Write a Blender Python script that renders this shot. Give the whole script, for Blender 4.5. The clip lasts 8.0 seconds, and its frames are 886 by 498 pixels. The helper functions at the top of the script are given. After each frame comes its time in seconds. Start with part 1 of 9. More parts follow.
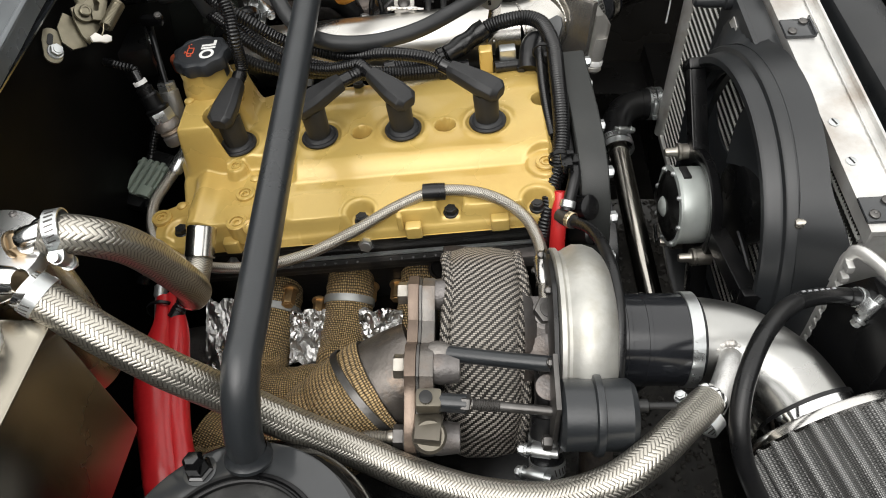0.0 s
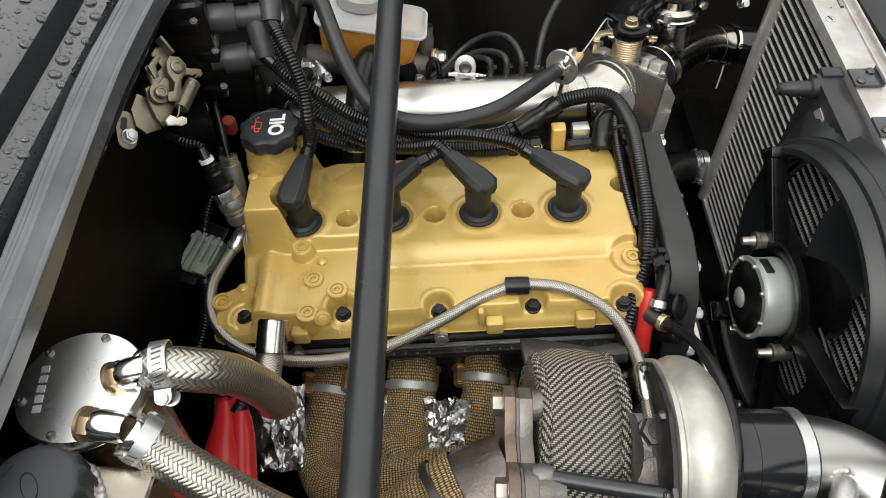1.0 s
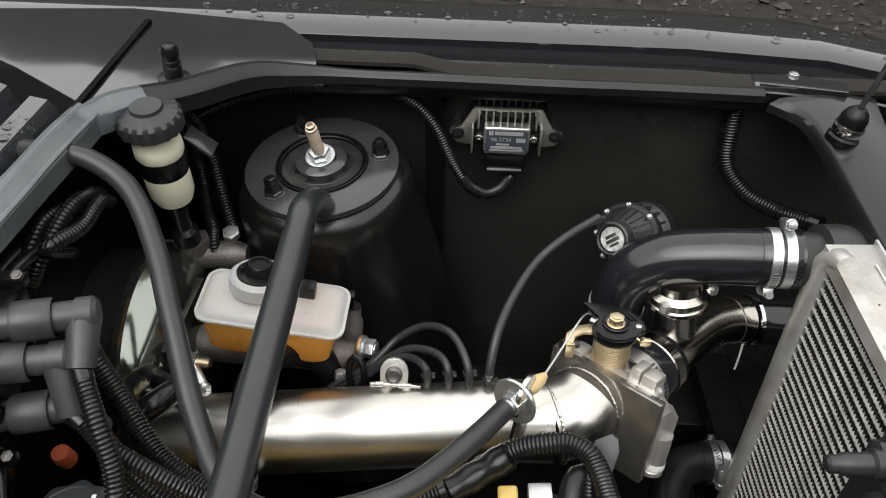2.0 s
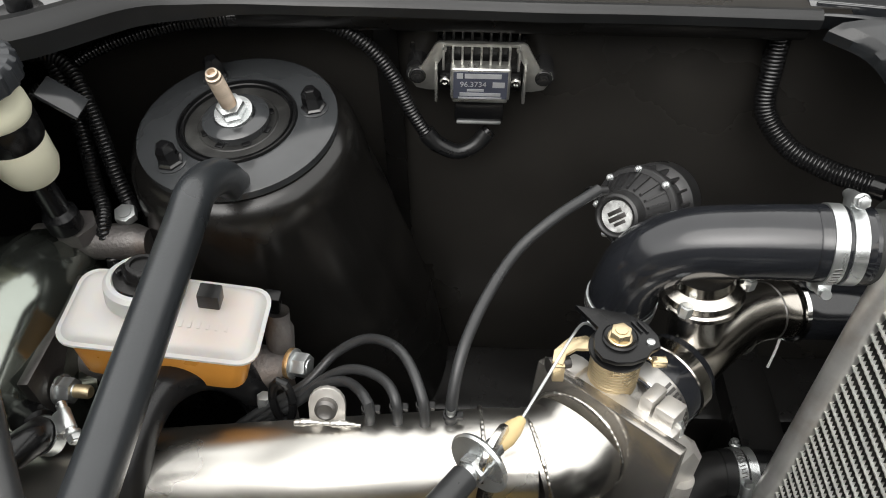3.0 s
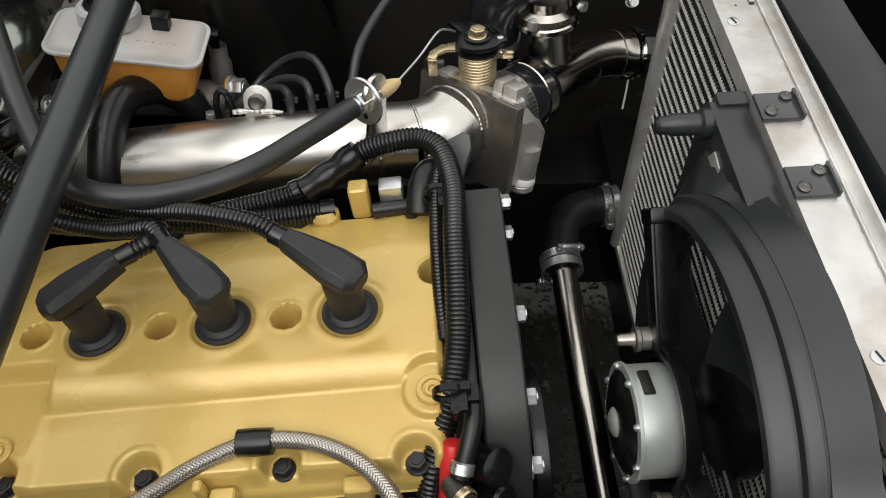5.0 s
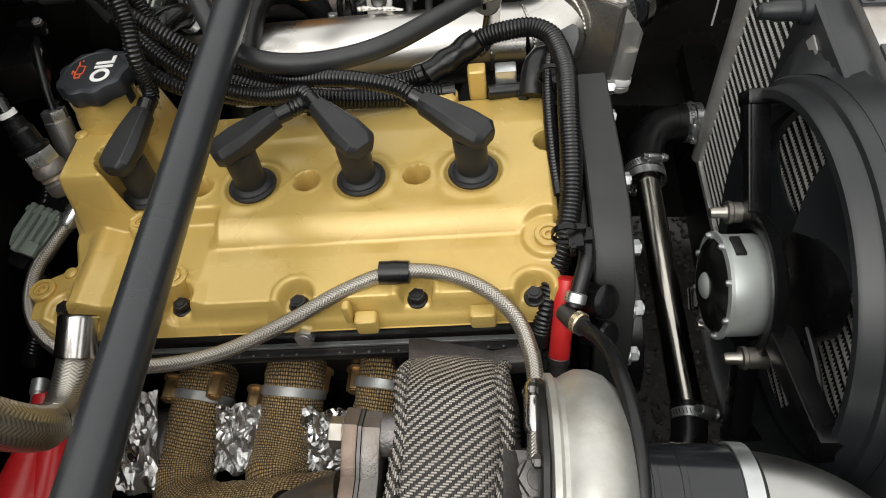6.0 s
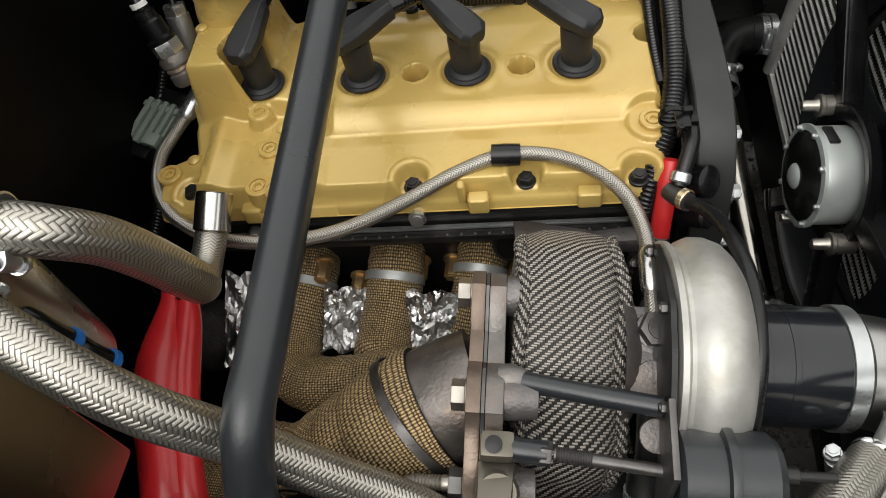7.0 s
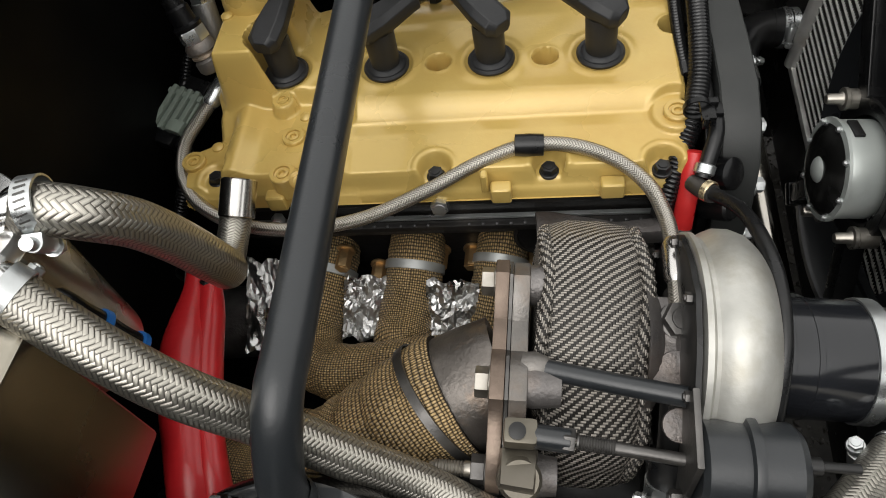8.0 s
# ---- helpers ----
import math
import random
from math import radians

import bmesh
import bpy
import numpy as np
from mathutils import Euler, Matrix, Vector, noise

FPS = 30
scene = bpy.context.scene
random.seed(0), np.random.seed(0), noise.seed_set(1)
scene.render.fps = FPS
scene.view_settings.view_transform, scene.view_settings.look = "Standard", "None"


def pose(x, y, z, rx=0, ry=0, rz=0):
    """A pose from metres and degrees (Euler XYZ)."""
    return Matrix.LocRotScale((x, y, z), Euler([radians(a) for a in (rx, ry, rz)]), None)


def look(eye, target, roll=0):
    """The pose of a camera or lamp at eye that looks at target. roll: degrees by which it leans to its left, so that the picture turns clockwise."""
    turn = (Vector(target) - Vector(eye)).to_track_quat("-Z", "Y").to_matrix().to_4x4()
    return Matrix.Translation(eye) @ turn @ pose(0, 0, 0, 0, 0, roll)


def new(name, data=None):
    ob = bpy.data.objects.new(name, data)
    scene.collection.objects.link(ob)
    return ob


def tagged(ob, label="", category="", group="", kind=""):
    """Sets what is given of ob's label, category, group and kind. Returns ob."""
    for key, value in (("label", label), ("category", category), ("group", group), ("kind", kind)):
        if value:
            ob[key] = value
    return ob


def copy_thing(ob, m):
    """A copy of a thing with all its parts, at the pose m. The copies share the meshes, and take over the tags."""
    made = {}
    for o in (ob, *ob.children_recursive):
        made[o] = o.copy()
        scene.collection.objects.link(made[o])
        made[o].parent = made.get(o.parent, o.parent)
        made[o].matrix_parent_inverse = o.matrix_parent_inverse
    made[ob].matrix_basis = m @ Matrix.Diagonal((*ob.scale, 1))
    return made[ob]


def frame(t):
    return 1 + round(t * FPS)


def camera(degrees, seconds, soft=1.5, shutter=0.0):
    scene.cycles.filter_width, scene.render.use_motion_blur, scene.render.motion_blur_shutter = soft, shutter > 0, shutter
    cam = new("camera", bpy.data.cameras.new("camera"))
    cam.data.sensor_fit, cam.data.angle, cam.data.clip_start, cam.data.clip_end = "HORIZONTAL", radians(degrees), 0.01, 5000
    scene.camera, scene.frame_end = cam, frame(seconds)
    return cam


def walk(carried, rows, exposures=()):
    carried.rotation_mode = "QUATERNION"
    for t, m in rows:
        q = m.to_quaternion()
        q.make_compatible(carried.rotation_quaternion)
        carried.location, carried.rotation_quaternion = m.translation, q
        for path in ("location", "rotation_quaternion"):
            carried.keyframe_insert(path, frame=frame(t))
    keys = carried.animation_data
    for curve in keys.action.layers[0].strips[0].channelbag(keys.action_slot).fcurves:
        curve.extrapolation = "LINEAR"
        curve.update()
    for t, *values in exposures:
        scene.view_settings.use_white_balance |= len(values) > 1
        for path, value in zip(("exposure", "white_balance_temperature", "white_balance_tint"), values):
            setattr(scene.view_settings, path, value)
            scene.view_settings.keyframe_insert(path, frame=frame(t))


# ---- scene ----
cam = camera(63.3, 8.0, soft=1.0)
PATH = [
    (0, (0.023, 0.029, 1.234), (-0.029, 1.268, -0.336), -2.10),
    (0.2, (-0.0464, 0.0386, 1.2498), (-0.029, 1.2542, -0.3386), -0.76),
    (0.5, (-0.091, 0.057, 1.254), (-0.078, 1.279, -0.329), -0.40),
    (0.8, (-0.0956, 0.0782, 1.2586), (-0.0726, 1.3008, -0.3232), 1.70),
    (1, (-0.081, 0.113, 1.26), (-0.049, 1.361, -0.302), 2.40),
    (1.2, (-0.0586, 0.1646, 1.252), (-0.029, 1.4872, -0.2484), 3.36),
    (1.5, (-0.027, 0.26, 1.25), (-0.025, 1.693, -0.145), 3.00),
    (1.7, (-0.011, 0.321, 1.248), (-0.041, 1.836, -0.057), 2.00),
    (2.8, (0.03, 0.547, 1.166), (-0.013, 1.951, -0.258), 1.10),
    (3, (0.04, 0.558, 1.157), (-0.009, 1.925, -0.302), 0.30),
    (3.5, (0.048, 0.532, 1.166), (0.003, 1.889, -0.302), -0.50),
    (4, (0.078, 0.466, 1.16), (0.094, 1.855, -0.28), 0.80),
    (4.2, (0.0878, 0.4344, 1.154), (0.1272, 1.8176, -0.2892), 0.62),
    (4.5, (0.096, 0.382, 1.145), (0.139, 1.69, -0.366), 0.60),
    (5, (0.106, 0.312, 1.145), (0.132, 1.559, -0.419), 0.20),
    (5.2, (0.103, 0.288, 1.145), (0.112, 1.511, -0.438), -0.40),
    (6.3, (0.036, 0.19, 1.149), (-0.099, 1.364, -0.465), -3.20),
    (6.5, (0.022, 0.176, 1.15), (-0.112, 1.345, -0.467), -2.90),
    (7, (-0.002, 0.151, 1.15), (-0.171, 1.201, -0.544), -5.80),
    (7.5, (-0.012, 0.146, 1.154), (-0.207, 1.179, -0.548), -6.80),
    (8, (-0.011, 0.146, 1.151), (-0.206, 1.178, -0.551), -6.40),
]
walk(cam, [(t, look(eye, target, roll)) for t, eye, target, roll in PATH],
     [(0.0, 0.65), (1.2, 0.57), (1.6, 0.64), (2.2, 0.80), (3.0, 1.06), (3.6, 1.13), (4.05, 1.0), (4.5, 0.57), (5.2, 0.32), (6.5, 0.49), (7.2, 0.36), (8.0, 0.31)])


# ---- world and light ----
world = bpy.data.worlds.new("overcast_sky")
scene.world = world
world.use_nodes = True
wt = world.node_tree
wt.nodes.clear()
sky = wt.nodes.new("ShaderNodeTexSky")
sky.sky_type, sky.sun_disc = "NISHITA", False
sky.sun_elevation, sky.sun_rotation = radians(52), radians(200)
sky.air_density, sky.dust_density = 1.0, 4.0
grey_sky = wt.nodes.new("ShaderNodeHueSaturation")
grey_sky.inputs["Saturation"].default_value = 0.15
back = wt.nodes.new("ShaderNodeBackground")
back.inputs["Strength"].default_value = 0.05
cloud = wt.nodes.new("ShaderNodeBackground")
cloud.inputs["Color"].default_value, cloud.inputs["Strength"].default_value = (1.0, 0.985, 0.95, 1), 0.95
both = wt.nodes.new("ShaderNodeAddShader")
wout = wt.nodes.new("ShaderNodeOutputWorld")
wt.links.new(sky.outputs[0], grey_sky.inputs["Color"])
wt.links.new(grey_sky.outputs[0], back.inputs["Color"])
wt.links.new(back.outputs[0], both.inputs[0])
wt.links.new(cloud.outputs[0], both.inputs[1])
wt.links.new(both.outputs[0], wout.inputs["Surface"])

sun = new("sun", bpy.data.lights.new("sun", "SUN"))
sun.data.energy, sun.data.angle, sun.data.color = 0.7, radians(50), (1.0, 0.97, 0.93)
sun.matrix_world = look((-0.9, -1.6, 5.0), (0, 0.5, 0.7))


# ---- materials ----
def mat(name, base, rough=0.5, metal=0.0, vary=0.12, scale=60.0, bump=0.0, bump_scale=300.0, spec=0.5, coat=0.0, dirt=None, dirt_scale=14.0, dirt_amount=0.3, rough_vary=0.12):
    m = bpy.data.materials.new(name)
    m.use_nodes = True
    t = m.node_tree
    p = t.nodes["Principled BSDF"]
    p.inputs["Roughness"].default_value = rough
    p.inputs["Metallic"].default_value = metal
    p.inputs["Specular IOR Level"].default_value = spec
    p.inputs["Coat Weight"].default_value = coat
    p.inputs["Coat Roughness"].default_value = 0.08
    co = t.nodes.new("ShaderNodeTexCoord")
    n = t.nodes.new("ShaderNodeTexNoise")
    n.inputs["Scale"].default_value, n.inputs["Detail"].default_value = scale, 5
    t.links.new(co.outputs["Object"], n.inputs["Vector"])
    ramp = t.nodes.new("ShaderNodeMapRange")
    ramp.inputs["From Min"].default_value, ramp.inputs["From Max"].default_value = 0.25, 0.75
    ramp.inputs["To Min"].default_value, ramp.inputs["To Max"].default_value = 1 - vary, 1 + vary
    t.links.new(n.outputs["Fac"], ramp.inputs["Value"])
    mul = t.nodes.new("ShaderNodeVectorMath")
    mul.operation = "SCALE"
    mul.inputs[0].default_value = base
    t.links.new(ramp.outputs[0], mul.inputs["Scale"])
    colour = mul.outputs[0]
    if dirt:
        d = t.nodes.new("ShaderNodeTexNoise")
        d.inputs["Scale"].default_value, d.inputs["Detail"].default_value, d.inputs["Roughness"].default_value = dirt_scale, 8, 0.65
        t.links.new(co.outputs["Object"], d.inputs["Vector"])
        dr = t.nodes.new("ShaderNodeMapRange")
        dr.inputs["From Min"].default_value, dr.inputs["From Max"].default_value = 0.5, 0.75
        dr.inputs["To Max"].default_value = dirt_amount
        t.links.new(d.outputs["Fac"], dr.inputs["Value"])
        mix = t.nodes.new("ShaderNodeMix")
        mix.data_type = "RGBA"
        t.links.new(dr.outputs[0], mix.inputs["Factor"])
        t.links.new(colour, mix.inputs["A"])
        mix.inputs["B"].default_value = (*dirt, 1)
        colour = mix.outputs["Result"]
    t.links.new(colour, p.inputs["Base Color"])
    rv = t.nodes.new("ShaderNodeMapRange")
    rv.inputs["From Min"].default_value, rv.inputs["From Max"].default_value = 0.3, 0.7
    rv.inputs["To Min"].default_value, rv.inputs["To Max"].default_value = max(0.02, rough - rough_vary), min(1, rough + rough_vary)
    n2 = t.nodes.new("ShaderNodeTexNoise")
    n2.inputs["Scale"].default_value, n2.inputs["Detail"].default_value = scale * 0.4, 6
    t.links.new(co.outputs["Object"], n2.inputs["Vector"])
    t.links.new(n2.outputs["Fac"], rv.inputs["Value"])
    t.links.new(rv.outputs[0], p.inputs["Roughness"])
    if bump:
        b = t.nodes.new("ShaderNodeTexNoise")
        b.inputs["Scale"].default_value, b.inputs["Detail"].default_value = bump_scale, 4
        t.links.new(co.outputs["Object"], b.inputs["Vector"])
        bn = t.nodes.new("ShaderNodeBump")
        bn.inputs["Strength"].default_value, bn.inputs["Distance"].default_value = bump, 0.001
        t.links.new(b.outputs["Fac"], bn.inputs["Height"])
        t.links.new(bn.outputs[0], p.inputs["Normal"])
    return m


def woven(name, light, dark, pu, pv, metal=0.0, rough=0.5, kind="plain", depth=0.6, vary=0.3):
    """Threads laid over the surface by its UV, which is in metres: plain or twill cloth, or a plaited hose braid."""
    m = bpy.data.materials.new(name)
    m.use_nodes = True
    t = m.node_tree
    p = t.nodes["Principled BSDF"]
    uv = t.nodes.new("ShaderNodeUVMap")
    sep = t.nodes.new("ShaderNodeSeparateXYZ")
    t.links.new(uv.outputs[0], sep.inputs[0])

    def op(kind_, a, b=0.0):
        n = t.nodes.new("ShaderNodeMath")
        n.operation = kind_
        for i, v in ((0, a), (1, b)):
            if isinstance(v, (int, float)):
                n.inputs[i].default_value = v
            else:
                t.links.new(v, n.inputs[i])
        return n.outputs[0]

    wob = t.nodes.new("ShaderNodeTexNoise")
    wob.inputs["Scale"].default_value = 60
    t.links.new(uv.outputs[0], wob.inputs["Vector"])
    w = op("MULTIPLY", op("SUBTRACT", wob.outputs["Fac"], 0.5), 0.35 if kind == "plait" else 0.9)
    u = op("ADD", op("DIVIDE", sep.outputs[0], pu), w)
    v = op("ADD", op("DIVIDE", sep.outputs[1], pv), op("MULTIPLY", w, 0.6))
    fu, fv = op("FRACT", u), op("FRACT", v)
    if kind == "plait":
        # two sets of flat wire bundles crossing on the slant, over two and under two
        a, b = op("ADD", u, v), op("SUBTRACT", u, v)
        fa, fb = op("FRACT", a), op("FRACT", b)
        over = op("LESS_THAN", op("FRACT", op("ADD", op("MULTIPLY", op("SUBTRACT", op("FLOOR", a), op("FLOOR", b)), 0.25), 0.01)), 0.45)
        under = op("SUBTRACT", 1.0, over)
        across = op("ADD", op("MULTIPLY", fa, over), op("MULTIPLY", fb, under))
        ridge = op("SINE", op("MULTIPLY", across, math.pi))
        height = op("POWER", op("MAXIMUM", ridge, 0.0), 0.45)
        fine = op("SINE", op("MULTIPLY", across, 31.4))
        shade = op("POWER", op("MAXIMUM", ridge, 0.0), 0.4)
    else:
        over = op("LESS_THAN", op("FRACT", op("ADD", op("MULTIPLY", op("ADD", op("FLOOR", u), op("FLOOR", v)), 0.25 if kind == "twill" else 0.5), 0.01)), 0.45)
        under = op("SUBTRACT", 1.0, over)
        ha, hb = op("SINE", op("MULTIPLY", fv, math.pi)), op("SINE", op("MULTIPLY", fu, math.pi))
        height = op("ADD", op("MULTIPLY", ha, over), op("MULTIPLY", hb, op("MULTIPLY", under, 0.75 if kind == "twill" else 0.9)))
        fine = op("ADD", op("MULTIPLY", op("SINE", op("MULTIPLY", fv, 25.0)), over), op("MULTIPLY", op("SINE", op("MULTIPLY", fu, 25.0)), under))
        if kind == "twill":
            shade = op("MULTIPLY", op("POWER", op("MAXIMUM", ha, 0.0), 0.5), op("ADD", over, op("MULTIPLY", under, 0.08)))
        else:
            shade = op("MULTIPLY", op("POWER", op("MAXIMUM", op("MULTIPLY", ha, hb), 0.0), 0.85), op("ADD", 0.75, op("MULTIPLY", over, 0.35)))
    # thread edges and gaps go dark: crease shade is put into the colour
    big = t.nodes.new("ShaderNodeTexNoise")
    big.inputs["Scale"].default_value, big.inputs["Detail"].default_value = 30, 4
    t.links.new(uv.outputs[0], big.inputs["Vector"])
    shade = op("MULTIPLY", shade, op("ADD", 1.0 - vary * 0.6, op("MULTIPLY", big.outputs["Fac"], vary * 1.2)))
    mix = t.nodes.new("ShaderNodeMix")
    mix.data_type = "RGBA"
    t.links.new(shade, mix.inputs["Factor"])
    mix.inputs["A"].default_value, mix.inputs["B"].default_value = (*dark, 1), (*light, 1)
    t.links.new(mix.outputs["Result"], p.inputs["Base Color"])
    bn = t.nodes.new("ShaderNodeBump")
    bn.inputs["Strength"].default_value, bn.inputs["Distance"].default_value = depth, pu * 0.4
    t.links.new(op("ADD", height, op("MULTIPLY", fine, 0.05)), bn.inputs["Height"])
    t.links.new(bn.outputs[0], p.inputs["Normal"])
    p.inputs["Metallic"].default_value, p.inputs["Roughness"].default_value = metal, rough
    return m


BLACK_PAINT = mat("satin_black_paint", (0.007, 0.0067, 0.0064), 0.26, vary=0.25, scale=25, bump=0.08, bump_scale=45, spec=0.35, dirt=(0.012, 0.0105, 0.009), dirt_scale=7, dirt_amount=0.35)
INNER_PAINT = mat("satin_black_inner_fender_paint", (0.022, 0.0205, 0.0185), 0.30, vary=0.3, scale=9, bump=0.06, bump_scale=45, spec=0.42, dirt=(0.036, 0.032, 0.028), dirt_scale=5, dirt_amount=0.4)
CROSS_PAINT = mat("semi_gloss_black_crossmember_paint", (0.009, 0.0102, 0.0115), 0.24, vary=0.25, scale=16, bump=0.12, bump_scale=40, spec=0.5, dirt=(0.035, 0.034, 0.032), dirt_scale=20, dirt_amount=0.3)
MOUNT = mat("dusty_black_mount_rubber", (0.016, 0.016, 0.0155), 0.34, vary=0.3, scale=40, bump=0.2, bump_scale=260, spec=0.4, dirt=(0.10, 0.10, 0.095), dirt_scale=30, dirt_amount=0.5)
NUT_BLACK = mat("gloss_black_cap_nut", (0.006, 0.006, 0.0065), 0.12, vary=0.1, coat=0.6, rough_vary=0.05)
SHROUD = mat("satin_black_shroud_plastic", (0.017, 0.0187, 0.0205), 0.35, vary=0.2, scale=14, bump=0.05, bump_scale=160, spec=0.55, dirt=(0.04, 0.04, 0.039), dirt_scale=9, dirt_amount=0.3)
TOWER_PAINT = mat("gloss_black_tower_paint", (0.0065, 0.0062, 0.0058), 0.22, vary=0.3, scale=20, bump=0.10, bump_scale=26, spec=0.5, dirt=(0.022, 0.0195, 0.017), dirt_scale=11, dirt_amount=0.5)
PLATE_PAINT = mat("semi_gloss_black_plate", (0.0348, 0.0370, 0.0391), 0.16, vary=0.15, scale=30, bump=0.05, bump_scale=120, coat=0.3)
BAR_PAINT = mat("powder_coated_black", (0.019, 0.0215, 0.024), 0.31, vary=0.1, scale=40, bump=0.12, bump_scale=500, rough_vary=0.05, spec=0.6)
WET_PAINT = mat("wet_gloss_black_paint", (0.012, 0.0135, 0.016), 0.05, vary=0.1, spec=0.6, coat=1.0, rough_vary=0.04, dirt=(0.03, 0.03, 0.03), dirt_amount=0.2)
GOLD = mat("gold_paint", (0.555, 0.392, 0.115), 0.25, metal=0.15, vary=0.06, scale=18, bump=0.12, bump_scale=260, coat=0.25, dirt=(0.33, 0.16, 0.03), dirt_scale=9, dirt_amount=0.35)
RUBBER = mat("black_rubber", (0.0068, 0.007, 0.0076), 0.29, vary=0.2, scale=50, bump=0.1, bump_scale=400, spec=0.4, dirt=(0.045, 0.043, 0.04), dirt_scale=20, dirt_amount=0.3)
LIT_SEAL = mat("sky_lit_seal_rubber", (0.088, 0.100, 0.108), 0.27, vary=0.3, scale=22, bump=0.5, bump_scale=28, spec=0.7, dirt=(0.13, 0.135, 0.135), dirt_amount=0.4)
CONDUIT = mat("glossy_black_conduit", (0.0075, 0.0075, 0.008), 0.25, vary=0.2, scale=40)
BOOT = mat("matt_black_moulded_rubber", (0.0185, 0.019, 0.020), 0.48, vary=0.12, scale=60, bump=0.15, bump_scale=900, spec=0.38)
PLASTIC = mat("black_moulded_plastic", (0.0045, 0.0046, 0.005), 0.28, vary=0.15, scale=40, bump=0.1, bump_scale=700, spec=0.32, dirt=(0.045, 0.043, 0.04), dirt_scale=18, dirt_amount=0.2)
GREY_PLASTIC = mat("dark_grey_belt_cover_plastic", (0.026, 0.0275, 0.0265), 0.42, vary=0.12, scale=25, bump=0.12, bump_scale=800, spec=0.35, dirt=(0.06, 0.058, 0.052), dirt_scale=16, dirt_amount=0.25)
CAP_PLASTIC = mat("slate_black_cap_plastic", (0.021, 0.0235, 0.027), 0.45, vary=0.1, scale=60, bump=0.1, bump_scale=900)
CHROME = mat("polished_aluminium", (0.86, 0.86, 0.85), 0.13, metal=1, vary=0.05, scale=20, bump=0.03, bump_scale=90, rough_vary=0.08)
BRUSHED = mat("brushed_stainless", (0.66, 0.645, 0.62), 0.22, metal=1, vary=0.08, scale=25, bump=0.05, bump_scale=160, rough_vary=0.1, dirt=(0.42, 0.36, 0.27), dirt_scale=6, dirt_amount=0.3)
TANK_ALU = mat("bright_aluminium_tank", (0.40, 0.37, 0.305), 0.27, metal=1, vary=0.12, scale=12, bump=0.05, bump_scale=140, rough_vary=0.08, dirt=(0.33, 0.28, 0.2), dirt_scale=5, dirt_amount=0.4)
MODULE_ALU = mat("weathered_finned_aluminium", (0.46, 0.46, 0.435), 0.36, metal=0.85, vary=0.3, scale=50, bump=0.3, bump_scale=500, dirt=(0.09, 0.085, 0.075), dirt_scale=30, dirt_amount=0.6)
BOOSTER = mat("passivated_booster_steel", (0.27, 0.295, 0.265), 0.17, metal=0.95, vary=0.1, scale=12, bump=0.04, bump_scale=60, dirt=(0.24, 0.19, 0.12), dirt_scale=7, dirt_amount=0.4)
PLENUM = mat("polished_stainless_tube", (0.60, 0.585, 0.55), 0.27, metal=1, vary=0.07, scale=15, bump=0.02, bump_scale=40, rough_vary=0.07, dirt=(0.42, 0.39, 0.34), dirt_scale=9, dirt_amount=0.25)
DARK_STAINLESS = mat("darkened_stainless_pipe", (0.52, 0.49, 0.44), 0.19, metal=1, vary=0.2, scale=15, bump=0.02, bump_scale=60, rough_vary=0.06)
FLANGE_PLATE = mat("milled_aluminium_plate", (0.42, 0.40, 0.37), 0.26, metal=0.9, vary=0.3, scale=18, bump=0.1, bump_scale=120, dirt=(0.05, 0.042, 0.034), dirt_scale=9, dirt_amount=1.0)
CAST = mat("cast_aluminium", (0.52, 0.52, 0.51), 0.45, metal=0.85, vary=0.12, scale=60, bump=0.4, bump_scale=700, dirt=(0.22, 0.2, 0.17), dirt_scale=10, dirt_amount=0.5)
LID_ALU = mat("satin_machined_lid", (0.90, 0.90, 0.89), 0.27, metal=1, vary=0.04, scale=20, rough_vary=0.06)
COMPRESSOR = mat("cast_compressor_aluminium", (0.50, 0.495, 0.46), 0.45, metal=0.75, vary=0.22, scale=34, bump=0.22, bump_scale=230, dirt=(0.30, 0.265, 0.19), dirt_scale=26, dirt_amount=0.55)
ELBOW_ALU = mat("brushed_elbow_aluminium", (0.44, 0.44, 0.425), 0.3, metal=1, vary=0.12, scale=24, bump=0.05, bump_scale=120, rough_vary=0.1, dirt=(0.34, 0.33, 0.30), dirt_scale=11, dirt_amount=0.35)
VAC_RUBBER = mat("dull_vacuum_hose_rubber", (0.026, 0.027, 0.028), 0.36, vary=0.2, scale=50, bump=0.1, bump_scale=400, spec=0.45)
COIL_BOOT = mat("grey_coil_boot_rubber", (0.040, 0.042, 0.044), 0.42, vary=0.25, scale=40, bump=0.15, bump_scale=300)
BARE_ALU = mat("bare_scuffed_aluminium", (0.62, 0.615, 0.595), 0.44, metal=0.7, vary=0.22, scale=26, bump=0.25, bump_scale=260, dirt=(0.34, 0.26, 0.19), dirt_scale=10, dirt_amount=0.8)
ZINC = mat("zinc_plated_steel", (0.60, 0.62, 0.62), 0.33, metal=0.9, vary=0.15, scale=60, bump=0.1, bump_scale=300)
STEEL = mat("dark_steel", (0.13, 0.125, 0.12), 0.42, metal=0.9, vary=0.25, scale=60, bump=0.2, bump_scale=400)
BLACK_BOLT = mat("black_oxide_bolt", (0.03, 0.03, 0.03), 0.38, metal=0.6, vary=0.2)
STUD = mat("lightly_rusted_bare_stud", (0.52, 0.43, 0.34), 0.4, metal=0.8, vary=0.2, scale=120, dirt=(0.45, 0.24, 0.12), dirt_scale=50, dirt_amount=0.5)
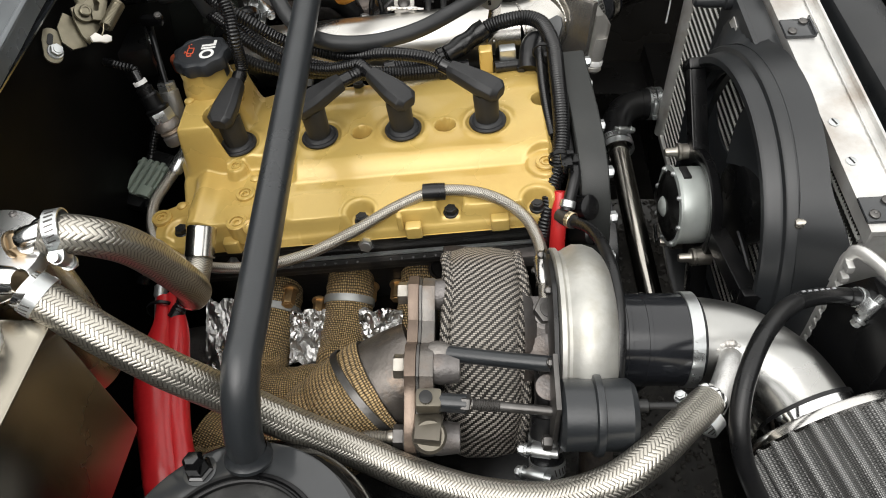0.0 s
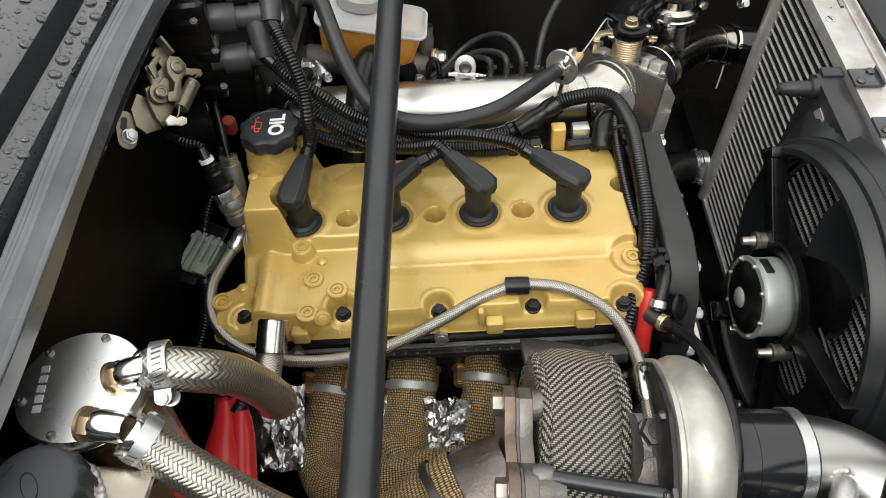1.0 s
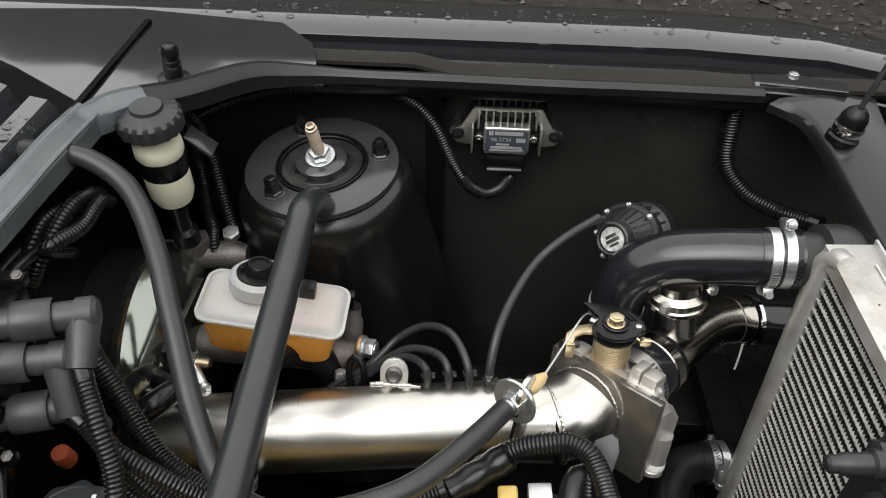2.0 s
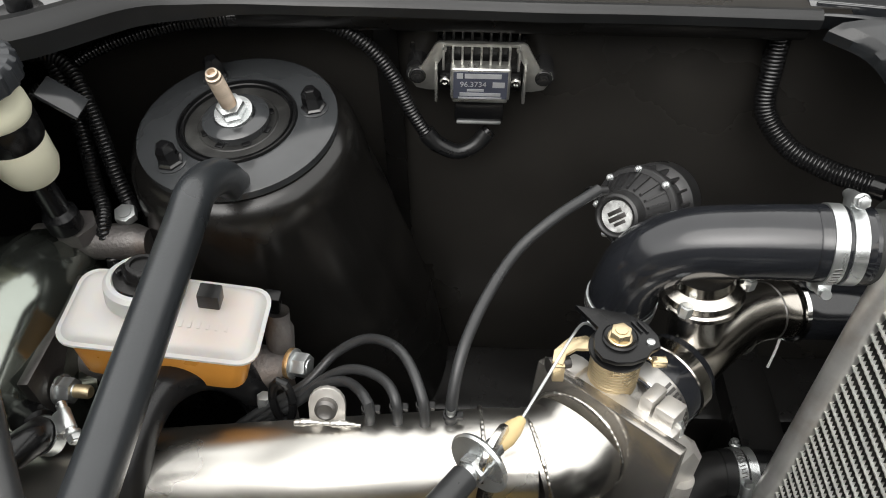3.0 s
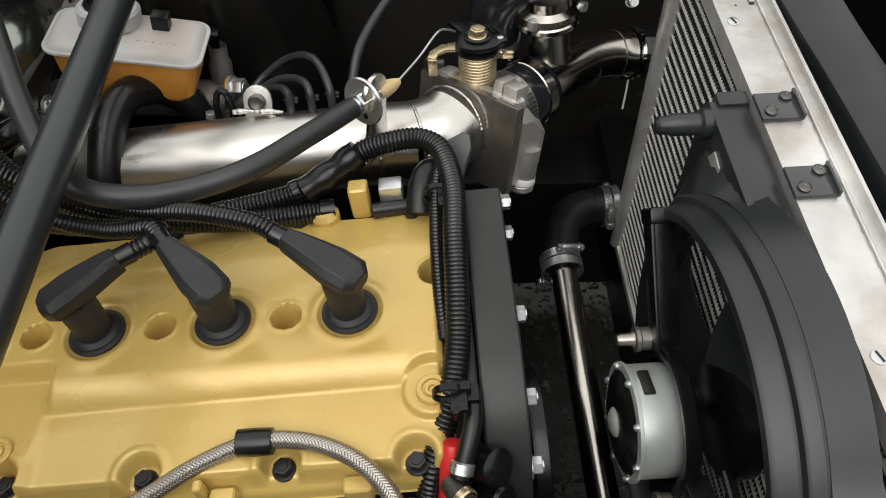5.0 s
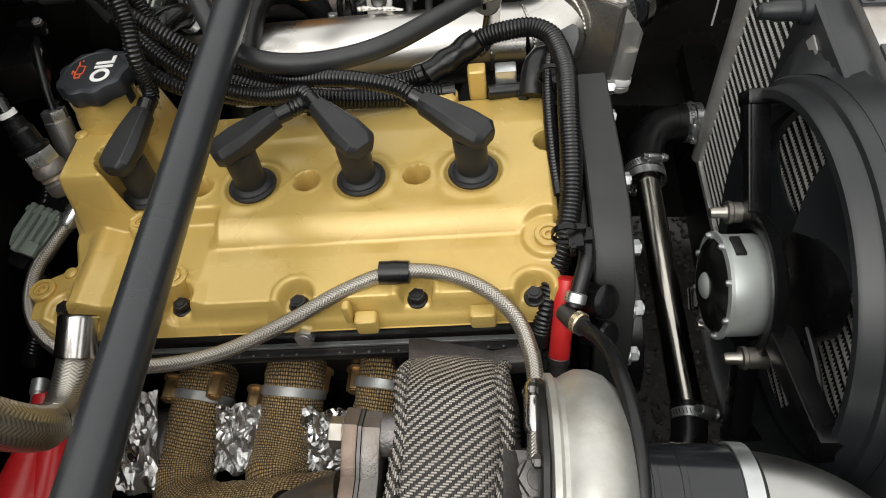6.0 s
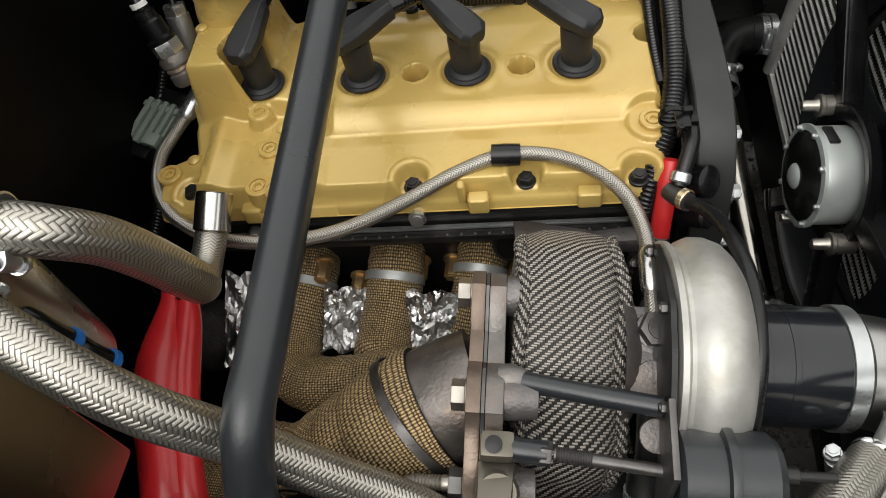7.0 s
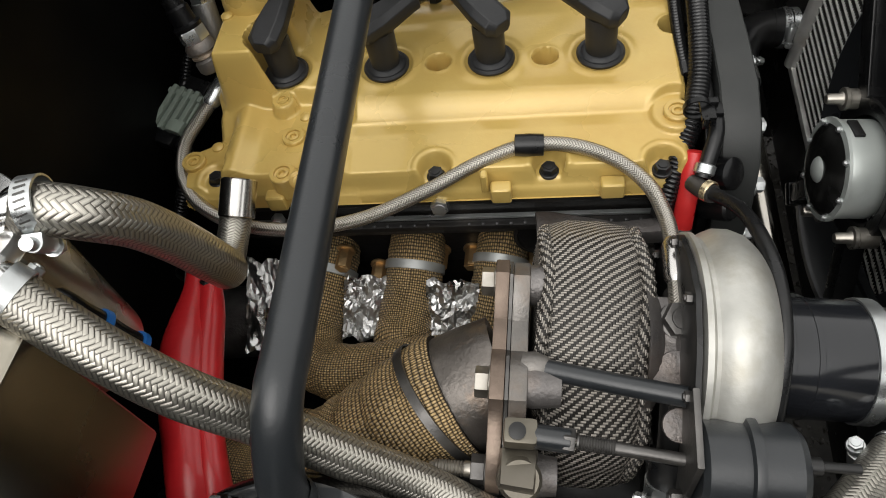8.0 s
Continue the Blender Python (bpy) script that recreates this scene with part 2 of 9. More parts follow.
RUSTED = mat("heat_stained_steel", (0.150, 0.135, 0.122), 0.40, metal=0.75, vary=0.5, scale=34, bump=0.5, bump_scale=300, dirt=(0.27, 0.19, 0.13), dirt_scale=38, dirt_amount=0.8)
BROWN_PLATE = mat("heat_browned_steel_plate", (0.19, 0.145, 0.115), 0.42, metal=0.75, vary=0.3, scale=40, bump=0.25, bump_scale=400, dirt=(0.30, 0.24, 0.19), dirt_scale=26, dirt_amount=0.6)
CLEVIS = mat("stained_olive_zinc", (0.17, 0.155, 0.125), 0.36, metal=0.85, vary=0.25, scale=60, bump=0.1, bump_scale=300, dirt=(0.13, 0.115, 0.10), dirt_scale=30, dirt_amount=0.7)
CAN_ALU = mat("satin_turned_aluminium", (0.60, 0.565, 0.49), 0.26, metal=1, vary=0.06, scale=20, bump=0.05, bump_scale=160, rough_vary=0.06)
PLATED = mat("tarnished_plated_nut", (0.33, 0.31, 0.275), 0.34, metal=0.9, vary=0.2, scale=80, dirt=(0.2, 0.17, 0.13), dirt_scale=50, dirt_amount=0.5)
BAND_GREY = mat("pale_grey_band_steel", (0.40, 0.41, 0.40), 0.4, metal=0.5, vary=0.1, scale=80)
DULL_CAST = mat("heat_browned_casting", (0.19, 0.178, 0.165), 0.48, metal=0.7, vary=0.3, scale=45, bump=0.35, bump_scale=500, dirt=(0.2, 0.13, 0.08), dirt_scale=20, dirt_amount=0.6)
IRON = mat("grey_cast_iron", (0.16, 0.15, 0.145), 0.52, metal=0.7, vary=0.25, scale=70, bump=0.6, bump_scale=420, dirt=(0.25, 0.15, 0.08), dirt_scale=12, dirt_amount=0.5)
BRASS = mat("brass_nut", (0.62, 0.42, 0.21), 0.42, metal=0.9, vary=0.25, scale=80, dirt=(0.1, 0.06, 0.03), dirt_amount=0.5, dirt_scale=60)
YELLOW_ZINC = mat("yellow_passivated_zinc", (0.62, 0.51, 0.325), 0.3, metal=0.85, vary=0.2, scale=70)
SCUTTLE_PAINT = mat("wet_dark_grey_scuttle_paint", (0.027, 0.030, 0.034), 0.07, vary=0.12, spec=0.6, coat=1.0, rough_vary=0.04, dirt=(0.05, 0.05, 0.05), dirt_amount=0.25)
SHADED_SEAL = mat("shaded_seal_rubber", (0.0060, 0.0065, 0.0070), 0.42, vary=0.3, scale=22, bump=0.4, bump_scale=28, spec=0.45)
SPRING_LUG = mat("bright_zinc_lug", (0.78, 0.76, 0.70), 0.3, metal=0.6, vary=0.15, scale=80)
DULL_ZINC = mat("dull_olive_passivated_steel", (0.22, 0.20, 0.145), 0.38, metal=0.8, vary=0.25, scale=60, bump=0.15, bump_scale=300, dirt=(0.25, 0.2, 0.13), dirt_scale=20, dirt_amount=0.5)
# near-black base carries the shade below the cover; lighter brown dirt over it
HEAD_ALU = mat("shade_darkened_cylinder_head", (0.018, 0.0168, 0.016), 0.42, metal=0.5, vary=0.35, scale=30, bump=0.4, bump_scale=250, dirt=(0.09, 0.075, 0.06), dirt_scale=14, dirt_amount=0.5)
FOIL = mat("crumpled_foil", (0.62, 0.62, 0.61), 0.36, metal=1, vary=0.1, bump=0.3, bump_scale=300)
RED = mat("red_vinyl_sleeve", (0.50, 0.016, 0.02), 0.36, vary=0.12, scale=20, bump=0.15, bump_scale=90, coat=0.2)
RED_PLASTIC = mat("red_plastic", (0.5, 0.02, 0.02), 0.35, vary=0.1)
SKY_SCREEN = mat("dark_sky_screen", (0.06, 0.058, 0.052), 0.8, vary=0.3, scale=4, bump=0.3, bump_scale=40)
CREAM = mat("cream_plastic", (0.68, 0.67, 0.52), 0.38, vary=0.06, scale=20)
GREEN_PLASTIC = mat("grey_green_connector_plastic", (0.21, 0.25, 0.21), 0.48, vary=0.12)
BLUE = mat("blue_push_fitting", (0.02, 0.16, 0.52), 0.35)
ORANGE = mat("orange_terminal_cap", (0.42, 0.09, 0.035), 0.5)
WHITE_INK = mat("white_print", (0.8, 0.8, 0.78), 0.5, vary=0.03)
RED_INK = mat("orange_red_print", (0.62, 0.1, 0.04), 0.5, vary=0.03)
LABEL_DARK = mat("dark_blue_grey_label", (0.05, 0.055, 0.075), 0.18, vary=0.15, coat=0.5)
SILVER_INK = mat("worn_silver_print", (0.45, 0.46, 0.48), 0.35, metal=0.5, vary=0.2)
PLASTIC_YELLOW = mat("amber_nylon", (0.60, 0.455, 0.23), 0.4, vary=0.1)
SILICONE = mat("glossy_black_silicone", (0.012, 0.013, 0.0155), 0.15, vary=0.2, scale=30, bump=0.05, bump_scale=150, spec=0.6, rough_vary=0.05)
VALVE_BLACK = mat("black_anodised_casting", (0.018, 0.018, 0.0185), 0.30, vary=0.15, scale=40, bump=0.1, bump_scale=700)
THROTTLE_ALU = mat("bright_cast_throttle_aluminium", (0.64, 0.62, 0.585), 0.38, metal=0.75, vary=0.1, scale=50, bump=0.25, bump_scale=700, dirt=(0.3, 0.27, 0.22), dirt_scale=12, dirt_amount=0.4)
UNION = mat("dull_brass_union", (0.30, 0.225, 0.14), 0.38, metal=0.9, vary=0.2, scale=80)
MOTOR_GREY = mat("pale_grey_plated_motor", (0.44, 0.47, 0.45), 0.42, metal=0.45, vary=0.12, scale=30, dirt=(0.2, 0.19, 0.17), dirt_scale=25, dirt_amount=0.4)
MOTOR_FACE = mat("dark_scuffed_motor_end", (0.05, 0.05, 0.048), 0.2, metal=0.85, vary=0.4, scale=40, bump=0.1, bump_scale=200, dirt=(0.25, 0.25, 0.24), dirt_scale=40, dirt_amount=0.5)
BADGE = mat("scratched_silver_badge", (0.62, 0.63, 0.62), 0.3, metal=0.35, vary=0.5, scale=160, bump=0.5, bump_scale=500)
# fins far darker than the tubes: shade of the recessed core put into the colour
FINS = mat("shaded_fin_aluminium", (0.075, 0.075, 0.07), 0.5, metal=0.6, vary=0.35, scale=60)
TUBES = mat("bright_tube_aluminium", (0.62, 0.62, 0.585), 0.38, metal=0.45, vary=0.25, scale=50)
GRAVEL = mat("wet_gravel_ground", (0.030, 0.028, 0.025), 0.5, vary=0.5, scale=30, bump=1.0, bump_scale=90, dirt=(0.09, 0.085, 0.072), dirt_scale=25, dirt_amount=0.7)
STONE = mat("gravel_stones", (0.062, 0.058, 0.052), 0.5, vary=0.6, scale=12, bump=0.4, bump_scale=200)
WATER = bpy.data.materials.new("clear_water")
WATER.use_nodes = True
_w = WATER.node_tree.nodes["Principled BSDF"]
_w.inputs["Base Color"].default_value = (0.96, 0.98, 1.0, 1)
_w.inputs["Roughness"].default_value = 0.01
_w.inputs["IOR"].default_value = 1.33
_w.inputs["Transmission Weight"].default_value = 1.0
# darker, less reflecting copy of the body black, with the bay's shade in its colour
FIREWALL = mat("shaded_black_firewall_paint", (0.003, 0.0029, 0.0028), 0.45, vary=0.25, scale=25, bump=0.1, bump_scale=60, spec=0.06, dirt=(0.007, 0.0062, 0.0055), dirt_scale=8, dirt_amount=0.35)
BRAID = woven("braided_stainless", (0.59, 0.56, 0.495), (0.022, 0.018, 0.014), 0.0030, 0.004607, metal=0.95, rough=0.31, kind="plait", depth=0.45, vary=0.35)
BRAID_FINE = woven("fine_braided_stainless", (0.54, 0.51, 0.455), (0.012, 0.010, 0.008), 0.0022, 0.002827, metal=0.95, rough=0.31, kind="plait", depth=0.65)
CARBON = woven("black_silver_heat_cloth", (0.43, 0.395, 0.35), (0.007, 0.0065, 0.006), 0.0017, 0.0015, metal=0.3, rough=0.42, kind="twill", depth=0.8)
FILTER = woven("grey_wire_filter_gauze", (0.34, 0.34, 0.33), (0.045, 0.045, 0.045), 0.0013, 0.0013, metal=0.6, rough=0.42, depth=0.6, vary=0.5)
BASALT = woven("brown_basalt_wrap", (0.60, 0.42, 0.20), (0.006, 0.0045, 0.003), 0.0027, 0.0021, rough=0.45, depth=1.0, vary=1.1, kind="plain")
WAX = bpy.data.materials.new("milky_translucent_plastic")
WAX.use_nodes = True
_p = WAX.node_tree.nodes["Principled BSDF"]
_p.inputs["Base Color"].default_value = (0.77, 0.775, 0.765, 1)
_p.inputs["Roughness"].default_value = 0.38
_p.inputs["Transmission Weight"].default_value = 0.5
_p.inputs["Subsurface Weight"].default_value = 0.2
_p.inputs["Subsurface Radius"].default_value = (0.01, 0.006, 0.003)
FLUID = mat("amber_brake_fluid_in_plastic", (0.70, 0.31, 0.055), 0.3, vary=0.1, scale=20)


# ---- mesh helpers ----
def thing(name, at, label, category, group="", kind=""):
    ob = new(name)
    ob.empty_display_size = 0.02
    ob.location = at
    return tagged(ob, label, category, group, kind)


def finish(bm, name, material, angle=35):
    bmesh.ops.recalc_face_normals(bm, faces=bm.faces)
    me = bpy.data.meshes.new(name)
    bm.to_mesh(me)
    bm.free()
    me.materials.append(material)
    me.polygons.foreach_set("use_smooth", [True] * len(me.polygons))
    me.set_sharp_from_angle(angle=radians(angle))
    return me


def part(name, bm, material, parent=None, label="", angle=35):
    ob = new(name, finish(bm, name, material, angle))
    if parent:
        ob.parent = parent
        if parent.type == "EMPTY":
            ob.matrix_parent_inverse = parent.matrix_basis.inverted()
    if label:
        ob["label"] = label
    return ob


def along(at, way, spin=0.0):
    """A frame at a point whose z axis runs along a way."""
    q = Vector(way).to_track_quat("Z", "X").to_matrix().to_4x4()
    return Matrix.Translation(at) @ q @ Matrix.Rotation(radians(spin), 4, "Z")


def lathe(profile, m=Matrix(), seg=32, bm=None, wave=None):
    """Turns (radius, height) pairs round the z axis of m. wave(angle, radius) may reshape the rim."""
    bm = bm or bmesh.new()
    uvl = bm.loops.layers.uv.verify()
    rings, dist = [], 0.0
    for i, (r, h) in enumerate(profile):
        if i:
            dist += math.hypot(r - profile[i - 1][0], h - profile[i - 1][1])
        ring = []
        for k in range(seg):
            a = 2 * math.pi * k / seg
            rr = wave(a, r) if wave else r
            ring.append(bm.verts.new(m @ Vector((rr * math.cos(a), rr * math.sin(a), h))))
        rings.append((ring, r, dist))
    big = max(r for r, _ in profile)
    for (a, ra, da), (b, rb, db) in zip(rings, rings[1:]):
        for k in range(seg):
            j = (k + 1) % seg
            f = bm.faces.new((a[k], a[j], b[j], b[k]))
            for loop, (d, kk) in zip(f.loops, ((da, k), (da, k + 1), (db, k + 1), (db, k))):
                loop[uvl].uv = (d, 2 * math.pi * big * kk / seg)
    hoop = min(profile[0][0], profile[-1][0]) > 0.7 * big and len(profile) > 3
    for (ring, r, _), flip in ((rings[0], True), (rings[-1], False)):
        if r > 1e-6 and not hoop:
            bm.faces.new(list(reversed(ring)) if flip else ring)
    bmesh.ops.remove_doubles(bm, verts=bm.verts, dist=1e-7)
    return bm


def spline(pts, step):
    """Points at even steps on a smooth curve through pts."""
    p = [Vector(q) for q in pts]
    p = [2 * p[0] - p[1]] + p + [2 * p[-1] - p[-2]]
    out = []
    for i in range(1, len(p) - 2):
        a, b, c, d = p[i - 1:i + 3]
        n = max(2, int((c - b).length / (step * 0.25)))
        for k in range(n):
            t = k / n
            out.append(0.5 * (2 * b + (c - a) * t + (2 * a - 5 * b + 4 * c - d) * t * t + (3 * b - a - 3 * c + d) * t ** 3))
    out.append(p[-2])
    res, need = [out[0]], step
    for a, b in zip(out, out[1:]):
        l = (b - a).length
        at = 0.0
        while l - at >= need:
            at += need
            res.append(a + (b - a) * (at / l))
            need = step
        need -= l - at
    if (res[-1] - out[-1]).length > step * 0.3:
        res.append(out[-1])
    return res


def tube(pts, r, seg=16, step=0.006, rib=None, bm=None, shape=None, straight=False, flat=1.0):
    """A round hose along pts. rib: (pitch, depth) of corrugations. shape(s, length): scales the radius."""
    bm = bm or bmesh.new()
    uvl = bm.loops.layers.uv.verify()
    if rib:
        step = rib[0] / 4
    line = [Vector(q) for q in pts] if straight else spline(pts, step)
    total = sum((b - a).length for a, b in zip(line, line[1:]))
    up = None
    rings, s = [], 0.0
    for i, q in enumerate(line):
        way = (line[min(i + 1, len(line) - 1)] - line[max(i - 1, 0)]).normalized()
        if up is None:
            up = way.orthogonal().normalized() if abs(way.z) > 0.95 else (Vector((0, 0, 1)) - way * way.z).normalized()
        else:
            up = (up - way * up.dot(way)).normalized()
        side = way.cross(up)
        if i:
            s += (q - line[i - 1]).length
        rr = r * (shape(s, total) if shape else 1.0)
        if rib:
            rr -= rib[1] * (0, 0.25, 1, 0.25)[i % 4]
        rings.append(([bm.verts.new(q + rr * (math.cos(2 * math.pi * k / seg) * up * flat + math.sin(2 * math.pi * k / seg) * side)) for k in range(seg)], s))
    for (a, sa), (b, sb) in zip(rings, rings[1:]):
        for k in range(seg):
            j = (k + 1) % seg
            f = bm.faces.new((a[k], a[j], b[j], b[k]))
            for loop, (d, kk) in zip(f.loops, ((sa, k), (sa, k + 1), (sb, k + 1), (sb, k))):
                loop[uvl].uv = (d, 2 * math.pi * r * kk / seg)
    bm.faces.new(list(reversed(rings[0][0])))
    bm.faces.new(rings[-1][0])
    return bm


def box(size, m=Matrix(), bevel=0.0, bm=None, seg=2, taper=1.0):
    """A box about the origin of m; taper narrows its top."""
    own = bmesh.new()
    bmesh.ops.create_cube(own, size=1)
    for v in own.verts:
        k = taper if v.co.z > 0 else 1.0
        v.co = Vector((v.co.x * size[0] * k, v.co.y * size[1] * k, v.co.z * size[2]))
    if bevel:
        bmesh.ops.bevel(own, geom=own.edges, offset=bevel, segments=seg, affect="EDGES", profile=0.6)
    bmesh.ops.transform(own, matrix=m, verts=own.verts)
    return join(bm, own)


def join(bm, own):
    if bm is None:
        return own
    me = bpy.data.meshes.new("tmp")
    own.to_mesh(me)
    own.free()
    bm.from_mesh(me)
    bpy.data.meshes.remove(me)
    return bm


def prism(outline, depth, m=Matrix(), bevel=0.0, bm=None, seg=2):
    """A flat outline in xy, drawn up by depth along z."""
    own = bmesh.new()
    low = [own.verts.new((x, y, 0)) for x, y in outline]
    high = [own.verts.new((x, y, depth)) for x, y in outline]
    own.faces.new(list(reversed(low)))
    own.faces.new(high)
    for i in range(len(low)):
        j = (i + 1) % len(low)
        own.faces.new((low[i], low[j], high[j], high[i]))
    bmesh.ops.recalc_face_normals(own, faces=own.faces)
    if bevel:
        bmesh.ops.bevel(own, geom=[e for e in own.edges if abs(e.verts[0].co.z - e.verts[1].co.z) < 1e-6], offset=bevel, segments=seg, affect="EDGES", profile=0.6)
    bmesh.ops.transform(own, matrix=m, verts=own.verts)
    return join(bm, own)


def circle(r, n, cx=0.0, cy=0.0, a0=0.0, a1=360.0):
    full = abs(a1 - a0) >= 360
    return [(cx + r * math.cos(radians(a0 + (a1 - a0) * k / (n if full else n - 1))), cy + r * math.sin(radians(a0 + (a1 - a0) * k / (n if full else n - 1)))) for k in range(n)]


def hexagon(af, h, m, bm=None, washer=0.0, dome=True):
    """A bolt head with its washer: across flats, height."""
    r = af / 2 / math.cos(math.pi / 6)
    bm = prism(circle(r, 6), h, m, bevel=min(0.0012, h * 0.25), bm=bm)
    if washer:
        bm = join(bm, lathe([(washer, -0.0015), (washer, 0.0004), (washer * 0.9, 0.001), (0, 0.001)], m, 20))
    if dome:
        bm = join(bm, lathe([(af * 0.36, h - 0.0005), (af * 0.34, h + 0.0008), (0, h + 0.0012)], m, 16))
    return bm


def bolt(name, at, way, af, h, material, parent=None, washer=0.0, label=""):
    return part(name, hexagon(af, h, along(at, way, 17), washer=washer), material, parent, label)


def hose_clamp(at, way, r, width=0.011, spin=0.0, label="zinc-plated worm-drive hose clamp round a black hose", group="hose clamps"):
    """A band with its screw housing and screw."""
    m = along(at, way, spin)
    t = thing("hose_clamp", at, label, "hose clamp", group)
    w = width / 2
    part("band", lathe([(r, -w), (r + 0.0012, -w * 0.96), (r + 0.0012, w * 0.96), (r, w)], m, 40), ZINC, t)
    half = circle(0.0052, 9, 0.0045, 0, -90, 90) + [(0.0, 0.0052), (0.0, -0.0052)]
    part("housing", prism([(a, b * width / 0.0105) for a, b in half], 0.015, m @ Matrix.Translation((r + 0.0006, 0.0075, 0)) @ Matrix.Rotation(radians(90), 4, "X"), 0.0008), ZINC, t)
    step = 0.0032 / r
    for k in range(7):
        sl = m @ Matrix.Rotation(-(0.012 / r + k * step), 4, "Z") @ Matrix.Translation((r + 0.0012, 0, 0)) @ Matrix.Rotation(radians(14), 4, "X")
        part("worm_slot", box((0.0008, 0.0009, width * 0.55), sl), STEEL, t)
    sm = m @ Matrix.Translation((r + 0.006, 0.0, 0)) @ Matrix.Rotation(radians(-90), 4, "X")
    bm = lathe([(0.0035, -0.013), (0.0035, 0.012), (0.0, 0.0121)], sm, 14)
    bm = hexagon(0.008, 0.005, sm @ Matrix.Translation((0, 0, 0.012)), bm=bm, washer=0.0055)
    part("screw", bm, ZINC, t)
    return t


def cable_conduit(name, pts, r, label, rib=(0.0031, 0.0010), group="corrugated conduits", material=None, category="conduit"):
    t = thing(name, pts[0], label, category, group)
    part("sleeve", tube(pts, r, 14, rib=rib), material or CONDUIT, t)
    for a, b in ((pts[0], pts[1]), (pts[-1], pts[-2])):
        a, b = Vector(a), Vector(b)
        way = (b - a).normalized() * 0.010
        part("end_tape", tube([a - way * 0.1, a + way * 0.5, a + way], r * 1.04, 14, 0.002), CONDUIT, t, "smooth black tape at the sleeve's end")
    return t


def hose(name, pts, r, label, material=None, group="rubber hoses", category="hose", seg=18, step=0.006, flat=1.0):
    t = thing(name, pts[0], label, category, group)
    part("wall", tube(pts, r, seg, step, flat=flat), material or RUBBER, t)
    return t


def letters(name, text, size, m, material, parent, thick=0.0006, bold=0.0):
    """Raised lettering in the built-in font, as a mesh."""
    cu = bpy.data.curves.new(name, "FONT")
    cu.body, cu.size, cu.extrude, cu.offset = text, size, thick, bold
    cu.align_x, cu.align_y = "CENTER", "CENTER"
    tmp = bpy.data.objects.new(name, cu)
    me = bpy.data.meshes.new_from_object(tmp)
    me.transform(m)
    bpy.data.objects.remove(tmp)
    me.materials.clear()
    me.materials.append(material)
    ob = new(name, me)
    ob.parent = parent
    if parent.type == "EMPTY":
        ob.matrix_parent_inverse = parent.matrix_basis.inverted()
    return ob


def smooth(a, b, x):
    t = min(1.0, max(0.0, (x - a) / (b - a)))
    return t * t * (3 - 2 * t)


def sheet(rows, thick, bm=None):
    """A panel through rows of points, given a thickness on its back."""
    bm = bm or bmesh.new()
    grid = [[bm.verts.new(p) for p in row] for row in rows]
    faces = []
    for a, b in zip(grid, grid[1:]):
        for k in range(len(a) - 1):
            faces.append(bm.faces.new((a[k], a[k + 1], b[k + 1], b[k])))
    bmesh.ops.recalc_face_normals(bm, faces=faces)
    bmesh.ops.solidify(bm, geom=faces, thickness=thick)
    return bm


def weld_ring(m, radius, r, parent, material=None):
    """A rippled weld bead laid round the z axis of m."""
    pts = [m @ Vector((radius * math.cos(k * math.pi / 36), radius * math.sin(k * math.pi / 36), 0)) for k in range(73)]
    return part("weld_bead", tube(pts, r, 10, 0.0007, shape=lambda s, l: 0.8 + 0.09 * math.sin(s * 1500) + 0.22 * math.sin(s * 170) + 0.12 * math.sin(s * 433 + 1)), material or BARE_ALU, parent)


# ---- ground and body shell ----
def ground():
    bm = bmesh.new()
    n = 24
    for i in range(-n, n):
        for j in range(-n, n):
            def g(k):
                return math.copysign((abs(k) / n) ** 3 * 900, k)
            x0, x1, y0, y1 = g(i), g(i + 1), g(j), g(j + 1)
            bm.faces.new([bm.verts.new((x, y, 0)) for x, y in ((x0, y0), (x1, y0), (x1, y1), (x0, y1))])
    bmesh.ops.remove_doubles(bm, verts=bm.verts, dist=1e-5)
    ob = part("ground", bm, GRAVEL)
    tagged(ob, "wet grey gravel ground round the car", "ground", kind="structure")


def stones():
    rng = random.Random(3)
    bm = bmesh.new()
    for k in range(6600):
        if k < 4000:
            x, y = rng.gauss(1.3, 1.3), 1.36 + abs(rng.gauss(0, 1.5))
        else:
            x, y = rng.uniform(0.1, 0.6), rng.uniform(0.3, 1.2)
        r = (rng.uniform(0.006, 0.02) if k < 4000 else rng.uniform(0.003, 0.007)) * (1 + (rng.random() < 0.08))
        rot = Euler((rng.random() * 6, rng.random() * 6, rng.random() * 6)).to_matrix()
        pts = [(1, 0, 0), (-1, 0, 0), (0, 1, 0), (0, -1, 0), (0, 0, 1), (0, 0, -1)]
        vs = []
        for p in pts:
            q = rot @ Vector(p)
            q = Vector((q.x, q.y, q.z * 0.6)) * r * rng.uniform(0.7, 1.25)
            vs.append(bm.verts.new(q + Vector((x, y, r * 0.35))))
        for a in (0, 1):
            for b in (2, 3):
                for c in (4, 5):
                    bm.faces.new((vs[a], vs[b], vs[c]))
    bmesh.ops.recalc_face_normals(bm, faces=bm.faces)
    ob = part("gravel", bm, STONE, angle=20)
    tagged(ob, "loose grey and brown gravel stones lying on the ground", "gravel", kind="stuff")


def structure(name, bm, material, label, category="car body panel", angle=35):
    return tagged(part(name, bm, material, angle=angle), label, category, kind="structure")


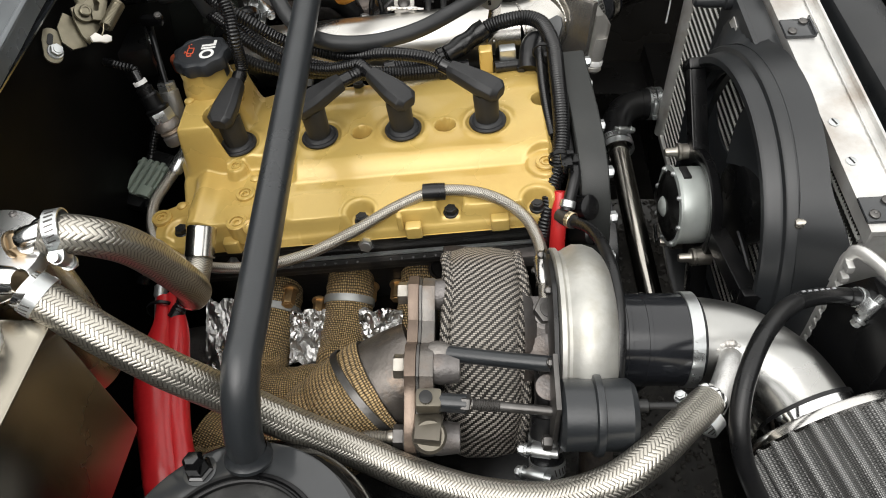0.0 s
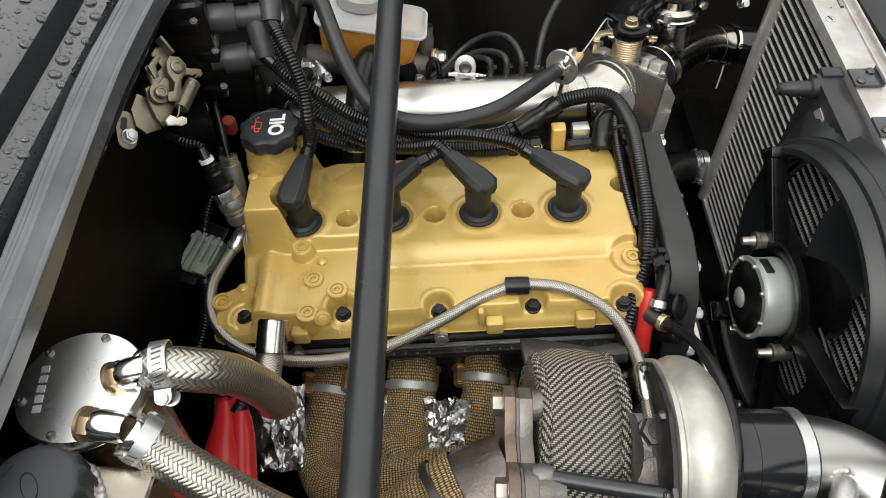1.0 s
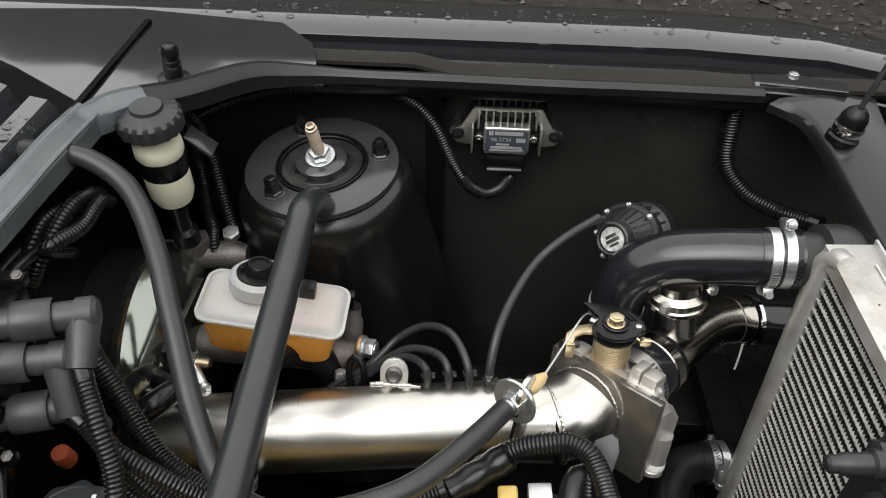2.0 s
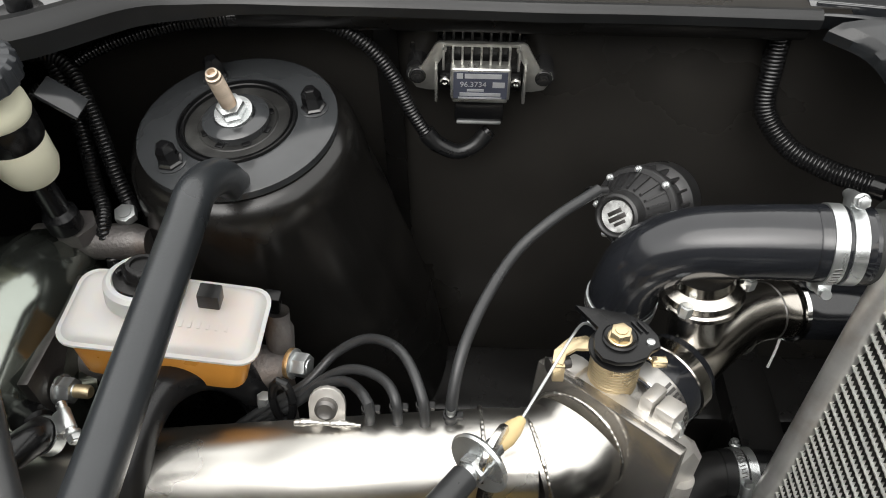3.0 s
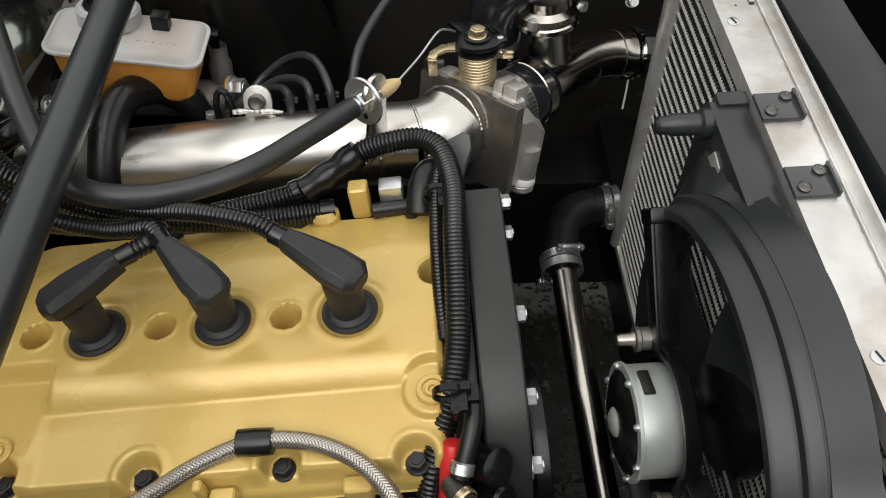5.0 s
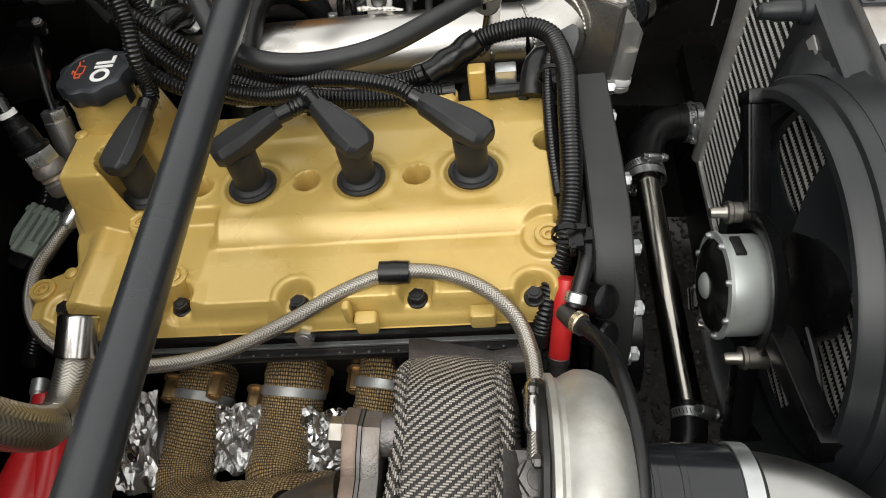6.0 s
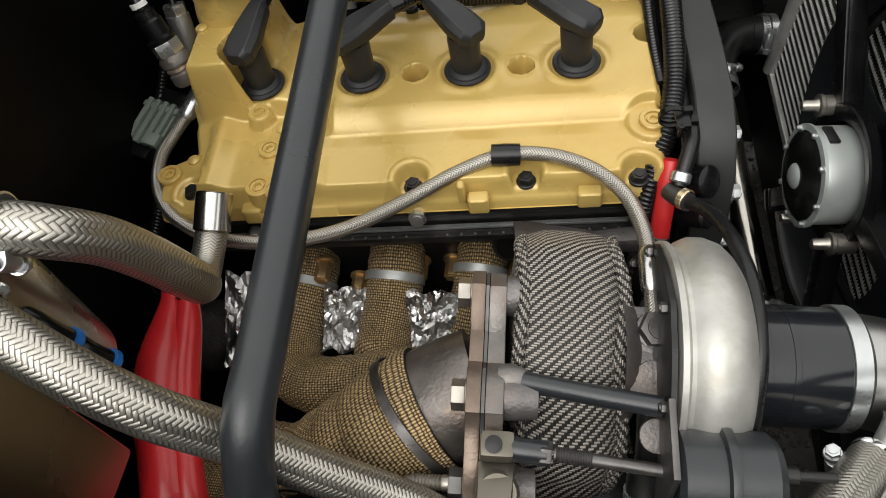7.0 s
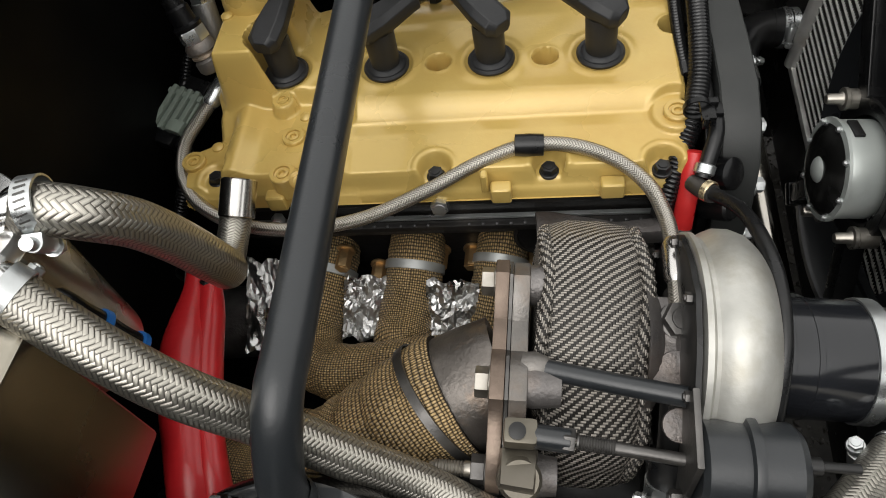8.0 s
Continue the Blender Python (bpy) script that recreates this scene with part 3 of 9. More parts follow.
def shell():
    # far inner fender: upright panel with a pressed seam
    rows = []
    for z in (0.05, 0.55, 0.70, 0.80, 0.86, 0.884, 0.888):
        rows.append([(x, 1.105 + 0.02 * smooth(0.0, -0.05, x) - (0.035 if z > 0.887 else 0.0), z) for x in (-0.40, -0.2, -0.05, -0.012, -0.002, 0.05, 0.2, 0.33, 0.42, 0.6)])
    structure("inner_fender", sheet(rows, 0.004), INNER_PAINT, "satin black far inner fender panel with a welded seam and water drops")
    seam = sheet([[(-0.019 - 0.02 * k + 0.013 * (0.87 - z) / 0.52, 1.0975 + 0.004 * k, z) for k in (0, 0.1, 1)] for z in (0.87, 0.8, 0.7, 0.6, 0.5, 0.35)], 0.002)
    structure("fender_seam", seam, BLACK_PAINT, "lapped seam of the satin black inner fender")
    rows = [[(x, y, z) for x in (-0.14, -0.08, 0.0, 0.1, 0.2, 0.30)] for y, z in ((1.0655, 0.885), (1.0640, 0.878), (1.0655, 0.868), (1.0690, 0.864), (1.0960, 0.863))]
    structure("fender_lip", sheet(rows, 0.002), BLACK_PAINT, "satin black folded lip under the far fender edge")
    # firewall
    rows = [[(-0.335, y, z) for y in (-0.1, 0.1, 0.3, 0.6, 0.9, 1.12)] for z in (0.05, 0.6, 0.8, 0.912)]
    structure("firewall", sheet(rows, 0.006), FIREWALL, "satin black firewall behind the engine, coloured as in shade")
    # near inner fender, below the camera
    rows = [[(x, 0.02, z) for x in (-0.6, -0.3, 0.0, 0.3, 0.6)] for z in (0.05, 0.6, 0.86)]
    structure("near_inner_fender", sheet(rows, 0.004), BLACK_PAINT, "satin black near inner fender panel")
    rows = [[(x, y, z) for x in (-0.6, -0.3, 0.0, 0.3, 0.6)] for y, z in ((0.03, 0.87), (0.0, 0.882), (-0.08, 0.885), (-0.16, 0.86), (-0.2, 0.78), (-0.21, 0.4))]
    structure("near_fender", sheet(rows, 0.004), WET_PAINT, "wet gloss black near front fender")
    # front crossmember behind the radiator, joined to the far fender by a curved gusset
    inner = spline([(0.313, 1.062, 0.878), (0.338, 1.036, 0.876), (0.346, 0.996, 0.870), (0.353, 0.93, 0.856), (0.364, 0.86, 0.838), (0.378, 0.79, 0.824), (0.388, 0.72, 0.816), (0.393, 0.6, 0.812), (0.398, 0.49, 0.808), (0.41, 0.3, 0.806), (0.42, 0.1, 0.804)], 0.006)
    n = len(inner)
    outer = spline([(0.42, 1.075, 0.882), (0.415, 1.04, 0.878), (0.410, 0.99, 0.872), (0.41, 0.93, 0.858), (0.417, 0.86, 0.842), (0.428, 0.79, 0.828), (0.437, 0.72, 0.82), (0.443, 0.6, 0.816), (0.45, 0.49, 0.812), (0.463, 0.3, 0.81), (0.475, 0.1, 0.808)], 0.001)
    rows = [[], [], [], [], [], []]
    for i, q in enumerate(inner):
        o = outer[int(i / (n - 1) * (len(outer) - 1))]
        rows[0].append(q + Vector((-0.001, 0, -0.012 - 0.04 * smooth(0.95, 0.8, q.y))))
        rows[1].append(q + Vector((0.0, 0, -0.004)))
        rows[2].append(q.lerp(o, 0.08) + Vector((0, 0, 0.002)))
        rows[3].append(q.lerp(o, 0.5) + Vector((0, 0, 0.006)))
        rows[4].append(o)
        rows[5].append(o + Vector((0.004, 0, -0.05)))
    structure("front_crossmember", sheet(rows, 0.003), CROSS_PAINT, "semi-gloss black pressed steel front crossmember")
    # slatted opening in front of the radiator
    t = thing("front_grille", (0.50, 0.62, 0.70), "bright metal grille slats in a black frame ahead of the radiator", "grille")
    part("frame", box((0.05, 0.62, 0.012), Matrix.Translation((0.495, 0.62, 0.695)), 0.002), BLACK_PAINT, t)
    slat = finish(box((0.034, 0.003, 0.022), Matrix(), 0.0008), "slat", BARE_ALU)
    for k in range(26):
        ob = new("slat", slat)
        ob.parent = t
        ob.matrix_parent_inverse = t.matrix_basis.inverted()
        ob.matrix_basis = Matrix.Translation((0.497, 0.34 + 0.0225 * k, 0.712)) @ Matrix.Rotation(radians(28), 4, "Z") @ Matrix.Rotation(radians(15), 4, "X")
    # dark front panel and far-front corner
    rows = [[(0.62, y, z) for y in (-0.2, 0.3, 0.7, 1.2)] for z in (0.03, 0.5, 0.8)]
    structure("front_panel", sheet(rows, 0.004), BLACK_PAINT, "black front panel behind the radiator")
    # gutter and far fender
    rows = []
    for y, z in ((1.073, 0.886), (1.078, 0.874), (1.13, 0.872), (1.135, 0.862), (1.155, 0.862), (1.158, 0.885), (1.17, 0.893), (1.22, 0.893), (1.27, 0.882), (1.31, 0.855), (1.33, 0.80), (1.34, 0.70), (1.34, 0.45)):
        rows.append([(x, y - 0.03 * smooth(0.25, 0.7, x) - 0.10 * smooth(0.45, 0.9, x), z - 0.05 * smooth(0.3, 0.9, x)) for x in (-1.2, -0.6, -0.35, -0.1, 0.1, 0.25, 0.4, 0.55, 0.7, 0.9)])
    structure("fender", sheet(rows, 0.003), WET_PAINT, "wet gloss black far front fender covered in raindrops")


def rubber_seal():
    """The bonnet seal that follows the scuttle and the far fender's edge."""
    pts = [(-0.255, 0.085, 0.900), (-0.285, 0.125, 0.905), (-0.304, 0.160, 0.908), (-0.312, 0.195, 0.910), (-0.313, 0.25, 0.913), (-0.311, 0.34, 0.918), (-0.316, 0.48, 0.923), (-0.315, 0.57, 0.927), (-0.309, 0.66, 0.93), (-0.300, 0.76, 0.93), (-0.298, 0.86, 0.928),
           (-0.293, 0.925, 0.922), (-0.25, 0.972, 0.912), (-0.205, 1.03, 0.902), (-0.16, 1.05, 0.895), (-0.08, 1.058, 0.89), (0.09, 1.062, 0.887), (0.305, 1.066, 0.884)]
    line = spline(pts, 0.01)
    prof = [(-0.012, -0.014), (-0.011, 0.001), (-0.006, 0.008), (0.002, 0.009), (0.006, 0.005), (0.009, 0.0035), (0.0115, 0.0), (0.011, -0.014)]
    rings = []
    for i, q in enumerate(line):
        w = (line[min(i + 1, len(line) - 1)] - line[max(0, i - 1)]).normalized()
        side = Vector((w.y, -w.x, 0)).normalized()
        wob = 0.0024 * noise.noise(q * 12)
        k1 = 1.1 - 0.55 * smooth(-0.22, -0.1, q.x)
        rings.append([q + side * (a * k1 + wob - (0.006 if q.y < 0.9 else 0.0)) + Vector((0, 0, b * (1 + 40 * wob) * k1)) for a, b in prof])
    t = thing("bonnet_seal", pts[0], "rubber bonnet seal, coloured as sky-lit along the scuttle and as shaded along the fender", "rubber seal")
    turn = next(i for i, q in enumerate(line) if q.x > -0.275 and q.y > 0.9)
    # one rubber in two tones: sky sheen painted on the scuttle run, shade beyond
    for name, run, material in (("lip", rings[:turn + 1], LIT_SEAL), ("far_lip", rings[turn:], SHADED_SEAL)):
        bm = bmesh.new()
        run = [[bm.verts.new(p) for p in ring] for ring in run]
        for a, b in zip(run, run[1:]):
            for k in range(len(prof)):
                j = (k + 1) % len(prof)
                bm.faces.new((a[k], a[j], b[j], b[k]))
        bm.faces.new(run[0])
        bm.faces.new(run[-1])
        part(name, bm, material, t)
    base = [Vector(q) + Vector((-0.007, 0, -0.012)) for q in line[:96:3]]
    part("channel", tube(base, 0.006, 10, 0.02), RUBBER, t, "black rubber grip channel")
    for k, (dx, dz) in enumerate(((-0.003, 0.0085), (-0.0105, 0.0035), (0.0098, 0.0030))):
        pts = [Vector(q) + Vector((dx * 1.1 - 0.006 + 0.0012 * noise.noise(Vector(q) * 22 + Vector((k, 0, 0))), 0.0012 * noise.noise(Vector(q) * 22 + Vector((0, k, 3))), dz)) for q in line[:88:4]]
        part("fold", tube(pts, 0.0026, 10, 0.012, flat=0.6), LIT_SEAL, t)


SCUTTLE = ((0.0, 0.903), (-0.016, 0.906), (-0.022, 0.885), (-0.028, 0.885), (-0.031, 0.914), (-0.036, 0.922), (-0.050, 0.925), (-0.056, 0.912), (-0.062, 0.914), (-0.066, 0.934), (-0.075, 0.938), (-0.16, 0.945), (-0.32, 0.958), (-0.5, 0.985))


def on_scuttle(x, y):
    """A point of the wet scuttle panel and its upward way."""
    dx = x + 0.312 + 0.02 * smooth(0.45, 0.0, y)
    for (a, za), (b, zb) in zip(SCUTTLE, SCUTTLE[1:]):
        if b <= dx <= a:
            return Vector((x, y, za + (zb - za) * (a - dx) / (a - b))), Vector(((za - zb) * -1, 0, a - b))
    return Vector((x, y, 0.94)), Vector((0, 0, 1))


def on_fender(x, y):
    return Vector((x, y - 0.03 * smooth(0.25, 0.7, x), 0.8932 - 0.05 * smooth(0.3, 0.9, x))), Vector((0, 0.05, 1))


def on_wall(x, z):
    return Vector((x, 1.1045 + 0.02 * smooth(0.0, -0.05, x), z)), Vector((0, -1, 0.0))


def cowl():
    # scuttle: flange under the seal, dark trough, then the wet panel below the windscreen
    ys = [-0.2, 0.0, 0.2, 0.4, 0.6, 0.8, 0.93]
    rows = []
    for dx, z in SCUTTLE:
        rows.append([(-0.312 + dx - 0.02 * smooth(0.45, 0.0, y) * (1 if dx < -0.02 else 0), y, z) for y in ys])
    structure("scuttle_panel", sheet(rows, 0.002), SCUTTLE_PAINT, "wet gloss black scuttle panel with raindrops below the windscreen")
    # corner where the scuttle meets the far fender
    rows = [
        [(-0.30, 0.93, 0.905), (-0.255, 0.985, 0.9), (-0.21, 1.045, 0.894), (-0.15, 1.07, 0.886)],
        [(-0.35, 0.96, 0.91), (-0.30, 1.02, 0.905), (-0.25, 1.065, 0.9), (-0.15, 1.085, 0.888)],
        [(-0.40, 0.98, 0.925), (-0.36, 1.04, 0.912), (-0.30, 1.10, 0.905), (-0.16, 1.12, 0.892)],
        [(-0.52, 1.0, 0.97), (-0.46, 1.08, 0.935), (-0.36, 1.15, 0.91), (-0.2, 1.16, 0.896)],
    ]
    structure("scuttle_corner", sheet(rows, 0.002), WET_PAINT, "wet gloss black panel in the corner of scuttle and fender")
    t = thing("bump_stop", (-0.268, 1.005, 0.9), "ribbed black rubber bonnet bump stop on the scuttle corner", "bump stop")
    part("stop", lathe([(0.015, 0.0), (0.015, 0.003), (0.0085, 0.004), (0.0085, 0.014), (0.0078, 0.015), (0.0085, 0.016), (0.0085, 0.02), (0.0078, 0.021), (0.0085, 0.022), (0.0085, 0.031), (0.006, 0.035), (0, 0.036)], along((-0.268, 1.005, 0.905), (0.05, 0, 1)), 24), RUBBER, t)


def raindrops(name, label, areas, count, seed):
    """Flattened beads of water lying on wet panels."""
    rng = random.Random(seed)
    verts, faces = [], []
    for x0, x1, y0, y1, surf in areas:
        laid = []
        for k in range(count):
            x, y = rng.uniform(x0, x1), rng.uniform(y0, y1)
            p, nrm = surf(x, y)
            r = 0.0007 + 0.0050 * (1 - k / count) ** 7 * rng.uniform(0.6, 1)
            if any((x - a) ** 2 + (y - b) ** 2 < (r * 1.25 + q) ** 2 for a, b, q in laid):
                continue
            laid.append((x, y, r * 1.25))
            m = along(p, nrm)
            base = len(verts)
            sx = rng.uniform(0.9, 1.2)
            for f, h in ((1.0, 0.0), (0.97, 0.22), (0.78, 0.45), (0.42, 0.58)):
                for i in range(12):
                    a = i * math.pi / 6
                    verts.append(m @ Vector((r * f * sx * math.cos(a), r * f * math.sin(a), r * h)))
            verts.append(m @ Vector((0, 0, r * 0.62)))
            for q in range(3):
                for i in range(12):
                    j = (i + 1) % 12
                    faces.append((base + q * 12 + i, base + q * 12 + j, base + q * 12 + 12 + j, base + q * 12 + 12 + i))
            for i in range(12):
                faces.append((base + 36 + i, base + 36 + (i + 1) % 12, base + 48))
    me = bpy.data.meshes.new(name)
    me.from_pydata(verts, [], faces)
    me.materials.append(WATER)
    me.polygons.foreach_set("use_smooth", [True] * len(me.polygons))
    tagged(new(name, me), label, "raindrops", kind="stuff")


def tower(name, c, n, label, lean, near=False):
    """A strut tower: pressed dome, top plate, mount, stud and nuts."""
    m = along(c, n)
    rim, bolts, core = (0.082, 0.0705, 1.0) if near else (0.0785, 0.0605, 0.80)
    dome = lathe([(rim - 0.0015, -0.004), (rim + 0.003, -0.0055), (rim + 0.008, -0.009), (rim + 0.0125, -0.018), (rim + 0.016, -0.036), (rim + 0.019, -0.06), (0.106, -0.10), (0.116, -0.17), (0.130, -0.28), (0.142, -0.42)], m, 96, wave=(None if near else (lambda a, r: r * (1 + 0.12 * smooth(0.098, 0.14, r) * (0.5 + 0.5 * math.cos(a - 0.9))))))
    structure("strut_tower", dome, TOWER_PAINT, "satin black pressed strut tower " + ("under the near end" if near else "under the far end") + " of the brace", "strut tower")
    t = thing(name, c, label, "strut top plate", "strut top plates")
    part("plate", lathe([(0.0, -0.009), (0.054 * core, -0.009), (0.058 * core, 0.004), (rim - 0.0025, 0.004), (rim, 0.003), (rim, -0.003), (rim - 0.0025, -0.004), (0, -0.004)], m, 72), PLATE_PAINT, t)
    part("groove_ring", lathe([(r * core, h) for r, h in [(0.0515, -0.001), (0.0522, 0.0050), (0.0535, 0.0056), (0.0545, 0.0040), (0.0555, 0.0040), (0.0565, 0.0062), (0.0585, 0.0062), (0.060, 0.003)]], m, 72), PLASTIC, t)
    part("mount_dish", lathe([(r * core, h) for r, h in [(0.053, 0.002), (0.050, -0.004), (0.046, -0.006), (0.0425, 0.001), (0.039, 0.0025), (0.035, 0.001), (0.031, -0.003), (0.026, -0.003)]], m, 64), MOUNT, t)
    part("bearing_cup", lathe([(0.0255, -0.002), (0.0255, 0.004), (0.0262, 0.006), (0.0262, 0.0085), (0.0245, 0.0098), (0.0165, 0.0112), (0.0145, 0.0096), (0.012, 0.012), (0, 0.012)] if not near else [(0.030, 0.0), (0.030, 0.006), (0.028, 0.0105), (0.022, 0.0115), (0.0195, 0.0165), (0.0135, 0.017), (0.012, 0.012), (0, 0.012)], m, 40), PLATE_PAINT, t)
    for k in range(8):
        part("slot_tab", box((0.006, 0.007, 0.004), m @ Matrix.Rotation(radians(45 * k + 12), 4, "Z") @ Matrix.Translation((0.0305 if near else 0.0262, 0, 0.004 if near else 0.001)), 0.001), PLASTIC, t)
    sm = along(m @ Vector((0, 0, 0.012)), lean)
    part("washer", lathe([(0.0, 0.0), (0.015, 0.0), (0.015, 0.0025), (0, 0.0026)], sm, 28), ZINC, t)
    part("nut", hexagon(0.019, 0.009, sm @ Matrix.Translation((0, 0, 0.0025)), dome=False), ZINC, t)
    prof = [(0.006, 0.0)]
    for k in range(16):
        h = 0.011 + k * 0.0019
        prof += [(0.0062, h), (0.0055, h + 0.00095)]
    prof += [(0.0058, 0.043), (0.0045, 0.0435), (0.0045, 0.047), (0.0030, 0.0475), (0.0026, 0.044), (0, 0.044)]
    part("stud", lathe(prof, sm, 20), STUD if not near else ZINC, t)
    flat = Matrix.Translation(c) @ Vector((0, 0, 1)).rotation_difference(n).to_matrix().to_4x4()
    for a in ((12, 228, 118) if not near else (120, 0, 240)):
        bmx = flat @ Matrix.Rotation(radians(a), 4, "Z") @ Matrix.Translation((bolts, 0, 0.004))
        cap_bm = lathe([(0.0100, 0), (0.0100, 0.003), (0.0080, 0.004), (0.0078, 0.015), (0.005, 0.0195), (0, 0.020)], bmx, 6)
        part("cap_nut", cap_bm, NUT_BLACK, t, "glossy black cap nut", angle=25)
        part("cap_washer", lathe([(0.0115, 0.0), (0.0115, 0.0010), (0.0095, 0.0014), (0, 0.0014)], bmx, 24), PLATE_PAINT, t)
    return t


FAR_C, FAR_N = Vector((-0.137, 1.008, 0.812)), Vector((-0.06, -0.10, 1))
NEAR_C, NEAR_N = Vector((-0.122, 0.152, 0.757)), Vector((-0.05, 0.06, 1))


def brace():
    """The strut brace: a round bar bent down to both tower plates."""
    t = thing("strut_brace", (-0.125, 0.22, 0.765), "black powder-coated tubular strut brace bolted across the engine bay", "strut brace")
    a, b = Vector((-0.126, 0.944, 0.806)), Vector((-0.124, 0.222, 0.762))
    p1, p2 = Vector((-0.1305, 0.905, 0.846)), Vector((-0.122, 0.246, 0.818))
    way = (p2 - p1).normalized()
    pts = [a, a.lerp(p1, 0.45) + Vector((0, 0, 0.006)), p1 + way * 0.012, p1 + way * 0.05, p1.lerp(p2, 0.35), p1.lerp(p2, 0.65), p2 - way * 0.05, p2 - way * 0.012, b.lerp(p2, 0.5) + Vector((0, -0.004, 0)), b]
    part("bar", tube(pts, 0.0128, 28, 0.008), BAR_PAINT, t)
    part("foot_weld", lathe([(0.0132, 0.008), (0.0142, 0.003), (0.0165, 0.0), (0.0165, -0.003)], along(b, (0.05, 0.35, 1)), 28), BAR_PAINT, t)


def antenna():
    t = thing("radio_antenna", (0.372, 1.0, 0.872), "black whip antenna with a rubber foot on the far fender corner", "antenna")
    a, b = Vector((0.362, 1.0, 0.872)), Vector((0.367, 1.0, 0.906))
    w = b - a
    part("foot", lathe([(0.015, 0.0), (0.015, 0.006), (0.0125, 0.008), (0.0125, 0.026), (0.010, 0.032), (0.006, 0.036), (0, 0.037)], along(a, w), 28), PLASTIC, t)
    part("knuckle", lathe([(0.0135, 0.010), (0.0142, 0.012), (0.0142, 0.017), (0.0135, 0.019)], along(a, w), 28), CHROME, t, "bright collar")
    part("mast", tube([b, b + w.normalized() * 0.15, b + w.normalized() * 0.75], 0.0026, 10, 0.05), PLATE_PAINT, t)


def fender_clips():
    """Plated screws and plastic clips along the gutter beside the far fender."""
    for k, (x, y) in enumerate(((-0.02, 1.100), (0.02, 1.103), (0.095, 1.105), (0.205, 1.104), (0.345, 1.10))):
        t = thing("gutter_screw", (x, y, 0.872), "plated hex screw with washer in the fender gutter", "screw", "gutter screws")
        part("head", hexagon(0.010, 0.006, along((x, y, 0.876 if k < 4 else 0.884), (0, 0, 1), 20 * k), washer=0.009), ZINC if k != 1 else BLACK_BOLT, t)
    t = thing("corner_bracket", (0.33, 1.085, 0.88), "black pressed bracket where fender and crossmember meet", "bracket")
    part("plate", prism([(-0.045, -0.016), (0.045, -0.014), (0.050, 0.012), (0.0, 0.018), (-0.045, 0.010)], 0.004, Matrix.Translation((0.345, 1.083, 0.884)) @ Matrix.Rotation(radians(-8), 4, "Z"), 0.001), WET_PAINT, t)
    part("lip", box((0.085, 0.003, 0.009), Matrix.Translation((0.345, 1.069, 0.886)) @ Matrix.Rotation(radians(-8), 4, "Z"), 0.001), WET_PAINT, t)


ground()
shell()
rubber_seal()
cowl()
antenna()
fender_clips()
raindrops("scuttle_raindrops", "clear raindrops beaded on the wet scuttle panel", ((-0.50, -0.379, 0.30, 0.90, on_scuttle), (-0.368, -0.345, 0.05, 0.90, on_scuttle)), 1700, 4)
raindrops("fender_raindrops", "clear raindrops beaded on the wet far fender", ((-0.3, 0.8, 1.172, 1.225, on_fender),), 420, 6)
raindrops("wall_raindrops", "small raindrops clinging to the black inner fender", ((0.004, 0.04, 0.53, 0.70, on_wall), (0.0, 0.014, 0.50, 0.74, on_wall)), 42, 9)
tower("strut_top_plate", FAR_C, FAR_N, "semi-gloss black strut top plate with a bare threaded stud", (-0.09, -0.30, 1))
tower("strut_top_plate", NEAR_C, NEAR_N, "semi-gloss black strut top plate with a plated threaded stud", (-0.05, 0.1, 1), True)
brace()


# ---- engine ----
EM = pose(-0.08, 0.576, 0.735, -2.9, -4.9, 1.8)


def E(u, v, w):
    return EM @ Vector((u, v, w))


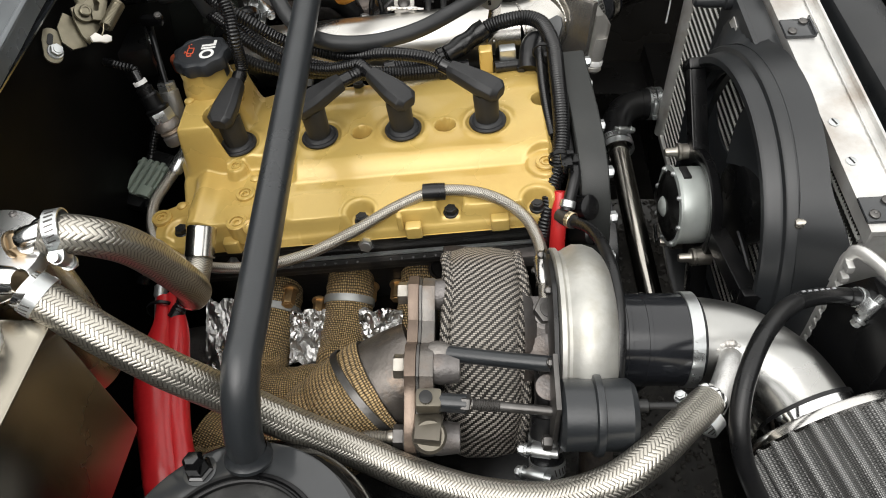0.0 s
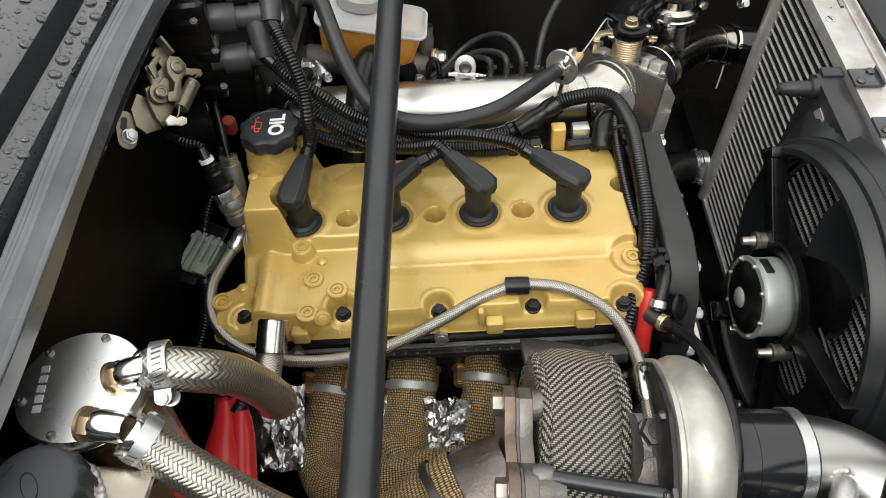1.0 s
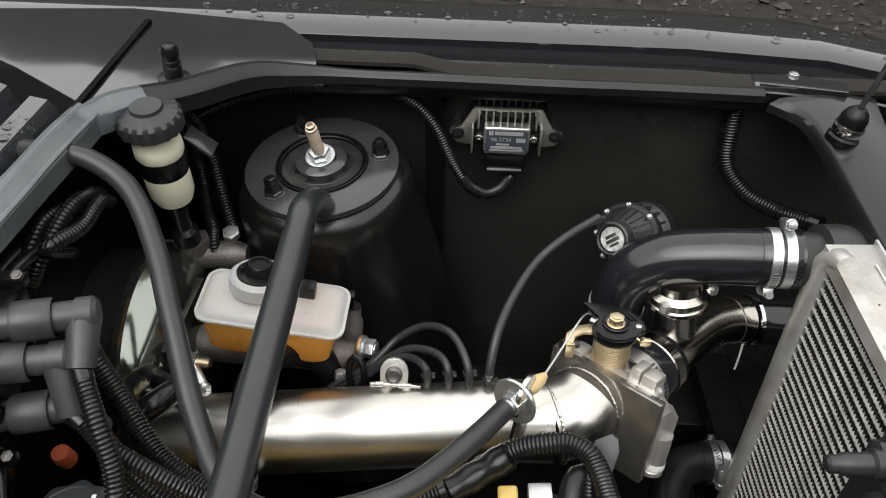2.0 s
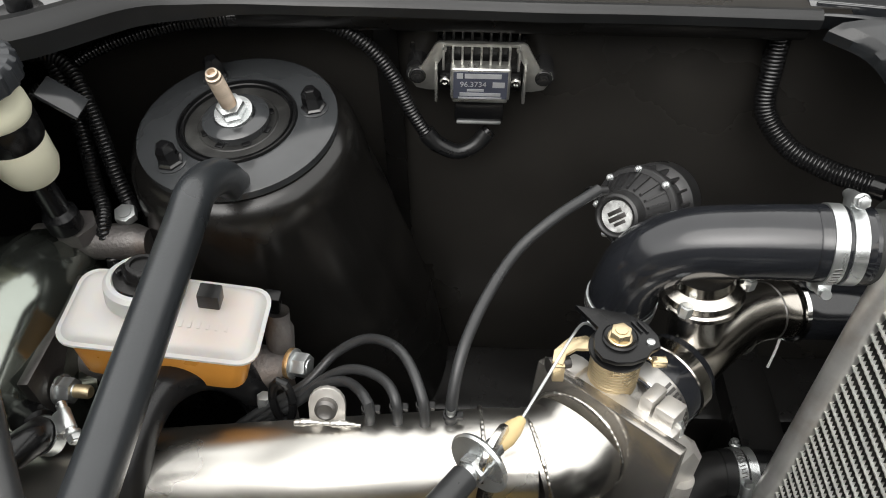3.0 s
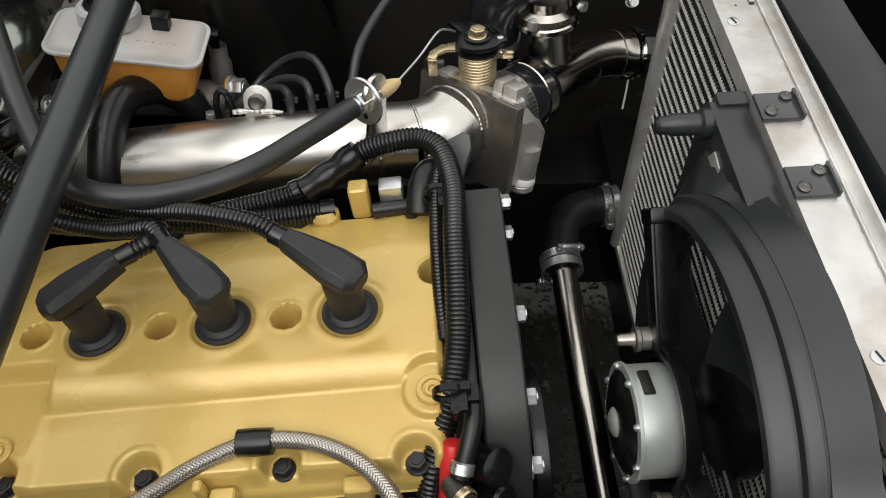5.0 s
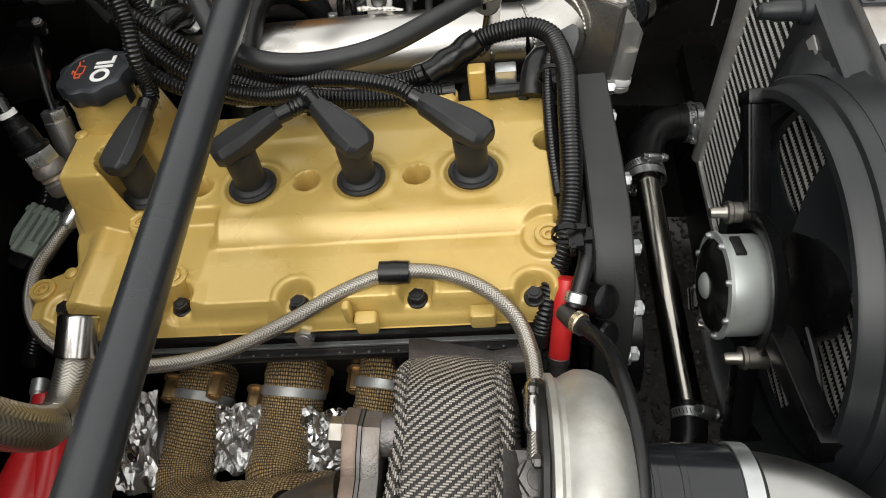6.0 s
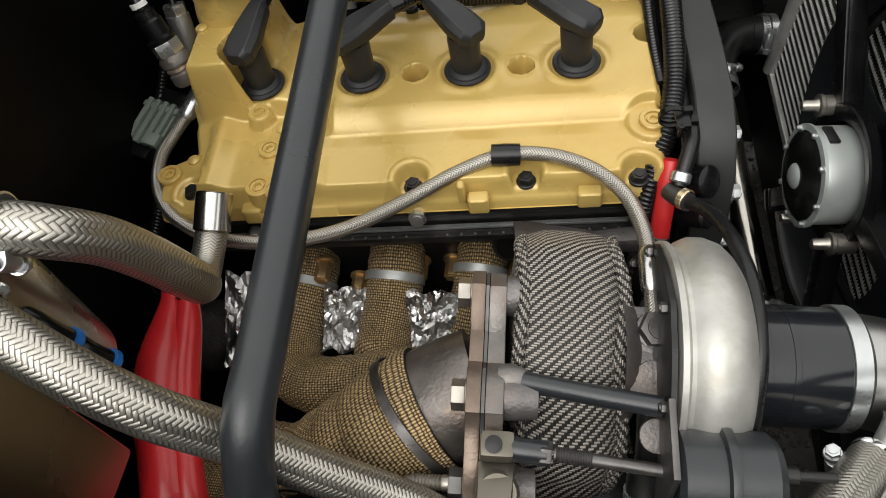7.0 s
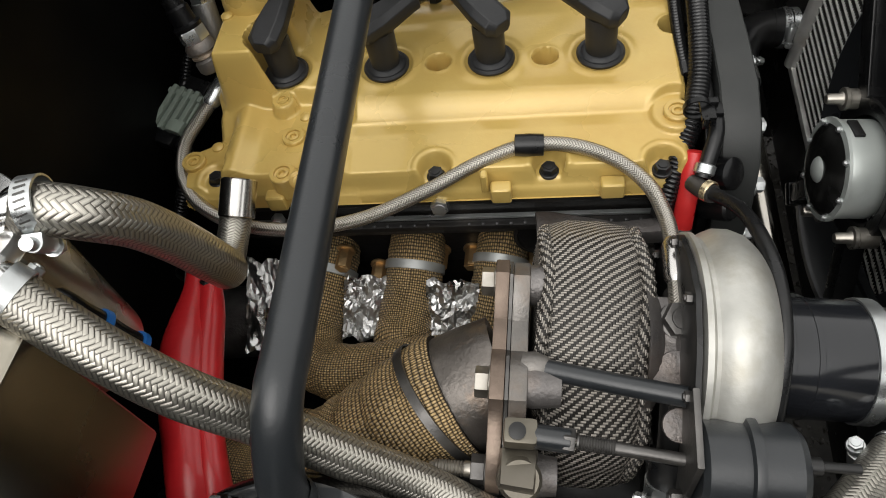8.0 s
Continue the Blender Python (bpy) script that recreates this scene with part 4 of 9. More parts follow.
def cover_height(u, v):
    """Top surface of the valve cover over its own plan."""
    wob = 0.0004 * noise.noise(Vector((u * 30, v * 30, 0)))
    edge_r = 0.190 - 0.004 * smooth(-0.06, -0.1, v)
    top = -0.002 - 0.010 * smooth(0.05, 0.10, v)
    # upper plateau, a concave step, then the lower shelf
    shelf = -0.016 - 0.10 * max(0.0, -0.064 - v)
    h = top + (shelf - top) * min(1.0, max(0.0, (-0.034 - v) / 0.019)) ** 1.7
    # lower left shelf
    left = smooth(-0.062, -0.072, u) * smooth(-0.018, -0.028, v)
    h = h * (1 - left) + (-0.0155 - 0.05 * max(0.0, -0.08 - v)) * left
    # rib along the lower left shelf, hollow beside it
    rib = math.exp(-((u + 0.158) / 0.010) ** 2) * smooth(-0.022, -0.03, v)
    h += 0.007 * rib
    far_left = smooth(-0.166, -0.174, u) * smooth(-0.03, -0.05, v)
    h -= 0.012 * far_left
    # raised box under the oil filler
    bx = smooth(-0.182, -0.172, u) * smooth(-0.130, -0.142, u) * smooth(-0.030, -0.020, v) * smooth(0.092, 0.082, v)
    bx2 = smooth(-0.182, -0.172, u) * smooth(-0.115, -0.128, u) * smooth(0.022, 0.034, v) * smooth(0.092, 0.082, v)
    h = h + (0.040 - h) * max(bx, bx2)
    # rounded recess of the first plug
    for uc in (-0.128, -0.042, 0.044, 0.130):
        d = math.hypot(u - uc, v)
        h += 0.0015 * math.exp(-((d - 0.024) / 0.004) ** 2) * (1 - max(bx, bx2))
        h += (-0.004 - h) * smooth(0.0225, 0.0195, d)
    # ear of the plateau round the small hole below the first plug
    d = math.hypot(u + 0.1265, v + 0.030)
    h += (max(h, -0.0045) - h) * smooth(0.0115, 0.0088, d)
    # fixing wells between the plugs
    for uc, vc, rad in ((-0.085, 0.002, 0.0095), (0.001, 0.001, 0.0095), (0.087, 0.0, 0.0095), (0.188, 0.028, 0.0105), (0.182, -0.058, 0.019)):
        d = math.hypot(u - uc, v - vc)
        deep = -0.026 if rad < 0.015 else -0.011
        h += (deep - h) * smooth(rad + 0.0012, rad - 0.0022, d)
        h += 0.0006 * math.exp(-((d - rad - 0.002) / 0.0016) ** 2)
    # bolt scallops in the near edge
    for uc, vc in ((-0.0865, -0.093), (0.002, -0.0955), (0.088, -0.095), (-0.1785, -0.0905), (0.17, -0.098)):
        d = math.hypot(u - uc, (v - vc) * (0.8 if v < vc else 1.0))
        h += (-0.031 - h) * smooth(0.0135, 0.0095, d)
        h += 0.0012 * math.exp(-((d - 0.0155) / 0.0022) ** 2)
    # sloping flank and lip on the near edge
    h += (-0.034 - h) * smooth(-0.0985, -0.103, v) * (1 if u > -0.09 else 0.75)
    return h + wob


def cover_inside(u, v):
    """How far inside the cover's outline a point lies."""
    lo = -0.106 if u < -0.06 else -0.1055
    far = 0.098 - 0.012 * smooth(-0.10, -0.13, u)
    left = -0.186 if v > -0.05 else -0.186 - 0.022 * smooth(-0.05, -0.066, v)
    right = 0.190
    d = min(u - left, right - u, v - lo, far - v)
    for cu, cv, sx, sy in ((left, lo, 1, 1), (right, lo, -1, 1), (right, far, -1, -1), (left, far, 1, -1)):
        rx, ry = (u - cu) * sx, (v - cv) * sy
        r = 0.012
        if rx < r and ry < r:
            d = min(d, r - math.hypot(r - rx, r - ry))
    return d


def valve_cover():
    t = thing("valve_cover", E(0, 0, -0.045), "gold-painted cast valve cover with plug wells and bosses", "valve cover")
    bm = bmesh.new()
    s = 0.0012
    us = [-0.212 + s * i for i in range(int(0.408 / s))]
    vs = [-0.110 + s * j for j in range(int(0.215 / s))]
    grid = {}
    for i, u in enumerate(us):
        for j, v in enumerate(vs):
            d = cover_inside(u, v)
            if d < -0.004:
                continue
            h = cover_height(u, v)
            if d < 0.004:
                k = smooth(0.004, 0.0, d)
                h = h - 0.004 * k
            if d < 0.0:
                h = -0.046 + (h + 0.046) * smooth(-0.0022, 0.0, d)
            grid[i, j] = bm.verts.new(E(u, v, h))
    for (i, j), a in grid.items():
        q = [grid.get(k) for k in ((i + 1, j), (i + 1, j + 1), (i, j + 1))]
        if all(q):
            bm.faces.new((a, *q))
    part("casting", bm, GOLD, t, angle=60)
    up = EM.to_3x3() @ Vector((0, 0, 1))
    ring = [(0.0095, -0.012), (0.0095, 0.0), (0.0088, 0.0008), (0.0062, 0.0008), (0.006, -0.001), (0.0045, -0.0015), (0.0042, 0.0), (0.0026, 0.0002), (0.0022, -0.002), (0, -0.0025)]
    for u, v, w, k in ((-0.1138, -0.0628, -0.0128, 1.0), (-0.0905, -0.077, -0.0128, 1.05), (-0.1158, -0.101, -0.0135, 1.1), (-0.2012, -0.0744, -0.0242, 1.05), (0.1825, -0.0605, -0.0082, 1.1), (-0.1265, -0.030, -0.0040, 0.55)):
        part("boss", lathe([(r * k, h if h > -0.01 else -0.02) for r, h in ring], along(E(u, v, w), up), 28), GOLD, t)
    for u, v in ((-0.170, 0.024), (-0.185, -0.058), (-0.108, -0.040), (-0.165, 0.048)):
        wz = cover_height(u, v)
        part("dimple", lathe([(0.0055, -0.002), (0.005, 0.0015), (0.003, 0.003), (0, 0.0034)], along(E(u, v, wz), up), 18), GOLD, t)
    # cast tabs on both long edges
    for u, v, sz, w in ((0.134, 0.1035, (0.015, 0.014, 0.030), 0.0), (-0.125, -0.1095, (0.016, 0.011, 0.016), -0.036), (0.052, -0.1095, (0.016, 0.011, 0.016), -0.036), (0.134, -0.1085, (0.018, 0.011, 0.016), -0.036), (0.04, -0.107, (0.006, 0.008, 0.020), -0.026)):
        part("tab", box(sz, EM @ Matrix.Translation((u, v, w)), 0.003, seg=3), GOLD, t)
    part("rear_lug", lathe([(0.011, -0.03), (0.011, 0.0), (0.008, 0.004), (0, 0.0045)], along(E(0.106, 0.097, -0.006), up), 24), GOLD, t)
    part("plug_screw", lathe([(0.0075, -0.006), (0.0075, 0.004), (0.005, 0.0045), (0.005, 0.009), (0.003, 0.0095), (0, 0.0095)], along(E(-0.103, -0.104, -0.018), (0.3, -0.8, 0.6)), 20), GOLD, t)
    # oil filler neck
    part("filler_neck", lathe([(0.029, -0.02), (0.0275, 0.004), (0.026, 0.012), (0.0245, 0.016), (0.0245, 0.030)], along(E(-0.153, 0.0505, 0.036), up), 40), GOLD, t)
    for u, v, w in ((-0.1785, -0.0905, -0.031), (-0.0865, -0.093, -0.031), (0.002, -0.0955, -0.031), (0.088, -0.095, -0.031), (0.17, -0.098, -0.031)):
        b = bolt("cover_bolt", E(u, v, w), up, 0.0105, 0.006, BLACK_BOLT, t, washer=0.0075, label="black hex bolt")
    for u, v in ((0.086, 0.094), (0.172, 0.093), (-0.01, 0.094)):
        bolt("cover_bolt", E(u, v, -0.014), up, 0.0105, 0.008, BLACK_BOLT, t, washer=0.008, label="black hex bolt")
    for u, v in ((-0.085, 0.002), (0.001, 0.001), (0.087, 0.0), (0.188, 0.028)):
        bolt("well_bolt", E(u, v, -0.0262), up, 0.008, 0.003, BRASS, t, label="brown bolt down in its well")
    part("lifting_eye", box((0.018, 0.014, 0.016), EM @ Matrix.Translation((0.158, 0.108, 0.002)), 0.002), ZINC, t, "bare metal lug")


def oil_cap():
    up = EM.to_3x3() @ Vector((0.0, 0.0, 1))
    m = along(E(-0.1495, 0.0500, 0.0645), up) @ Matrix.Rotation(radians(0), 4, "Z")
    t = thing("oil_filler_cap", m.translation, "slate-black scalloped oil filler cap marked OIL, on the valve cover", "oil cap")

    def scallop(a, r):
        return r * (1 + 0.050 * math.cos(9 * a)) if r > 0.0245 else r
    part("neck", lathe([(0.021, -0.014), (0.021, 0.006)], m, 40), CAP_PLASTIC, t)
    part("knob", lathe([(0.0215, 0.0015), (0.0265, 0.002), (0.0277, 0.004), (0.0277, 0.012), (0.0268, 0.0148), (0.0250, 0.0160), (0.0222, 0.0163), (0.0216, 0.0156), (0, 0.0156)], m, 108, wave=scallop), CAP_PLASTIC, t)
    face = Matrix.Translation(m @ Vector((0, 0, 0.0160))) @ EM.to_3x3().to_4x4()
    letters("oil_lettering", "OIL", 0.0195, face @ Matrix.Translation((0.0088, 0.0, 0)) @ Matrix.Rotation(radians(92), 4, "Z"), WHITE_INK, t, 0.0002, 0.0006)
    can = face @ Matrix.Translation((-0.0098, 0.0, 0)) @ Matrix.Rotation(radians(92), 4, "Z") @ Matrix.Diagonal((1.0, 1.0, 1, 1))
    bm = tube([can @ Vector(p) for p in ((-0.004, -0.003, 0), (0.005, -0.003, 0), (0.006, 0.003, 0), (-0.004, 0.003, 0), (-0.004, -0.003, 0))], 0.0006, 6, straight=True)
    for a, b in (((0.0058, 0.002), (0.0115, 0.0035)), ((-0.004, 0.003), (-0.0085, 0.002)), ((-0.0085, 0.002), (-0.0085, -0.002)), ((-0.0085, -0.002), (-0.004, -0.001)), ((-0.001, 0.003), (-0.001, 0.0055)), ((-0.003, 0.0055), (0.001, 0.0055)), ((0.012, 0.0015), (0.0125, 0.0005))):
        bm = tube([can @ Vector((*a, 0)), can @ Vector((*b, 0))], 0.0006, 6, bm=bm, straight=True)
    part("oil_can_symbol", bm, RED_INK, t, "orange-red oil can symbol")


def plug_boot(u, head_yaw, head_len, label):
    """A spark plug boot: sealing flange, stem and a tapered angled head."""
    up = EM.to_3x3() @ Vector((0, 0, 1))
    m = along(E(u, 0, -0.003), up)
    m = Matrix.Translation(m.translation) @ EM.to_3x3().to_4x4()
    t = thing("spark_plug_boot", m.translation, label, "plug boot", "spark plug boots")
    part("flange", lathe([(0.0185, 0.0), (0.019, 0.002), (0.0175, 0.004), (0.0155, 0.0035), (0.0135, 0.0055), (0.0118, 0.006)], m, 36), BOOT, t)
    part("stem", lathe([(0.0118, 0.0), (0.0122, 0.02), (0.0126, 0.034), (0.0118, 0.038)], m, 28), BOOT, t)
    h = m @ Matrix.Translation((0, 0, 0.044)) @ Matrix.Rotation(radians(head_yaw), 4, "Z") @ Matrix.Rotation(radians(-7), 4, "Y")
    L = head_len * 0.74
    out = [(-0.013, -0.008), (-0.0165, -0.0055), (-0.018, 0.0), (-0.0165, 0.0055), (-0.013, 0.008)]
    hbm = bmesh.new()
    sects = [(-0.018, 0.0075, 0.0055, -0.001), (-0.0125, 0.0130, 0.0078, 0.0), (0.003, 0.0132, 0.0088, 0.001), (0.014, 0.0115, 0.0086, 0.002), (L - 0.007, 0.0085, 0.0080, 0.003), (L, 0.0072, 0.0076, 0.003)]
    rings = []
    for x, wy, hz, dz in sects:
        c = 0.35
        pts = [(-wy, -hz * c), (-wy * 0.75, -hz), (wy * 0.75, -hz), (wy, -hz * c), (wy, hz * 0.45), (wy * 0.62, hz), (-wy * 0.62, hz), (-wy, hz * 0.45)]
        rings.append([hbm.verts.new(h @ Vector((x, a, b + dz))) for a, b in pts])
    for a, b in zip(rings, rings[1:]):
        for k in range(8):
            hbm.faces.new((a[k], a[(k + 1) % 8], b[(k + 1) % 8], b[k]))
    hbm.faces.new(rings[0])
    hbm.faces.new(rings[-1])
    bmesh.ops.bevel(hbm, geom=hbm.edges, offset=0.0006, segments=1, affect="EDGES", profile=0.6)
    part("head", hbm, BOOT, t, angle=18)
    return h @ Vector((L, 0, 0.003))


def engine_block():
    head = box((0.375, 0.19, 0.055), EM @ Matrix.Translation((-0.008, -0.004, -0.076)), 0.004)
    lower = box((0.37, 0.165, 0.06), EM @ Matrix.Translation((-0.008, 0.008, -0.128)), 0.004)
    t = thing("cylinder_head", E(0, 0, -0.16), "cast cylinder head under the gold cover, shade put into its dark colour", "cylinder head")
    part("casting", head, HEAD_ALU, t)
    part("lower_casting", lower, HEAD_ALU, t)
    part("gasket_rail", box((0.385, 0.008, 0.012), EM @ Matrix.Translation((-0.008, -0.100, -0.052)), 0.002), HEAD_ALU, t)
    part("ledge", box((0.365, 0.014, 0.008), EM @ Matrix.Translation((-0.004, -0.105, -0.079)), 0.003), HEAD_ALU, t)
    part("gasket_edge", box((0.36, 0.004, 0.0025), EM @ Matrix.Translation((0.0, -0.1035, -0.073)), 0.0006), ZINC, t, "thin bright gasket edge")
    for k in range(26):
        if k in (9, 10):
            continue
        part("bead", lathe([(0.0016, 0), (0.0014, 0.001), (0, 0.0016)], along(E(-0.10 + 0.0112 * k, -0.1095, -0.0752), (0, -0.4, 1)), 8), BLACK_BOLT, t)
    part("core_plug", lathe([(0.0, 0), (0.018, 0), (0.019, 0.004), (0.016, 0.005), (0.015, 0.002), (0, 0.002)], along(E(0.076, -0.099, -0.105), (0, -1, 0.3)), 28), HEAD_ALU, t)
    bolt("plated_nut", E(0.003, -0.104, -0.052), (0, -0.95, 0.3), 0.013, 0.010, ZINC, t, label="bright hex nut")
    bolt("plated_nut", E(-0.134, -0.107, -0.062), (0.2, -1, 0.3), 0.010, 0.009, ZINC, t, label="bright hex nut")
    block = box((0.37, 0.17, 0.30), EM @ Matrix.Translation((-0.008, 0.02, -0.275)), 0.006)
    t2 = thing("engine_block", E(0, 0, -0.42), "engine block in the depth of the bay, darkened in colour for shade", "engine block")
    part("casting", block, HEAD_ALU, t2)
    # alternator bracket above the turbine
    t3 = thing("engine_bracket", E(0.12, -0.10, -0.10), "grey cast aluminium bracket beside the turbo", "bracket")
    part("arm", prism([(-0.04, 0), (0.055, 0.004), (0.055, 0.020), (0.02, 0.016), (-0.03, 0.030), (-0.042, 0.03)], 0.014, EM @ Matrix.Translation((0.118, -0.135, -0.078)) @ Matrix.Rotation(radians(-8), 4, "X"), 0.003), IRON, t3)


def belt_cover():
    """Toothed-belt cover: a rounded housing standing across the engine's front."""
    t = thing("belt_cover", E(0.235, -0.02, -0.30), "dark grey plastic timing belt cover with side bolts", "belt cover")
    outline = [(0.112, -0.30), (0.112, -0.02), (0.106, -0.004)]
    outline += [(0.10, 0.002), (0.0, 0.004), (-0.045, 0.001), (-0.075, -0.012), (-0.095, -0.035), (-0.104, -0.07), (-0.108, -0.12), (-0.105, -0.20), (-0.09, -0.30)]
    m = EM @ Matrix(((0, 0, 1, 0.212), (1, 0, 0, 0), (0, 1, 0, 0), (0, 0, 0, 1)))
    part("housing", prism(outline, 0.028, m, 0.003, seg=3), GREY_PLASTIC, t)
    inner = [(a * 0.97 + 0.002, b - 0.012) for a, b in outline]
    part("rear_plate", prism(inner, 0.008, EM @ Matrix(((0, 0, 1, 0.203), (1, 0, 0, 0), (0, 1, 0, 0), (0, 0, 0, 1))), 0.001), PLASTIC, t)
    for v, w in ((0.098, -0.012), (0.082, -0.03), (-0.002, -0.02), (-0.06, -0.03), (-0.092, -0.06), (-0.10, -0.11)):
        bolt("cover_bolt", E(0.240, v, w), EM.to_3x3() @ Vector((1, 0, 0)), 0.0105, 0.007, ZINC, t, washer=0.0085, label="plated hex bolt")
    # clips holding the loom
    for v, w in ((0.085, 0.012), (-0.072, 0.0)):
        c = EM @ Matrix.Translation((0.205, v, w))
        lc = part("loom_clip", box((0.012, 0.012, 0.008), c, 0.002), PLASTIC, t)
        part("clip_arm", box((0.010, 0.020, 0.004), c @ Matrix.Translation((-0.006, -0.004, 0.006)), 0.001), PLASTIC, lc)
        part("clip_tooth", box((0.004, 0.005, 0.010), c @ Matrix.Translation((-0.008, -0.013, 0.003)), 0.001), PLASTIC, lc)
        part("strap", lathe([(0.0089, -0.0022), (0.0100, -0.002), (0.0100, 0.002), (0.0089, 0.0022)], along(c @ Vector((-0.012, 0, 0.004)), EM.to_3x3() @ Vector((0, 1, 0.1))), 24), PLASTIC, lc)
        part("strap_head", box((0.007, 0.006, 0.006), c @ Matrix.Translation((-0.002, 0.001, 0.008)), 0.0012), PLASTIC, lc)
    part("lug", lathe([(0.012, -0.012), (0.012, 0.01), (0.009, 0.012), (0, 0.012)], along(E(0.212, -0.100, -0.035), (0.6, -0.5, 0.6)), 24), PLASTIC, t)
    part("lug", lathe([(0.010, -0.012), (0.010, 0.01), (0.008, 0.012), (0, 0.012)], along(E(0.214, -0.108, -0.065), (0.6, -0.5, 0.6)), 24), PLASTIC, t)
    # crank side: second, lower cover and pulley
    t2 = thing("drive_pulley", E(0.25, -0.02, -0.28), "black drive belt and pulley beside the belt cover", "pulley")
    part("wheel", lathe([(0.0, -0.006), (0.062, -0.006), (0.064, -0.003), (0.061, 0), (0.064, 0.004), (0.062, 0.010), (0.045, 0.010), (0.042, 0.003), (0, 0.003)], along(E(0.250, -0.02, -0.185), EM.to_3x3() @ Vector((1, 0, 0))), 48), PLASTIC, t2)
    part("belt", lathe([(0.0625, -0.003), (0.066, -0.0025), (0.0665, 0.003), (0.066, 0.0085), (0.0625, 0.009)], along(E(0.250, -0.02, -0.185), EM.to_3x3() @ Vector((1, 0, 0))), 64), RUBBER, t2, "black rubber drive belt")
    part("hub_bolt", hexagon(0.017, 0.010, along(E(0.254, -0.02, -0.185), EM.to_3x3() @ Vector((1, 0, 0))), washer=0.013), STEEL, t2)


valve_cover()
oil_cap()
TIPS = [plug_boot(-0.128, 76, 0.050, "matt black angled spark plug boot on the gold cover"),
        plug_boot(-0.042, 32, 0.050, "matt black angled spark plug boot beside the brace"),
        plug_boot(0.044, 134, 0.050, "matt black angled spark plug boot on the gold cover"),
        plug_boot(0.130, 146, 0.054, "matt black angled spark plug boot near the belt cover")]
engine_block()
belt_cover()


# ---- intake side ----
def plenum():
    t = thing("intake_plenum", (-0.08, 0.775, 0.655), "polished stainless intake plenum tube with welded mitred end", "intake plenum")
    a, b = Vector((-0.246, 0.762, 0.686)), Vector((0.060, 0.788, 0.700))
    way = (b - a).normalized()
    m = along(a, way)
    L = (b - a).length
    part("tube", lathe([(0.0, -0.006), (0.026, -0.005), (0.034, 0.0), (0.0362, 0.006), (0.0362, L)], m, 56), PLENUM, t)
    c, d = b + Vector((0.036, 0.0, 0.002)), Vector((0.126, 0.806, 0.708))
    bm = tube([b - way * 0.001, b.lerp(c, 0.5), c], 0.0364, 48, 0.006)
    part("mitre", bm, PLENUM, t)
    part("outlet_cone", tube([c - way * 0.004, c.lerp(d, 0.5) + Vector((0.004, -0.002, 0)), d], 0.0366, 48, 0.006, shape=lambda s, l: 1 + 0.01 * s / l), PLENUM, t)
    for q, w in ((b, way), (c, (d - b).normalized()), (d - Vector((0.004, 0.004, 0)), Vector((0.65, 0.71, -0.2)))):
        weld_ring(along(q, w), 0.0366, 0.0017, t, PLENUM)
    # flange plate
    n = Vector((0.645, 0.71, -0.29)).normalized()
    ux = Vector((0.72, -0.68, 0.145)).normalized()
    uy = ux.cross(n).normalized()
    fm = Matrix.Translation(Vector((0.1365, 0.8005, 0.704))) @ Matrix((ux, uy, n)).transposed().to_4x4()
    part("flange", box((0.113, 0.082, 0.010), fm, 0.0015), FLANGE_PLATE, t, "dull aluminium flange plate")
    # brackets on the tube
    up = Vector((0.0, 0.25, 1))
    tab = [(-0.0115, -0.012), (0.0115, -0.012), (0.0125, 0.012)] + circle(0.0125, 9, 0, 0.014, 0, 180) + [(-0.0125, 0.012)]
    tm = Matrix.Translation((-0.046, 0.804, 0.722)) @ Matrix.Rotation(radians(62), 4, "X")
    part("mounting_tab", prism(tab, 0.004, tm, 0.0008), THROTTLE_ALU, t)
    part("tab_bush", lathe([(0.0075, 0.0), (0.0075, 0.007), (0.0055, 0.0085), (0.004, 0.0075), (0, 0.0075)], tm @ Matrix.Translation((0, 0.012, 0.002)), 20), STEEL, t)
    part("weld_bead", tube([(-0.066, 0.794, 0.7335), (-0.055, 0.7945, 0.734), (-0.044, 0.794, 0.734), (-0.033, 0.7945, 0.7335), (-0.022, 0.794, 0.733)], 0.0022, 10, 0.0007, shape=lambda s, l: 0.9 + 0.08 * math.sin(s * 1300) + 0.3 * math.sin(s * 260)), PLENUM, t)
    # cable bracket
    bmx = Matrix.Translation((0.060, 0.752, 0.735)) @ Matrix.Rotation(radians(-28), 4, "Z") @ Matrix.Rotation(radians(90), 4, "Y")
    part("cable_bracket", prism([(-0.006, -0.018), (0.008, -0.020), (0.008, 0.012), (-0.03, 0.013), (-0.052, 0.016)] + circle(0.0165, 8, -0.052, 0.0, 90, 270) + [(-0.046, -0.016), (-0.03, -0.012)], 0.004, bmx, 0.0008), BRUSHED, t)
    # vacuum spigots along the far side
    for k, x in enumerate((-0.017, 0.002, 0.020, 0.037)):
        part("spigot", lathe([(0.0028, -0.01), (0.0028, 0.012), (0.0034, 0.014), (0.0028, 0.018)], along((x, 0.803 - 0.001 * k, 0.727), (0.0, 0.12, 1)), 14), ZINC, t)


THR = Vector((0.157, 0.818, 0.708))


